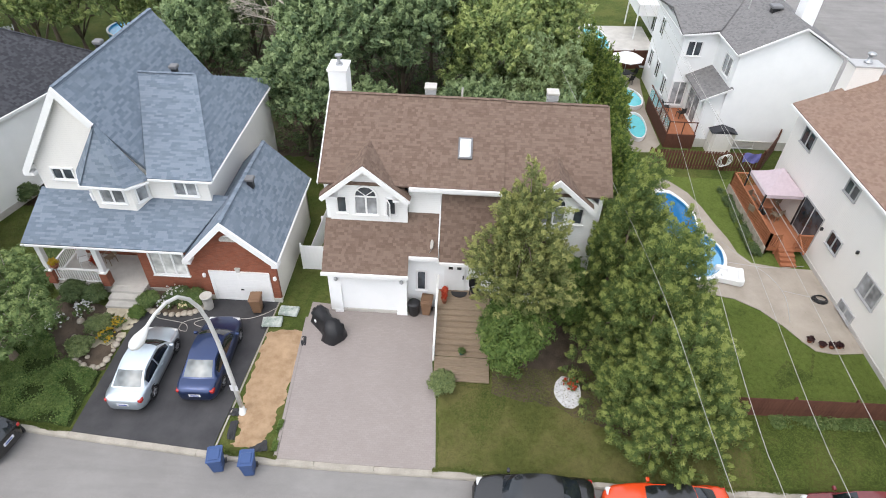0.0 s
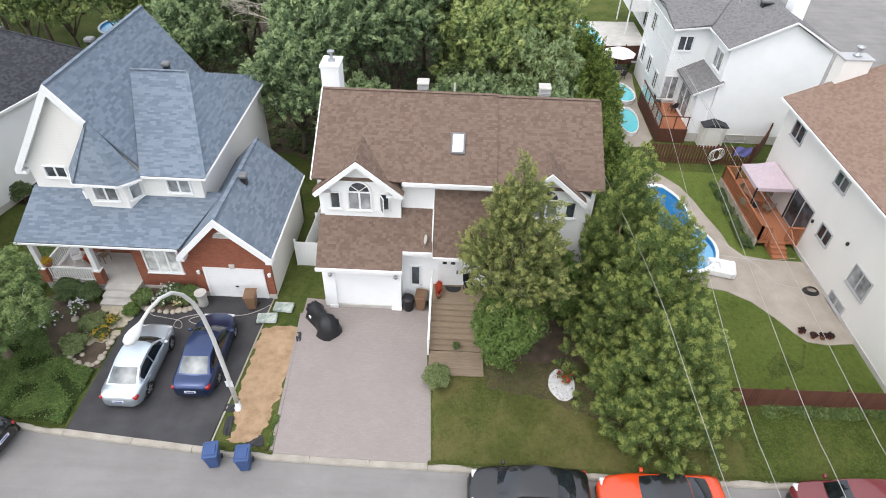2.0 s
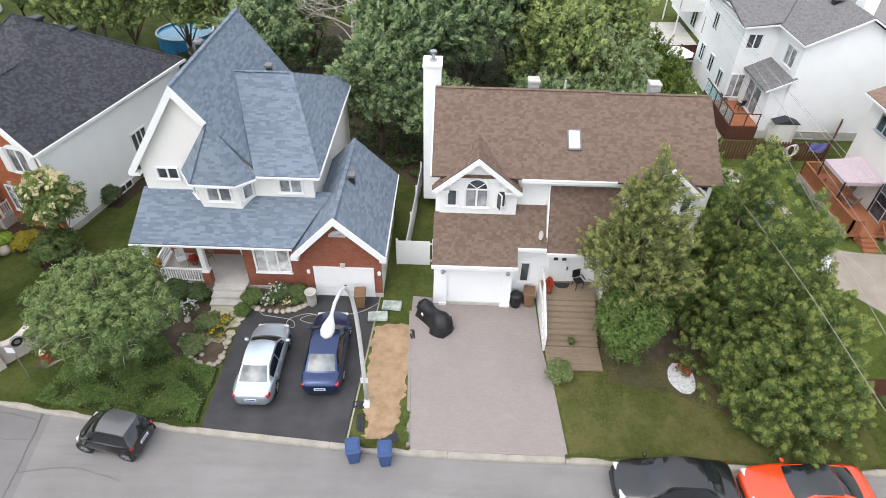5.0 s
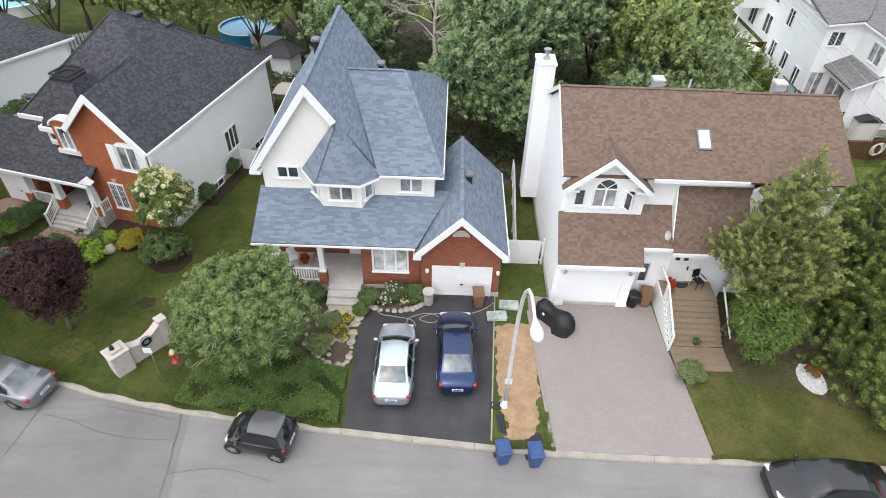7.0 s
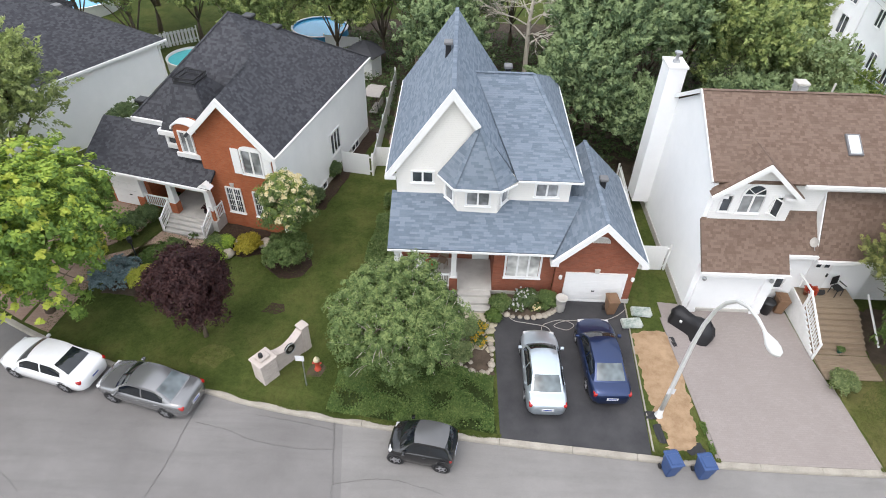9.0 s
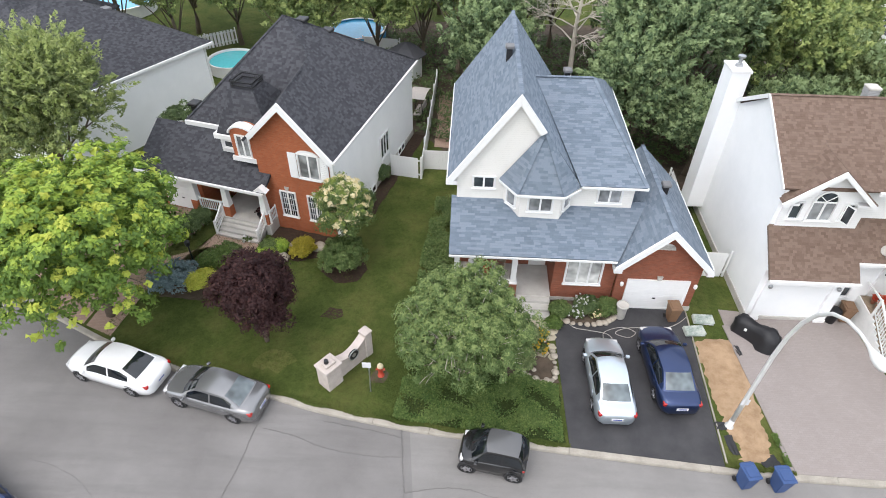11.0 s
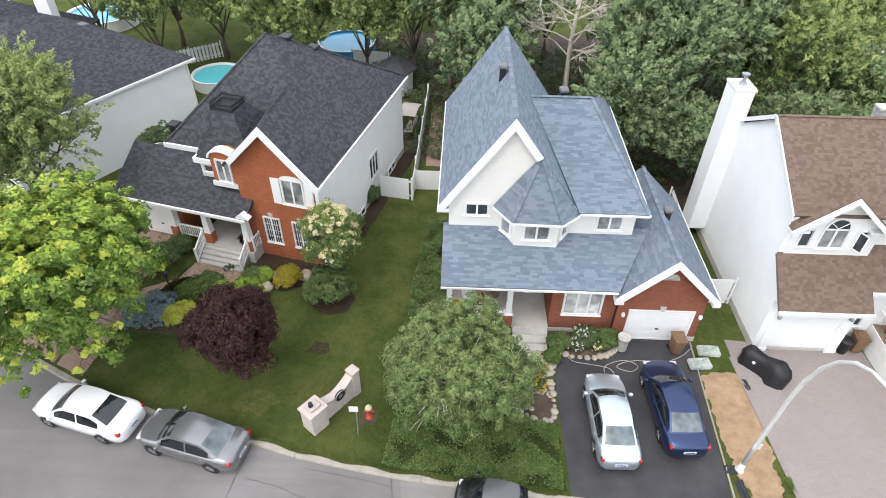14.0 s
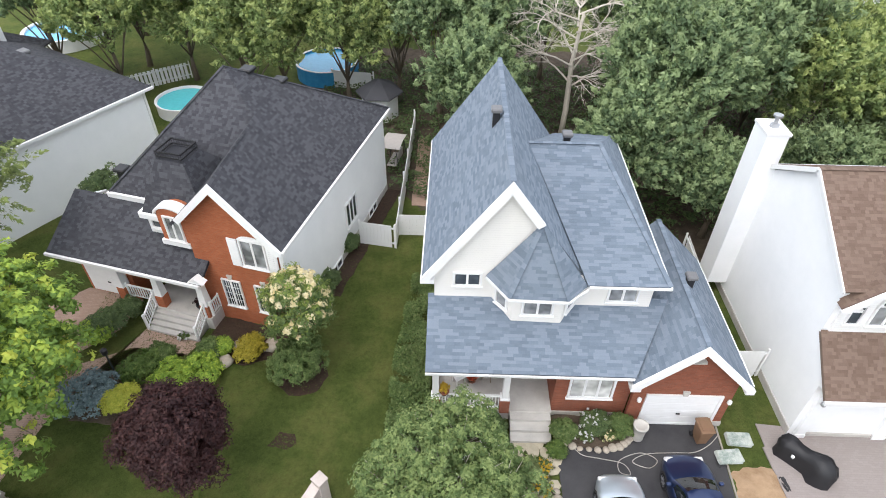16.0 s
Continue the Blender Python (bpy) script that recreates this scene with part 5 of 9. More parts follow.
# -- white house beyond the fence --
h5 = thing("house", "white two-storey house with a grey shingle roof", "house")
wall(h5, [(18.7, 41.0, 0.1), (25.6, 41.0, 0.1), (25.6, 41.0, 7.3), (22.2, 41.0, 9.2), (18.7, 41.0, 7.3)], (0, 0.2, 0), M["stucco"], "plain white gable wall")
wall(h5, [(18.7, 41.2, 0.1), (18.7, 53, 0.1), (18.7, 53, 7.3), (18.7, 41.2, 7.3)], (0.2, 0, 0), M["stucco"])
wall(h5, [(25.6, 41.2, 0.1), (25.6, 53, 0.1), (25.6, 53, 7.3), (25.6, 41.2, 7.3)], (-0.2, 0, 0), M["stucco"])
wall(h5, [(18.9, 53, 0.1), (25.4, 53, 0.1), (25.4, 53, 7.3), (22.2, 53, 9.2), (18.9, 53, 7.3)], (0, -0.2, 0), M["stucco"])
wall(h5, [(16.1, 45.0, 0.1), (18.7, 45.0, 0.1), (18.7, 45.0, 7.2), (16.1, 45.0, 7.2)], (0, 0.2, 0), M["stucco"])
wall(h5, [(16.1, 45.2, 0.1), (16.1, 52.8, 0.1), (16.1, 52.8, 7.2), (16.1, 45.2, 7.2)], (0.2, 0, 0), M["stucco"])
wall(h5, [(17.4, 41.2, 0.1), (18.7, 41.2, 0.1), (18.7, 41.2, 4.7), (17.4, 41.2, 4.2)], (0, 3.8, 0), M["stucco"], "", "bump_out")
shingled(h5, [[(18.35, 40.6, 7.45), (22.2, 40.6, 9.42), (22.2, 53.3, 9.42), (18.35, 53.3, 7.45)], [(25.95, 40.6, 7.45), (22.2, 40.6, 9.42), (22.2, 53.3, 9.42), (25.95, 53.3, 7.45)], [(15.75, 44.6, 7.2), (18.4, 44.6, 7.5), (21.0, 48.4, 8.85), (15.75, 48.4, 7.9)], [(15.75, 53.0, 7.2), (21.0, 48.4, 8.85), (15.75, 48.4, 7.9)], [(16.95, 40.75, 4.0), (18.9, 40.75, 4.98), (18.9, 45.0, 4.98), (16.95, 45.0, 4.0)]], M["shingle_grey"], "weathered grey shingle roof", seed=32)
boards(h5, "fascia", M["trim"], [((18.35, 40.57, 7.36), (22.2, 40.57, 9.32)), ((22.2, 40.57, 9.32), (25.95, 40.57, 7.36)), ((15.75, 44.55, 7.12), (18.3, 44.55, 7.42)), ((15.7, 44.6, 7.12), (15.7, 53.0, 7.12)), ((18.3, 40.6, 7.36), (18.3, 44.7, 7.36)), ((16.95, 40.72, 3.92), (18.9, 40.72, 4.9))], 0.06, 0.11)
window(h5, 16.5, 17.5, 5.55, 6.55, 44.98, 2, "glass", 0.07)
west = Matrix.Translation((18.68, 0, 0)) @ Matrix.Rotation(radians(-90), 4, "Z")
window(h5, -43.1, -41.7, 5.35, 6.6, 0.0, 2, "glass_light", 0.07, m=west)
west2 = Matrix.Translation((16.08, 0, 0)) @ Matrix.Rotation(radians(-90), 4, "Z")
for y0, z0 in ((46.2, 1.7), (48.6, 2.0), (51.0, 2.0), (50.0, 5.0)):
    window(h5, -y0 - 0.9, -y0, z0, z0 + 1.3, 0.0, 2, "glass", 0.07, m=west2)
window(h5, 16.25, 17.25, 1.6, 3.4, 44.98, 2, "glass_light", 0.07)
west3 = Matrix.Translation((17.38, 0, 0)) @ Matrix.Rotation(radians(-90), 4, "Z")
window(h5, -44.2, -41.9, 1.45, 3.45, 0.0, 2, "glass_light", 0.08, m=west3, name="patio_door")
window(h5, 20.3, 21.9, 0.3, 0.7, 40.98, 2, "glass", 0.06, name="basement_window")
part("foundation", boxes((17.4, 40.92, 0.05, 25.6, 41.0, 0.8)), M["concrete"], h5)
part("downpipe", boxes((17.36, 40.86, 0.1, 17.46, 40.96, 4.0)), M["trim"], h5)
part("chimney", boxes((23.4, 44.2, 7.6, 24.4, 45.3, 10.3), bevel=0.02), M["stucco"], h5)
roof_vent(h5, 21.6, 44.6, 9.1, 0.6)
for x, y in ((20.6, 46.5), (21.3, 50.0)):
    bm = bmesh.new()
    tube(bm, (x, y, 8.2), (x, y, 9.3), 0.05)
    part("vent_pipe", bm, M["trim_grey"], h5)
settle(h5, 20.5, 46, 0.1)

# -- white houses further off --
h6 = thing("house", "distant white house with an upper balcony", "house")
part("wall", boxes((17.6, 56.5, 0.1, 27, 70, 6.2)), M["stucco"], h6)
shingled(h6, [[(17.2, 56.1, 6.2), (27.4, 56.1, 6.2), (22.3, 60.5, 8.6)], [(17.2, 56.1, 6.2), (22.3, 60.5, 8.6), (22.3, 66, 8.6), (17.2, 70.4, 6.2)], [(27.4, 56.1, 6.2), (27.4, 70.4, 6.2), (22.3, 66, 8.6), (22.3, 60.5, 8.6)]], M["shingle_grey"], "grey shingle hip roof", seed=33)
part("balcony", boxes((15.2, 60.5, 2.6, 17.6, 65.5, 2.8), (15.2, 60.5, 2.8, 15.26, 65.5, 3.7), (15.2, 60.5, 2.8, 17.6, 60.56, 3.7)), M["trim"], h6)
for y in (60.7, 65.2):
    part("post", boxes((15.25, y - 0.06, 0.1, 15.37, y + 0.06, 2.6)), M["trim"], h6)
far = Matrix.Translation((17.58, 0, 0)) @ Matrix.Rotation(radians(-90), 4, "Z")
for y0, z0 in ((58.0, 0.9), (61.5, 0.6), (58.0, 3.9), (62.5, 3.6)):
    window(h6, -y0 - 1.4, -y0, z0, z0 + 1.7, 0.0, 2, "glass", 0.08, m=far)
settle(h6, 22, 63, 0.1)
h6.location.x, h6.location.y = 23.8, 64.5

# -- white house at the far left, and one behind it --
TURN7 = Matrix.Translation((-39.95, 42.3, 0)) @ Matrix.Rotation(radians(-30), 4, "Z") @ Matrix.Translation((0, -13.0, 0))
h7 = thing("house", "plain white house with a charcoal shingle hip roof", "house")
wall(h7, [(0, 0, 0.1), (0, 13.0, 0.1), (0, 13.0, 5.35), (0, 0, 5.35)], (-0.2, 0, 0), M["stucco"], "plain white side wall")
wall(h7, [(-9.5, 0, 0.1), (-0.2, 0, 0.1), (-0.2, 0, 5.35), (-9.5, 0, 5.35)], (0, 0.2, 0), M["stucco"])
wall(h7, [(-11.5, 13.0, 0.1), (-0.2, 13.0, 0.1), (-0.2, 13.0, 5.35), (-11.5, 13.0, 5.35)], (0, -0.2, 0), M["stucco"])
shingled(h7, [[(0.35, -0.4, 5.3), (0.35, 13.4, 5.3), (-6.0, 7.2, 9.0), (-6.0, 5.8, 9.0)], [(0.35, 13.4, 5.3), (-12, 13.4, 5.3), (-6.0, 7.2, 9.0)], [(-12, -0.4, 5.3), (0.35, -0.4, 5.3), (-6.0, 5.8, 9.0)], [(-12, 13.4, 5.3), (-12, -0.4, 5.3), (-6.0, 5.8, 9.0), (-6.0, 7.2, 9.0)]], M["shingle_black"], "charcoal shingle hip roof", seed=34)
boards(h7, "gutter", M["trim"], [((0.4, -0.4, 5.22), (0.4, 13.45, 5.22)), ((0.4, -0.45, 5.22), (-12, -0.45, 5.22))], 0.12, 0.16)
roof_vent(h7, -4.6, 9.2, 7.5, 0.5)
roof_vent(h7, -7.2, 7.4, 8.1, 0.5)
part("air_conditioner", boxes((0.05, 0.3, 0.1, 0.8, 1.1, 0.9), bevel=0.03), M["trim_grey"], h7)
part("downpipe", boxes((0.0, 12.8, 0.1, 0.1, 12.9, 5.2)), M["trim"], h7)
h7.matrix_basis = TURN7
h8 = thing("house", "white house mostly hidden at the street's bend", "house")
part("wall", boxes((-58, 39, 0.1, -50.5, 50, 5.0)), M["stucco"], h8)
shingled(h8, [[(-58.4, 38.6, 4.9), (-50.1, 38.6, 4.9), (-54.2, 43, 7.8)], [(-50.1, 38.6, 4.9), (-50.1, 50.4, 4.9), (-54.2, 46, 7.8), (-54.2, 43, 7.8)], [(-50.1, 50.4, 4.9), (-58.4, 50.4, 4.9), (-54.2, 46, 7.8)], [(-58.4, 50.4, 4.9), (-58.4, 38.6, 4.9), (-54.2, 43, 7.8), (-54.2, 46, 7.8)]], M["shingle_black"], "charcoal shingle roof", seed=35)
part("chimney", boxes((-52.2, 46.5, 5.0, -51.2, 47.4, 8.4), bevel=0.02), M["stucco"], h8)
settle(h8, -54, 44, 0.1)

# ---- plants ----
def leaf_mesh(name, pos, out, size, rng, mat, droop=0.0, aspect=0.55, along=None):
    """Many small pointed leaves at pos, each turned partly outwards, or lying along a twig."""
    n = len(pos)
    nrm = out + rng.normal(size=(n, 3)) * 0.4 + np.array((0, 0, 0.35))
    nrm /= np.linalg.norm(nrm, axis=1)[:, None] + 1e-9
    d = rng.normal(size=(n, 3))
    if along is not None:
        d = along + d * 0.35
    d[:, 2] -= droop * 2
    d -= nrm * (d * nrm).sum(1)[:, None]
    d /= np.linalg.norm(d, axis=1)[:, None] + 1e-9
    side = np.cross(d, nrm)
    s = size * rng.uniform(0.65, 1.35, n)[:, None]
    v = np.empty((n, 3, 3))
    v[:, 0] = pos - d * s * 0.4 + side * s * aspect * 0.5
    v[:, 1] = pos - d * s * 0.4 - side * s * aspect * 0.5
    v[:, 2] = pos + d * s * 0.6 + nrm * s * 0.08
    me = bpy.data.meshes.new(name)
    me.vertices.add(n * 3)
    me.vertices.foreach_set("co", v.reshape(-1))
    me.loops.add(n * 3)
    me.loops.foreach_set("vertex_index", np.arange(n * 3, dtype=np.int32))
    me.polygons.add(n)
    me.polygons.foreach_set("loop_start", (np.arange(n) * 3).astype(np.int32))
    me.update(calc_edges=True)
    me.materials.append(mat)
    return me


def anchors(blobs, clumps, shell, rng):
    """Places and outward directions over the outside of overlapping rounded forms."""
    b = np.array(blobs, float)
    w = (b[:, 3] * b[:, 4] * b[:, 5]) ** (2 / 3)
    k = rng.choice(len(b), clumps, p=w / w.sum())
    d = rng.normal(size=(clumps, 3))
    d /= np.linalg.norm(d, axis=1)[:, None]
    d[:, 2] = np.where(d[:, 2] < -0.45, -d[:, 2], d[:, 2])
    rad = shell + (1.08 - shell) * rng.random(clumps) ** 0.8 - 0.35 * (rng.random(clumps) < 0.14)
    lump = 1 + 0.1 * np.sin(d[:, 0] * 7 + k) * np.sin(d[:, 1] * 6 + 2 * k) + 0.07 * np.sin(d[:, 2] * 11 + k)
    return b[k, :3] + d * b[k, 3:6] * (rad * lump)[:, None], d


def crown_points(blobs, clumps, each, spread, rng, shell=0.82, stretch=(1, 1, 1), floor=0.15, cap=0.0):
    """Clumps of leaf places; with cap the leaves gather on each clump's upper, outer side."""
    c, d = anchors(blobs, clumps, shell, rng)
    puff = rng.normal(size=(clumps * each, 3))
    puff /= np.linalg.norm(puff, axis=1)[:, None]
    puff += cap * (np.repeat(d, each, 0) * 0.6 + np.array((0, 0, 0.8)))
    puff /= np.linalg.norm(puff, axis=1)[:, None] + 1e-9
    own = np.repeat(spread * rng.uniform(0.55, 1.5, clumps), each)
    pos = np.repeat(c, each, 0) + puff * (own * rng.uniform(0.6, 1.2, clumps * each))[:, None] * np.array(stretch)
    out = puff * 0.85 + np.repeat(d, each, 0) * 0.4
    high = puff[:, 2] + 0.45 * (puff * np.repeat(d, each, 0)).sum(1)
    keep = pos[:, 2] > floor
    return pos[keep], out[keep], high[keep]


def spray_points(blobs, sprays, each, length, width, rng, rise=0.7, shell=0.8, floor=0.15):
    """Leaf places along short tapering sprays that point outwards and up: places, outward turns, directions, share along the spray."""
    c, d = anchors(blobs, sprays, shell, rng)
    ax = d * 0.85 + np.array((0, 0, rise)) + rng.normal(size=(sprays, 3)) * 0.25
    ax /= np.linalg.norm(ax, axis=1)[:, None]
    own = length * rng.uniform(0.6, 1.4, sprays)
    ax, cc, own = np.repeat(ax, each, 0), np.repeat(c, each, 0), np.repeat(own, each)
    n = sprays * each
    s = rng.random(n) ** 0.9
    perp = rng.normal(size=(n, 3))
    perp -= ax * (perp * ax).sum(1)[:, None]
    perp /= np.linalg.norm(perp, axis=1)[:, None] + 1e-9
    pos = cc + ax * ((s - 0.3) * own)[:, None] + perp * (width * (own / length) * (1.02 - s) ** 0.6 * rng.random(n) ** 0.5)[:, None]
    keep = pos[:, 2] > floor
    return pos[keep], (perp * 0.8 + ax * 0.3)[keep], (ax + perp * 0.75)[keep], s[keep]


def tree(name, at, blobs, mat, label, category="tree", trunk=0.16, clumps=900, each=34, spread=0.22, size=0.15, seed=1, droop=0.0, group="", shell=0.82, bark="bark", aspect=0.55, limbs=True, extra=None, stretch=(1, 1, 1), spray=None, tips="", cap=0.7, twigs=0):
    """A tapered trunk with limbs, and a crown of many small leaves in clumps. Blobs are given from the foot of the tree."""
    rng = np.random.default_rng(seed)
    t = thing(name, label, category, group)
    top = max(b[2] + b[5] * 0.55 for b in blobs)
    cx, cy = np.mean([b[0] for b in blobs]), np.mean([b[1] for b in blobs])
    bm = bmesh.new()
    pts = [Vector((cx * f + 0.12 * math.sin(seed + 5 * f), cy * f + 0.1 * math.cos(seed * 2 + 4 * f), top * f)) for f in (0, 0.12, 0.3, 0.5, 0.75, 1)]
    pts[0] = Vector((0, 0, -0.12))
    pipe(bm, pts, [trunk * 1.5, trunk * 1.05, trunk * 0.85, trunk * 0.6, trunk * 0.35, trunk * 0.1], 9)
    if limbs:
        for i in range(14):
            b = blobs[i % len(blobs)]
            f = 0.2 + 0.6 * (i / 14)
            j = min(4, int(f * 5))
            p0 = pts[j].lerp(pts[j + 1], 0.5)
            a = i * 2.4 + seed
            q = Vector((b[0] + b[3] * 0.72 * math.cos(a), b[1] + b[4] * 0.72 * math.sin(a), b[2] + b[5] * (0.1 + 0.5 * math.sin(i * 1.7))))
            mid = p0.lerp(q, 0.5) + Vector((0, 0, 0.25))
            pipe(bm, [p0, mid, q], [trunk * 0.4, trunk * 0.25, trunk * 0.07], 6)
    part("trunk", bm, M[bark], t, smooth=True)
    if twigs:
        bm = bmesh.new()
        ends, way = anchors(blobs, twigs, 1.05, rng)
        for e, d in zip(ends, way):
            e, d = Vector(e), Vector(d)
            pipe(bm, [e - d * 0.9 - Vector((0, 0, 0.35)), e - d * 0.4 - Vector((0, 0, 0.06)), e], [0.022, 0.015, 0.006], 4)
        tagged(part("twig_growth", bm, M["bare" if name == "crab_tree" else bark], t, "thin bare twigs showing between the leaves"), kind="stuff")
    if spray:
        pos, out, ax, share = spray_points(blobs, clumps, each, spray[0], spray[1], rng, spray[2], shell)
        young = share > 0.66 if tips else share > 2
        me = leaf_mesh("crown", pos[~young], out[~young], size, rng, M[mat], droop, aspect, ax[~young])
        if tips:
            ob = new("tip_growth", leaf_mesh("tip_growth", pos[young], out[young], size, rng, M[tips], droop, aspect, ax[young]))
            ob.parent = t
    else:
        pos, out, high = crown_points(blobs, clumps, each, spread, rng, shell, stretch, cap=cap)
        # upward leaves turn paler: young growth plus top light put into the colour
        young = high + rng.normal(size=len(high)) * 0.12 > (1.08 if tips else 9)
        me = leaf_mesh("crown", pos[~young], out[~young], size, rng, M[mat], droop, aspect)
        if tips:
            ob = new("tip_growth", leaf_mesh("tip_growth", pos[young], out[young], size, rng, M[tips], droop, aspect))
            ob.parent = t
    ob = new("crown", me)
    ob.parent = t
    if extra:
        # top_only keeps upward ones; bright leaves there paint light from above
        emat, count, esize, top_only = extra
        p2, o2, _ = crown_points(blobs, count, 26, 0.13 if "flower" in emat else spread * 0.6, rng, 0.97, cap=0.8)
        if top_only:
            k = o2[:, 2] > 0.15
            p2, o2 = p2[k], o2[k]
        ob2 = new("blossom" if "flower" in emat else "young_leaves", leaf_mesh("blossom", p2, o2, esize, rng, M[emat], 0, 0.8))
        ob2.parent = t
    t.location = (at[0], at[1], 0.13)
    return t


def cone_blobs(h, r, low=0.6, rows=7, lean=(0, 0), power=0.9, seed=0):
    """The stacked forms of a conifer's crown."""
    rng = random.Random(seed)
    out = []
    for i in range(rows):
        f = i / (rows - 1)
        z = low + (h - low) * f * 0.93
        rr = r * (1 - f) ** power + 0.22
        k = 1 if rr < 0.6 else 4
        for j in range(k):
            a = j * 2 * math.pi / k + i * 1.1
            s = rr * 0.42 if k > 1 else 0
            q = rr * (0.66 if k > 1 else 1) * rng.uniform(0.88, 1.12)
            out.append((lean[0] * f + s * math.cos(a), lean[1] * f + s * math.sin(a), z + rng.uniform(-0.2, 0.2), q, q, (h - low) / rows * rng.uniform(0.8, 1.15)))
    return out


def round_blobs(h, r, low=1.2, k=9, seed=0, flat=1.0):
    """The rounded forms of a broad-leaved crown."""
    rng = random.Random(seed)
    mid = (h + low) / 2
    half = (h - low) / 2
    out = [(0, 0, mid, r * 0.74, r * 0.74, half * 0.82)]
    for i in range(k):
        a, e = i * 2.399 + seed, rng.uniform(-0.5, 0.85)
        c = math.sqrt(max(0.05, 1 - e * e))
        q = r * rng.uniform(0.34, 0.5)
        out.append((r * 0.62 * c * math.cos(a), r * 0.62 * c * math.sin(a), mid + half * 0.6 * e, q, q, q * 0.85 * flat))
    return out


# the trees before and between the houses
SPRAY = dict(each=190, size=0.105, aspect=0.38, spray=(0.6, 0.32, 0.85), tips="leaf_tip", shell=0.84)
tree("conifer", (9.45, 16.5), cone_blobs(6.6, 3.1, 0.3, 6, seed=3, power=0.7), "leaf_conifer", "large bushy green conifer on the front lawn", trunk=0.2, clumps=1120, seed=3, **SPRAY)
tree("conifer", (9.0, 19.5), cone_blobs(8.9, 2.75, 0.5, 7, seed=4, power=0.62), "leaf_conifer", "tall bushy green conifer behind the first one", trunk=0.22, clumps=1170, seed=4, **SPRAY)
tree("conifer", (8.1, 22.6), cone_blobs(9.9, 2.2, 0.6, 8, seed=14, power=0.7), "leaf_conifer", "tall bushy green conifer beside the house", trunk=0.22, clumps=850, seed=14, **SPRAY)
tree("spruce", (3.0, 20.5), cone_blobs(9.9, 2.35, 4.0, 7, (-0.1, 0.2), 0.55, 5), "leaf_cedar2", "slender light green spruce before the white house", trunk=0.16, clumps=700, each=96, size=0.14, aspect=0.34, spray=(0.8, 0.22, 0.45), tips="leaf_spruce_tip", shell=0.62, seed=5)
tree("shrub", (2.75, 18.7), round_blobs(4.6, 1.55, 0.1, 10, 2), "leaf_hedge", "dense green shrub growing under the spruce", "shrub", 0.09, 620, 38, 0.24, 0.15, 6, cap=0.5, shell=0.7)
tree("shrub", (5.1, 21.6), round_blobs(5.0, 1.5, 0.1, 10, 5), "leaf_hedge", "dark green bush against the house between the conifers", "shrub", 0.08, 420, 40, 0.22, 0.16, 16, cap=0.8)
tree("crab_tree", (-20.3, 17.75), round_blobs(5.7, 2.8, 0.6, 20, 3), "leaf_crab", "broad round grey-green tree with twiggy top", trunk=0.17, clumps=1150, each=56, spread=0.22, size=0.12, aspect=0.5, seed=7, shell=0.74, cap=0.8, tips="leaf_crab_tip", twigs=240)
tree("maple_tree", (-38.1, 20.4), round_blobs(9.0, 4.9, 0.9, 20, 4) + [(-2.2, -1.4, 3.0, 2.6, 2.4, 2.2), (1.2, -1.8, 2.8, 2.2, 2.0, 1.9), (-3.4, 0.6, 3.6, 2.4, 2.2, 2.4)], "leaf_maple", "bright green maple with yellow young leaves and tops coloured as lit", trunk=0.19, clumps=1250, each=66, spread=0.36, size=0.19, aspect=0.65, shell=0.76, seed=8, cap=1.0, tips="leaf_maple_tip", extra=("leaf_maple_top", 330, 0.2, True))
tree("plum_tree", (-29.85, 19.15), round_blobs(5.3, 1.75, 0.8, 10, 5), "leaf_purple", "small round dark purple-leaved tree on the lawn", trunk=0.09, clumps=620, each=64, spread=0.26, size=0.13, seed=9)
tree("tall_tree", (-43.6, 28.6), round_blobs(12.0, 3.9, 2.0, 14, 6), "leaf_pale", "tall feathery green tree beside the white wall", trunk=0.2, clumps=1150, each=56, size=0.22, aspect=0.42, spray=(1.2, 0.3, 0.15), tips="leaf_olive_tip", seed=10, shell=0.5)
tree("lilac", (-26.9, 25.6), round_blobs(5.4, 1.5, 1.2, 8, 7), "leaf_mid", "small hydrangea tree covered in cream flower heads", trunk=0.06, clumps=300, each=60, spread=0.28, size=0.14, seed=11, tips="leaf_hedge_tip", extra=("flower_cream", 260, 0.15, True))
tree("round_shrub", (-27.0, 24.5), round_blobs(1.9, 1.3, 0.05, 7, 8), "leaf_mid", "clipped round green shrub in a lawn bed", "shrub", 0.05, 420, 40, 0.13, 0.1, 12, group="garden shrubs")
tree("corner_tree", (-38.2, 33.2), round_blobs(5.2, 1.9, 0.3, 9, 9), "leaf_deep", "narrow dark tree between the two houses", trunk=0.08, clumps=380, each=44, spread=0.24, size=0.18, seed=13)

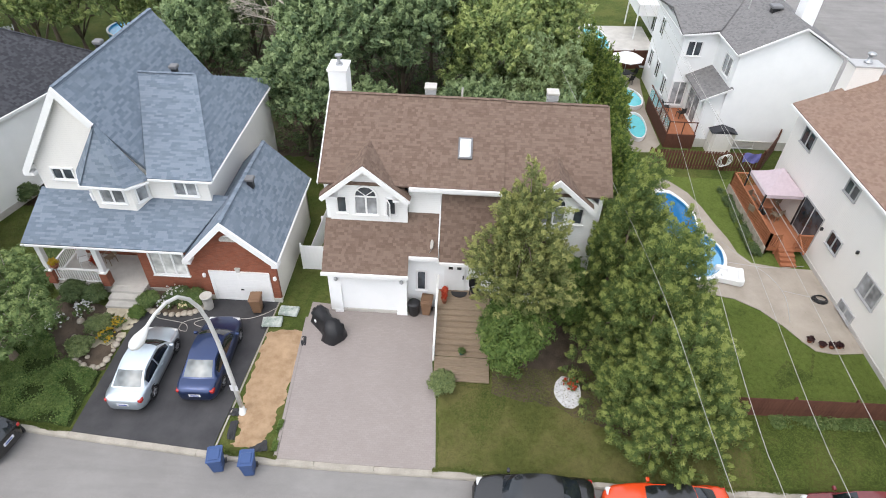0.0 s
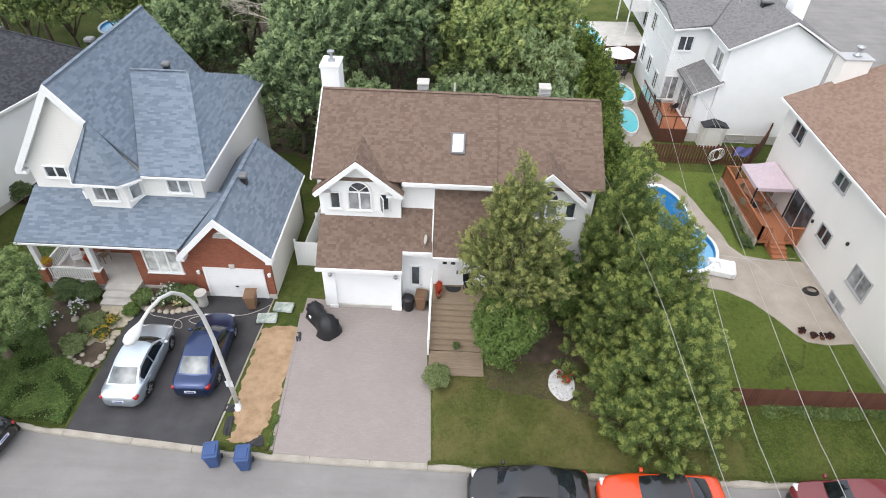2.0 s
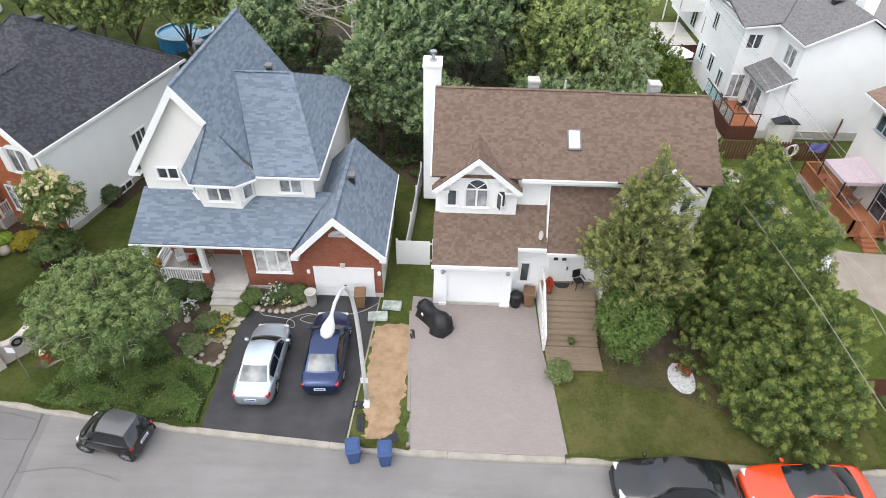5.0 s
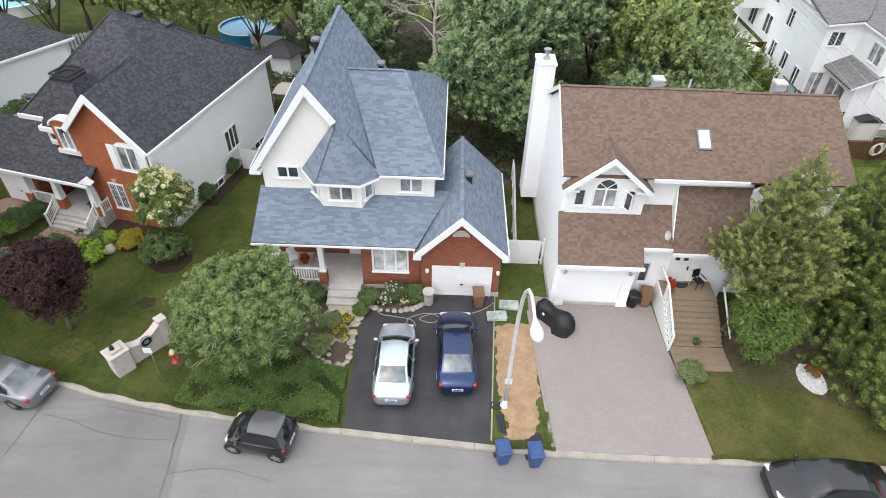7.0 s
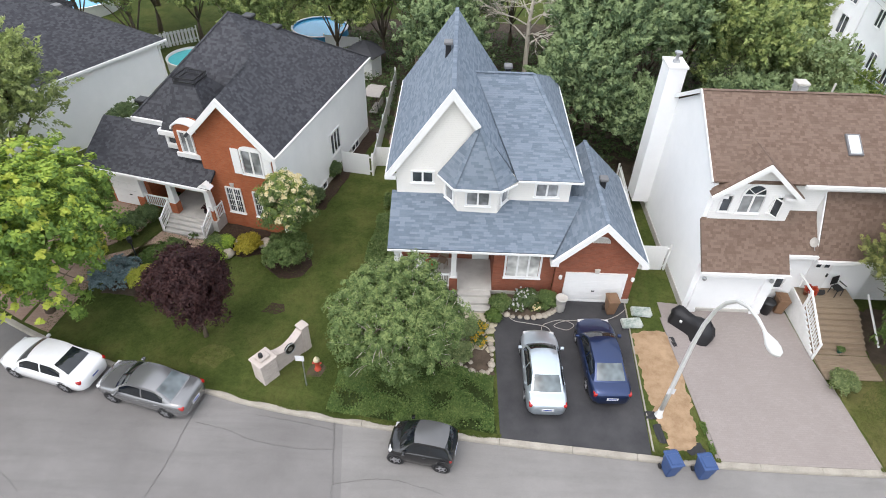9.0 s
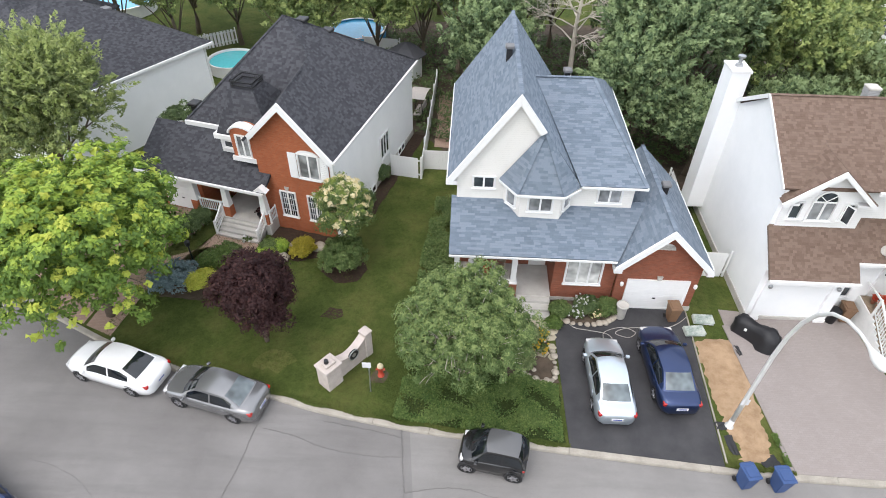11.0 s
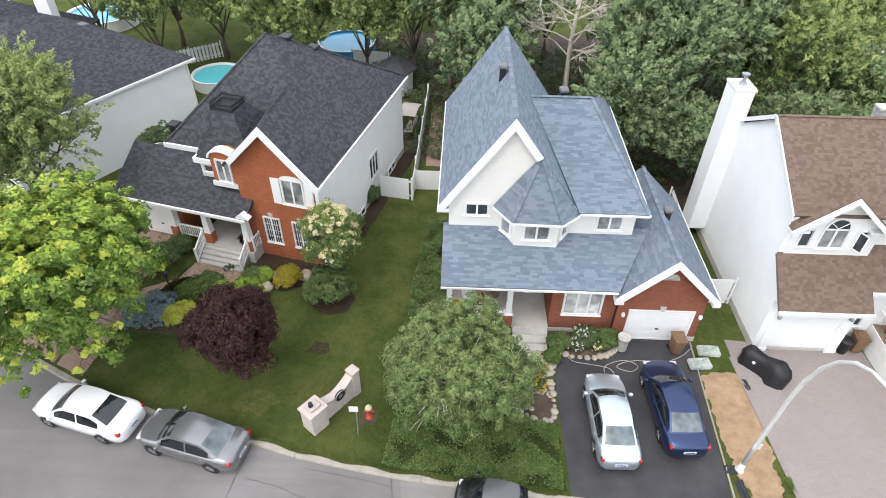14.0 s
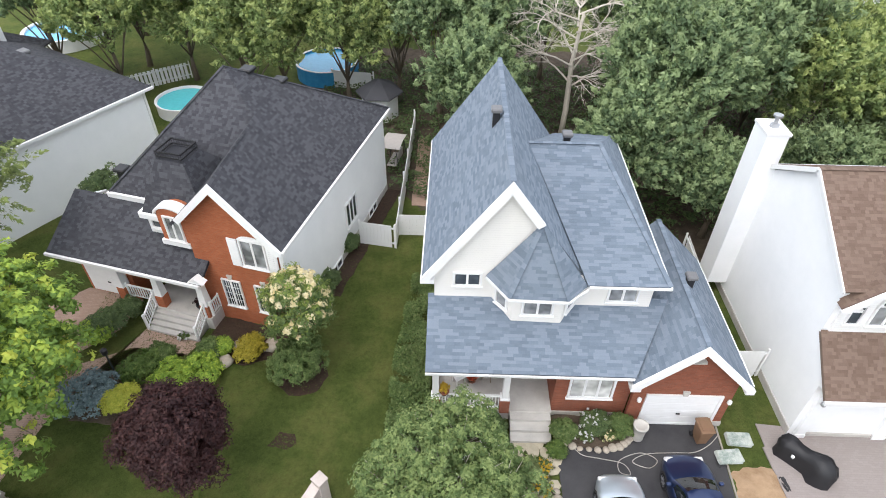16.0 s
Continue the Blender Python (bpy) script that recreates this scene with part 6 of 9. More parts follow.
# small shrubs of the front gardens
for x, y, h, r, mat, label in (
    (-29.55, 25.6, 0.85, 0.75, "leaf_gold", "low rounded golden-leaved shrub"), (-31.35, 25.5, 0.8, 0.6, "leaf_mid", "low green shrub by the porch steps"),
    (-34.0, 24.3, 1.0, 0.95, "leaf_hedge", "spreading green shrub by the path"), (-32.4, 23.7, 1.0, 1.0, "leaf_lime", "rounded yellowish green shrub by the path"), (-31.3, 24.3, 1.0, 0.9, "leaf_lime", "rounded yellowish green shrub by the path"),
    (-33.6, 25.0, 0.7, 0.7, "leaf_mid", "low green shrub by the path"), (-36.0, 27.6, 1.3, 0.7, "leaf_deep", "dark green shrub beside the porch railing"), (-36.9, 26.3, 1.2, 0.8, "leaf_lime", "bright green shrub beside the path"), (-35.8, 22.8, 1.0, 1.35, "leaf_blue", "spreading blue spruce shrub"),
    (-34.1, 22.5, 1.1, 0.8, "leaf_bright", "yellow-green shrub in the lawn bed"), (-36.6, 26.6, 1.4, 0.9, "leaf_deep", "green shrub beside the porch railing"),
    (-38.0, 24.6, 1.3, 1.0, "leaf_bright", "bright green shrub by the path"), (-30.9, 25.7, 0.7, 0.5, "leaf_lime", "small green shrub by the porch steps"),
    (-26.7, 30.0, 1.3, 0.65, "leaf_deep", "dark shrub against the white wall"), (-26.0, 33.0, 1.2, 0.55, "leaf_deep", "dark shrub against the white wall"),
    (-15.55, 21.75, 0.75, 0.5, "leaf_mid", "leafy plant beside the entry steps"), (-15.9, 21.0, 0.45, 0.35, "leaf_hedge", "light green hosta by the path"),
    (-14.2, 22.1, 0.8, 0.6, "leaf_deep", "dark leafy rose bush under the window"), (-13.2, 22.0, 0.9, 0.5, "leaf_mid", "green bush under the window"),
    (-0.25, 17.5, 0.95, 0.62, "leaf_grey", "pale variegated shrub beside the driveway"), (-18.5, 21.9, 0.8, 0.6, "leaf_deep", "dark shrub below the porch"),
    (-19.6, 21.9, 0.9, 0.7, "leaf_deep", "dark shrub below the porch"), (-17.3, 19.9, 0.8, 0.6, "leaf_grey", "grey-green shrub in the rock garden"), (-17.6, 18.6, 0.6, 0.6, "leaf_grey", "grey-green shrub in the rock garden"),
):
    tree("shrub", (x, y), round_blobs(h, r, 0.02, 6, int(abs(x * 7)) % 9, 0.8), mat, label, "shrub", 0.03, int(150 + 190 * r), 19, 0.11, 0.115, int(abs(x * 13)), group="garden shrubs", limbs=False)

# the woods behind: a few kinds, repeated
KINDS = []
for i, (h, r, low, mat, size) in enumerate(((13.0, 3.9, 2.5, "leaf_wood", 0.26), (11.0, 3.4, 2.0, "leaf_ash", 0.25), (12.0, 3.6, 3.5, "leaf_wood", 0.26), (8.5, 3.0, 0.8, "leaf_grey", 0.23), (6.5, 2.6, 0.4, "leaf_wood", 0.22), (9.5, 3.2, 1.5, "leaf_wood", 0.24))):
    KINDS.append((h, r, low, mat, size))
WOODS = [
    (0, -8.5, 39.5), (2, -4.5, 42.0), (0, -1.0, 44.5), (1, 2.0, 41.5), (3, 5.5, 39.5), (1, 5.5, 45.5), (4, 1.0, 37.8), (4, 5.0, 36.0), (0, -8.0, 47.5),
    (5, -10.5, 37.0), (0, -17.0, 47.5), (5, -19.0, 43.0), (2, -21.5, 49.0), (1, -24.8, 51.5), (1, -28.5, 50.5), (1, -33.5, 51.0), (2, -37.5, 53.5), (1, -42.0, 54.5), (0, -47.0, 57.0),
    (1, -3.0, 51.5), (3, 2.5, 50.0), (0, -13.5, 55.0), (2, -19.0, 57.0), (5, -7.0, 55.0), (1, -29.0, 59.0), (2, -39.0, 62.0), (0, -50.0, 64.0), (1, -24.0, 64.0), (4, -5.8, 35.2), (1, -46.0, 50.5), (2, -52.0, 53.0), (1, -35.0, 47.8),
]
first = {}
for n, (kind, x, y) in enumerate(WOODS):
    h, r, low, mat, size = KINDS[kind]
    tip = {"leaf_wood": "leaf_wood_tip", "leaf_grey": "leaf_wood_tip"}.get(mat, "leaf_olive_tip")
    spin = Matrix.Translation((x, y, 0.13)) @ Matrix.Rotation(n * 1.9, 4, "Z")
    if kind not in first:
        first[kind] = tree("backyard_tree", (x, y), round_blobs(h, r, low, 12, kind + 2), mat, "leafy green tree in the dense woods behind the houses", trunk=0.18, clumps=400, each=62, size=size, aspect=0.6, spray=(1.0, 0.44, 0.5), tips=tip, seed=30 + kind, group="trees behind the houses", shell=0.7)
        first[kind].matrix_basis = spin
    else:
        copy_thing(first[kind], spin)

# the hedge of young conifers beside the patio
hedge = None
for n, (x, y, k) in enumerate(((10.2, 27.2, 0.75), (10.4, 29.6, 0.8), (10.5, 32.0, 0.85), (10.3, 34.3, 0.9), (10.2, 36.6, 0.85), (10.8, 39.0, 0.98), (11.1, 41.4, 1.04), (11.2, 43.8, 1.08), (11.1, 46.2, 1.05), (10.9, 48.8, 1.05), (10.6, 51.5, 1.05), (8.4, 38.0, 1.1), (8.3, 42.5, 1.15), (8.0, 47.0, 1.2))):
    m = Matrix.Translation((x, y, 0.13)) @ Matrix.Rotation(n * 2.1, 4, "Z") @ Matrix.Scale(k, 4)
    if hedge is None:
        hedge = tree("hedge_tree", (x, y), cone_blobs(6.6, 1.7, 0.3, 6, seed=8, power=0.7), "leaf_hedge", "bushy bright green hedge conifer beside the patio", trunk=0.1, clumps=400, each=40, size=0.23, aspect=0.4, spray=(0.85, 0.28, 0.65), tips="leaf_hedge_tip", seed=51, group="hedge beside the patio")
        hedge.matrix_basis = m
    else:
        copy_thing(hedge, m)

# the bare tree
bare = thing("bare_tree", "dead bare tree with pale grey branches", "tree")
bm = bmesh.new()
rng = random.Random(8)


def branch(bm, p, d, length, r, depth):
    q = p + d * length
    mid = p.lerp(q, 0.5) + Vector((rng.uniform(-0.1, 0.1), rng.uniform(-0.1, 0.1), 0.05)) * length
    pipe(bm, [p, mid, q], [r, r * 0.8, r * 0.55], 5)
    if depth:
        for i in range(5):
            v = (d + Vector((rng.uniform(-1, 1), rng.uniform(-1, 1), rng.uniform(-0.55, 0.6)))).normalized()
            branch(bm, mid.lerp(q, rng.uniform(0.1, 1.0)), v, length * rng.uniform(0.5, 0.75), r * 0.5, depth - 1)


trunk_bm = bmesh.new()
pipe(trunk_bm, [(0, 0, -0.1), (0.15, 0, 3), (0.1, 0.1, 6), (0.3, 0, 9)], [0.2, 0.17, 0.13, 0.08], 9)
part("trunk", trunk_bm, M["bare"], bare, smooth=True)
for i in range(15):
    branch(bm, Vector((0.1, 0, 4.6 + i * 0.33)), Vector((math.cos(i * 2.4), math.sin(i * 2.4), 0.45)).normalized(), 2.1, 0.06, 3)
tagged(part("twig_growth", bm, M["bare"], bare, "many bare pale branches and twigs"), kind="stuff")
bare.location = (-13.2, 44.0, 0.13)
bare.scale = (1.15, 1.15, 1.08)

# ---- vehicles ----
M["tyre"] = mat_plain("tyre_rubber", (0.012, 0.012, 0.013), 0.85)
M["rim"] = mat_plain("alloy_rim", (0.5, 0.5, 0.52), 0.3, 0.9)
M["car_glass"] = mat_glass("car_glass", (0.014, 0.018, 0.022), 0.015)
# rear panes: pale tint paints in the bright sky reflection
M["sky_pale_glass"] = mat_glass("sky_pale_glass", (0.12, 0.145, 0.155), 0.03)
M["lamp_red"] = mat_plain("red_lamp", (0.4, 0.015, 0.012), 0.15, coat=0.5)
M["lamp_clear"] = mat_plain("clear_lamp", (0.6, 0.6, 0.6), 0.1, coat=0.5)
M["plate"] = mat_plain("plate_white", (0.7, 0.7, 0.72), 0.4)
M["plate_ink"] = mat_plain("plate_blue", (0.05, 0.08, 0.3), 0.5)


def paint(name, colour, metal=0.0, rough=0.25):
    return mat_plain(name, colour, rough, metal, 0.5, 0.8, 0.04)


PAINT = {
    "silver": paint("silver_blue_paint", (0.6, 0.67, 0.73), 0.75, 0.28), "navy": paint("navy_paint", (0.022, 0.042, 0.12), 0.75, 0.3), "white": paint("white_paint", (0.8, 0.8, 0.8)),
    "grey": paint("grey_paint", (0.23, 0.23, 0.235), 0.6), "black": paint("black_paint", (0.008, 0.008, 0.009)), "orange": paint("orange_red_paint", (0.62, 0.06, 0.012)),
    "maroon": paint("maroon_paint", (0.16, 0.03, 0.032), 0.2), "panel_grey": paint("grey_roof_panel", (0.09, 0.09, 0.092)),
}


def car(label, colour, at, turn, L=4.6, W=1.8, H=1.45, base=2.68, hood=0.93, deck=1.0, cab=(0.25, 0.41, 0.7, 0.865), nose=0.72, roof="", trunk=True, category="car", z=0.0, belt=0.92, stripe=""):
    """A car that faces +x before it is turned. cab: where the windscreen begins, the roof begins, the roof ends, the rear glass ends, as shares of the length from the nose."""
    c = thing("car", label, category, "parked cars")
    X = lambda f: L / 2 - f * L
    hw = W / 2
    st = [(0.0, 0.5, 0.3, nose - 0.14), (0.012, 0.68, 0.24, nose - 0.05), (0.045, 0.85, 0.2, nose + 0.02), (0.11, 0.96, 0.19, nose + 0.08), (cab[0] * 0.8, 1.0, 0.18, hood - 0.02), (cab[0] + 0.02, 1.0, 0.18, hood + 0.02), (0.5, 1.0, 0.18, belt + 0.02), (cab[3] - 0.04, 1.0, 0.18, deck + 0.0), (0.92, 0.97, 0.2, deck), (0.97, 0.88, 0.24, deck - 0.04), (0.992, 0.76, 0.28, deck - 0.12), (1.0, 0.66, 0.34, deck - 0.24)]
    bm = bmesh.new()
    rings = []
    for f, w, lo, hi in st:
        w *= hw
        half = [(0, lo), (w * 0.8, lo), (w * 0.97, lo + 0.1), (w, lo + (hi - lo) * 0.45), (w * 0.985, lo + (hi - lo) * 0.75), (w * 0.93, hi - 0.035), (w * 0.8, hi), (w * 0.4, hi + 0.03), (0, hi + 0.035)]
        pts = half + [(-y, zz) for y, zz in half[-2:0:-1]]
        rings.append([bm.verts.new((X(f), y, zz)) for y, zz in pts])
    n = len(rings[0])
    for a, b in zip(rings, rings[1:]):
        for i in range(n):
            bm.faces.new((a[i], a[(i + 1) % n], b[(i + 1) % n], b[i]))
    bm.faces.new(rings[0][::-1])
    bm.faces.new(rings[-1])
    bmesh.ops.recalc_face_normals(bm, faces=bm.faces)
    body = part("body", bm, PAINT[colour], c, smooth=True)
    # cabin: a painted shell with the panes set into it
    bw, rw = hw * 0.93, hw * 0.7
    b0, b1, b2, b3 = [X(f) for f in cab]
    zb, zr = belt - 0.04, H - 0.06

    def top_at(x):
        """Height and half width of the cabin at x."""
        if x > b1:
            f = (b0 - x) / (b0 - b1)
            return hood - 0.02 + (zr - hood + 0.02) * f + 0.035 * math.sin(math.pi * f), bw * 0.9 + (rw * 0.97 - bw * 0.9) * f
        if x > b2:
            f = (b1 - x) / (b1 - b2)
            return zr + (H - zr) * math.sin(math.pi * f) ** 0.7, rw * (0.97 + 0.03 * math.sin(math.pi * f))
        f = (b2 - x) / (b2 - b3)
        return zr + (deck - 0.02 - zr) * f + 0.035 * math.sin(math.pi * f), rw * 0.97 + (bw * 0.86 - rw * 0.97) * f

    def skin(name, xa, xb, mat, nx, u0=-1.0, u1=1.0, lift=0.0, label=""):
        g = bmesh.new()
        rows = []
        for a in range(nx + 1):
            x = xa + (xb - xa) * a / nx
            zz, w = top_at(x)
            rows.append([g.verts.new((x + (0.09 if x > b1 - 0.3 else -0.06 if x < b2 + 0.3 else 0) * (1 - u * u), u * w, zz + 0.045 * (1 - u * u) - 0.05 * max(0, abs(u) - 0.85) + lift)) for u in [u0 + (u1 - u0) * k / 8 for k in range(9)]])
        for a, b in zip(rows, rows[1:]):
            for k in range(8):
                g.faces.new((a[k], a[k + 1], b[k + 1], b[k]))
        return part(name, g, mat, c, label, smooth=True)

    def flank(name, xa, xb, s, mat, nx, v0=0.0, v1=1.0, lift=0.0):
        g = bmesh.new()
        rows = []
        for a in range(nx + 1):
            x = xa + (xb - xa) * a / nx
            zz, w = top_at(x)
            zz -= 0.01
            col = []
            for k in range(5):
                v = v0 + (v1 - v0) * k / 4
                col.append(g.verts.new((x, s * (bw + (w - bw) * v + 0.025 * math.sin(math.pi * v) + lift), zb + (max(zz, zb + 0.01) - zb) * v)))
            rows.append(col)
        for a, b in zip(rows, rows[1:]):
            for k in range(4):
                g.faces.new((a[k], a[k + 1], b[k + 1], b[k]))
        return part(name, g, mat, c, smooth=True)

    skin("roof", b1 + 0.02, b2 - 0.02, PAINT[roof or colour], 8)
    skin("windscreen_frame", b0, b1, PAINT[colour], 5, lift=-0.004)
    skin("rear_frame", b2, b3, PAINT[colour], 5, lift=-0.004)
    skin("windscreen", b0 + (b1 - b0) * 0.06, b0 + (b1 - b0) * 0.97, M["car_glass"], 5, -0.93, 0.93, 0.006)
    skin("rear_window", b2 + (b3 - b2) * 0.04, b2 + (b3 - b2) * 0.9, M["sky_pale_glass"] if colour in ("silver", "navy", "grey") else M["car_glass"], 5, -0.88, 0.88, 0.006)
    mid = b1 + (b2 - b1) * 0.52
    for s in (-1, 1):
        flank("cabin_side", b0, b3, s, PAINT[colour], 18)
        flank("side_window", b0 + (b1 - b0) * 0.42, mid + 0.04, s, M["car_glass"], 8, 0.14, 0.86, 0.006)
        flank("side_window", mid - 0.04, b2 + (b3 - b2) * 0.5, s, M["car_glass"], 8, 0.14, 0.86, 0.006)
        for xd in (mid + 0.12, b2 - 0.1):
            part("door_handle", boxes((xd, s * hw * 0.985 - 0.02, belt - 0.16, xd + 0.16, s * hw * 0.985 + 0.02, belt - 0.13), bevel=0.006), PAINT[colour], c)
        g = bmesh.new()
        box(g, b0 - 0.28, s * (hw + 0.08) - 0.09, zb, b0 - 0.14, s * (hw + 0.08) + 0.09, zb + 0.14, 0.03)
        part("mirror", g, PAINT[colour], c)
        g = bmesh.new()
        box(g, X(0.03) - 0.28, s * hw * 0.62 - 0.19, nose - 0.16, X(0.03), s * hw * 0.62 + 0.19, nose + 0.035, 0.04)
        part("headlight", g, M["lamp_clear"], c)
        g = bmesh.new()
        box(g, X(0.985), s * hw * 0.7 - 0.2, deck - 0.28, X(0.93), s * hw * 0.7 + 0.18, deck - 0.09, 0.035)
        part("tail_light", g, M["lamp_red"], c)
        for xx in (base / 2 + L * 0.01, -base / 2 + L * 0.01):
            g = bmesh.new()
            lathe(g, [(0.2, -0.1), (0.3, -0.1), (0.33, -0.06), (0.33, 0.07), (0.3, 0.1), (0.22, 0.105)], 20)
            wheel = part("wheel", g, M["tyre"], c, smooth=True)
            wheel.matrix_basis = Matrix.Translation((xx, s * (hw - 0.1), 0.33)) @ Matrix.Rotation(radians(-90 * s), 4, "X")
            g = bmesh.new()
            lathe(g, [(0.03, 0.085), (0.06, 0.112), (0.2, 0.1), (0.225, 0.108), (0.225, 0.06)], 20)
            for k in range(5):
                a = k * 2 * math.pi / 5
                bar_between(g, (0.04 * math.cos(a), 0.04 * math.sin(a), 0.112), (0.2 * math.cos(a), 0.2 * math.sin(a), 0.112), 0.05, 0.02)
            part("rim", g, M["rim"], wheel)
            g = bmesh.new()
            lathe(g, [(0.37, -0.06), (0.37, 0.0)], 20)
            arch = part("wheel_arch", g, M["black"], c)
            arch.matrix_basis = Matrix.Translation((xx, s * (hw - 0.005), 0.35)) @ Matrix.Rotation(radians(-90 * s), 4, "X")
    g = boxes((X(1.0) - 0.012, -0.25, deck - 0.42, X(1.0) + 0.02, 0.25, deck - 0.27))
    plate = part("number_plate", g, M["plate"], c)
    g = boxes((X(1.0) - 0.016, -0.18, deck - 0.38, X(1.0) - 0.011, 0.18, deck - 0.31))
    part("plate_bar", g, M["plate_ink"], plate)
    g = boxes((X(0.0) - 0.05, -hw * 0.55, 0.35, X(0.0) + 0.012, hw * 0.55, nose - 0.2), bevel=0.02)
    part("grille", g, M["black"], c)
    if stripe:
        g = bmesh.new()
        box(g, b0 + 0.05, -hw * 0.62, hood - 0.02, X(0.2), hw * 0.62, hood + 0.045, 0.02)
        part("hood_panel", g, PAINT[stripe], c)
    c.matrix_basis = Matrix.Translation((at[0], at[1], z)) @ Matrix.Rotation(radians(turn), 4, "Z")
    return c


car("silver-blue sedan parked on the black driveway", "silver", (-13.85, 17.5), 90.5, 4.5, 1.77, 1.46, 2.6, z=0.16)
car("dark navy blue sedan parked on the black driveway", "navy", (-11.05, 18.3), 92, 4.75, 1.82, 1.48, 2.76, z=0.16)
car("small black two-seat city car with grey roof at the kerb", "black", (-19.02, 13.58), 170.2, 2.72, 1.56, 1.53, 1.87, hood=0.96, deck=1.05, cab=(0.2, 0.42, 0.86, 0.985), nose=0.78, roof="panel_grey", belt=1.0)
car("white sedan parked at the kerb", "white", (-36.0, 16.95), 165.5, 4.65, 1.82, 1.44, 2.7)
car("metallic grey sedan parked at the kerb", "grey", (-31.1, 15.85), 165.8, 4.6, 1.8, 1.45, 2.65)
car("glossy black sedan parked at the kerb", "black", (3.6, 12.25), 180, 4.75, 1.83, 1.47, 2.75)
car("orange-red coupe with black roof at the kerb", "orange", (8.75, 12.2), 181, 4.9, 1.88, 1.38, 2.85, cab=(0.33, 0.48, 0.68, 0.88), roof="black", hood=0.97)
car("dark maroon sport utility vehicle at the kerb", "maroon", (16.2, 12.2), 180, 4.7, 1.85, 1.75, 2.75, hood=1.1, deck=1.2, nose=0.95, cab=(0.26, 0.4, 0.92, 0.985), belt=1.12)

# ---- street things ----
lamp = thing("street_lamp", "pale grey curved street lamp with round hood", "street lamp")
bm = bmesh.new()
lathe(bm, [(0.2, 0.0), (0.2, 0.06), (0.13, 0.1), (0.11, 0.5)], 14)
part("base", bm, M["lamp_grey"], lamp, smooth=True)
bm = bmesh.new()
LAMP_ARC = [(0, 0, 0.3), (0, -0.06, 2.4), (-0.01, -0.15, 4.9), (-0.02, -0.3, 6.2), (-0.03, -0.58, 7.25), (-0.04, -1.0, 8.08), (-0.05, -1.52, 8.7), (-0.06, -2.15, 9.08), (-0.08, -2.8, 9.26), (-0.09, -3.45, 9.3)]
pipe(bm, LAMP_ARC, [0.1, 0.095, 0.085, 0.08, 0.075, 0.07, 0.065, 0.06, 0.055, 0.05], 12)
part("pole", bm, M["lamp_grey"], lamp, smooth=True)
bm = bmesh.new()
lathe(bm, [(0.05, -0.1), (0.08, 0.05), (0.12, 0.2), (0.19, 0.42), (0.21, 0.62), (0.17, 0.82), (0.06, 0.93)], 18)
bm.transform(Matrix.Translation((-0.09, -3.35, 9.28)) @ Matrix.Rotation(radians(86), 4, "X") @ Matrix.Diagonal((1, 0.72, 1, 1)))
part("lamp_head", bm, M["lamp_grey"], lamp, smooth=True)
bm = boxes((-0.16, -0.13, 1.75, 0.16, -0.11, 2.1))
part("notice", bm, M["plate"], lamp)
lamp.location = (-8.87, 15.68, 0.12)


def wheelie_bin(label, mat, lid, x, y, turn, s=1.0, z=0.0):
    b = thing("wheelie_bin", label, "bin", "wheelie bins")
    bm = bmesh.new()
    lo, hi = [(-0.2, -0.24), (0.2, -0.24), (0.2, 0.24), (-0.2, 0.24)], [(-0.28, -0.34), (0.28, -0.34), (0.28, 0.32), (-0.28, 0.32)]
    a = [bm.verts.new((p, q, 0.05)) for p, q in lo]
    c = [bm.verts.new((p, q, 0.98)) for p, q in hi]
    bm.faces.new(a[::-1])
    bm.faces.new(c)
    for i in range(4):
        bm.faces.new((a[i], a[(i + 1) % 4], c[(i + 1) % 4], c[i]))
    bmesh.ops.bevel(bm, geom=list(bm.edges), offset=0.025, segments=2, affect="EDGES")
    part("bin_body", bm, mat, b)
    bm = boxes((-0.3, -0.37, 0.98, 0.3, 0.36, 1.04), (-0.22, -0.26, 1.04, 0.22, 0.2, 1.075), bevel=0.02)
    part("lid", bm, lid, b)
    bm = bmesh.new()
    tube(bm, (-0.25, 0.4, 0.97), (0.25, 0.4, 0.97), 0.02)
    part("handle", bm, lid, b)
    for sx in (-0.25, 0.25):
        bm = bmesh.new()
        tube(bm, (sx - 0.03, 0.24, 0.11), (sx + 0.03, 0.24, 0.11), 0.11, seg=14)
        part("wheel", bm, M["black"], b)
    b.matrix_basis = Matrix.Translation((x, y, z)) @ Matrix.Rotation(radians(turn), 4, "Z") @ Matrix.Scale(s, 4)
    return b


M["bin_blue"] = mat_plain("blue_plastic", (0.035, 0.075, 0.2), 0.45)
M["bin_brown"] = mat_plain("brown_plastic", (0.2, 0.115, 0.065), 0.55)
wheelie_bin("blue wheeled recycling bin at the kerb", M["bin_blue"], M["bin_blue"], -9.1, 13.12, 12, z=0.0)
wheelie_bin("blue wheeled recycling bin at the kerb", M["bin_blue"], M["bin_blue"], -7.8, 13.05, 8, z=0.0)
wheelie_bin("brown wheeled compost bin before the garage", M["bin_brown"], M["bin_brown"], -9.95, 21.75, 5, z=0.16)
wheelie_bin("brown wheeled compost bin beside the steps", M["bin_brown"], M["bin_brown"], -1.25, 22.25, -5, z=0.165)

# sand strip between the driveways
bm = bmesh.new()
edge_l = [(-9.05, 14.0), (-8.75, 14.7), (-9.1, 15.4), (-9.2, 17.5), (-9.15, 20.5)]
edge_r = [(-7.6, 14.0), (-7.35, 15.2), (-7.15, 17.0), (-7.1, 18.5), (-7.3, 20.7)]
N = 40
rng = random.Random(4)


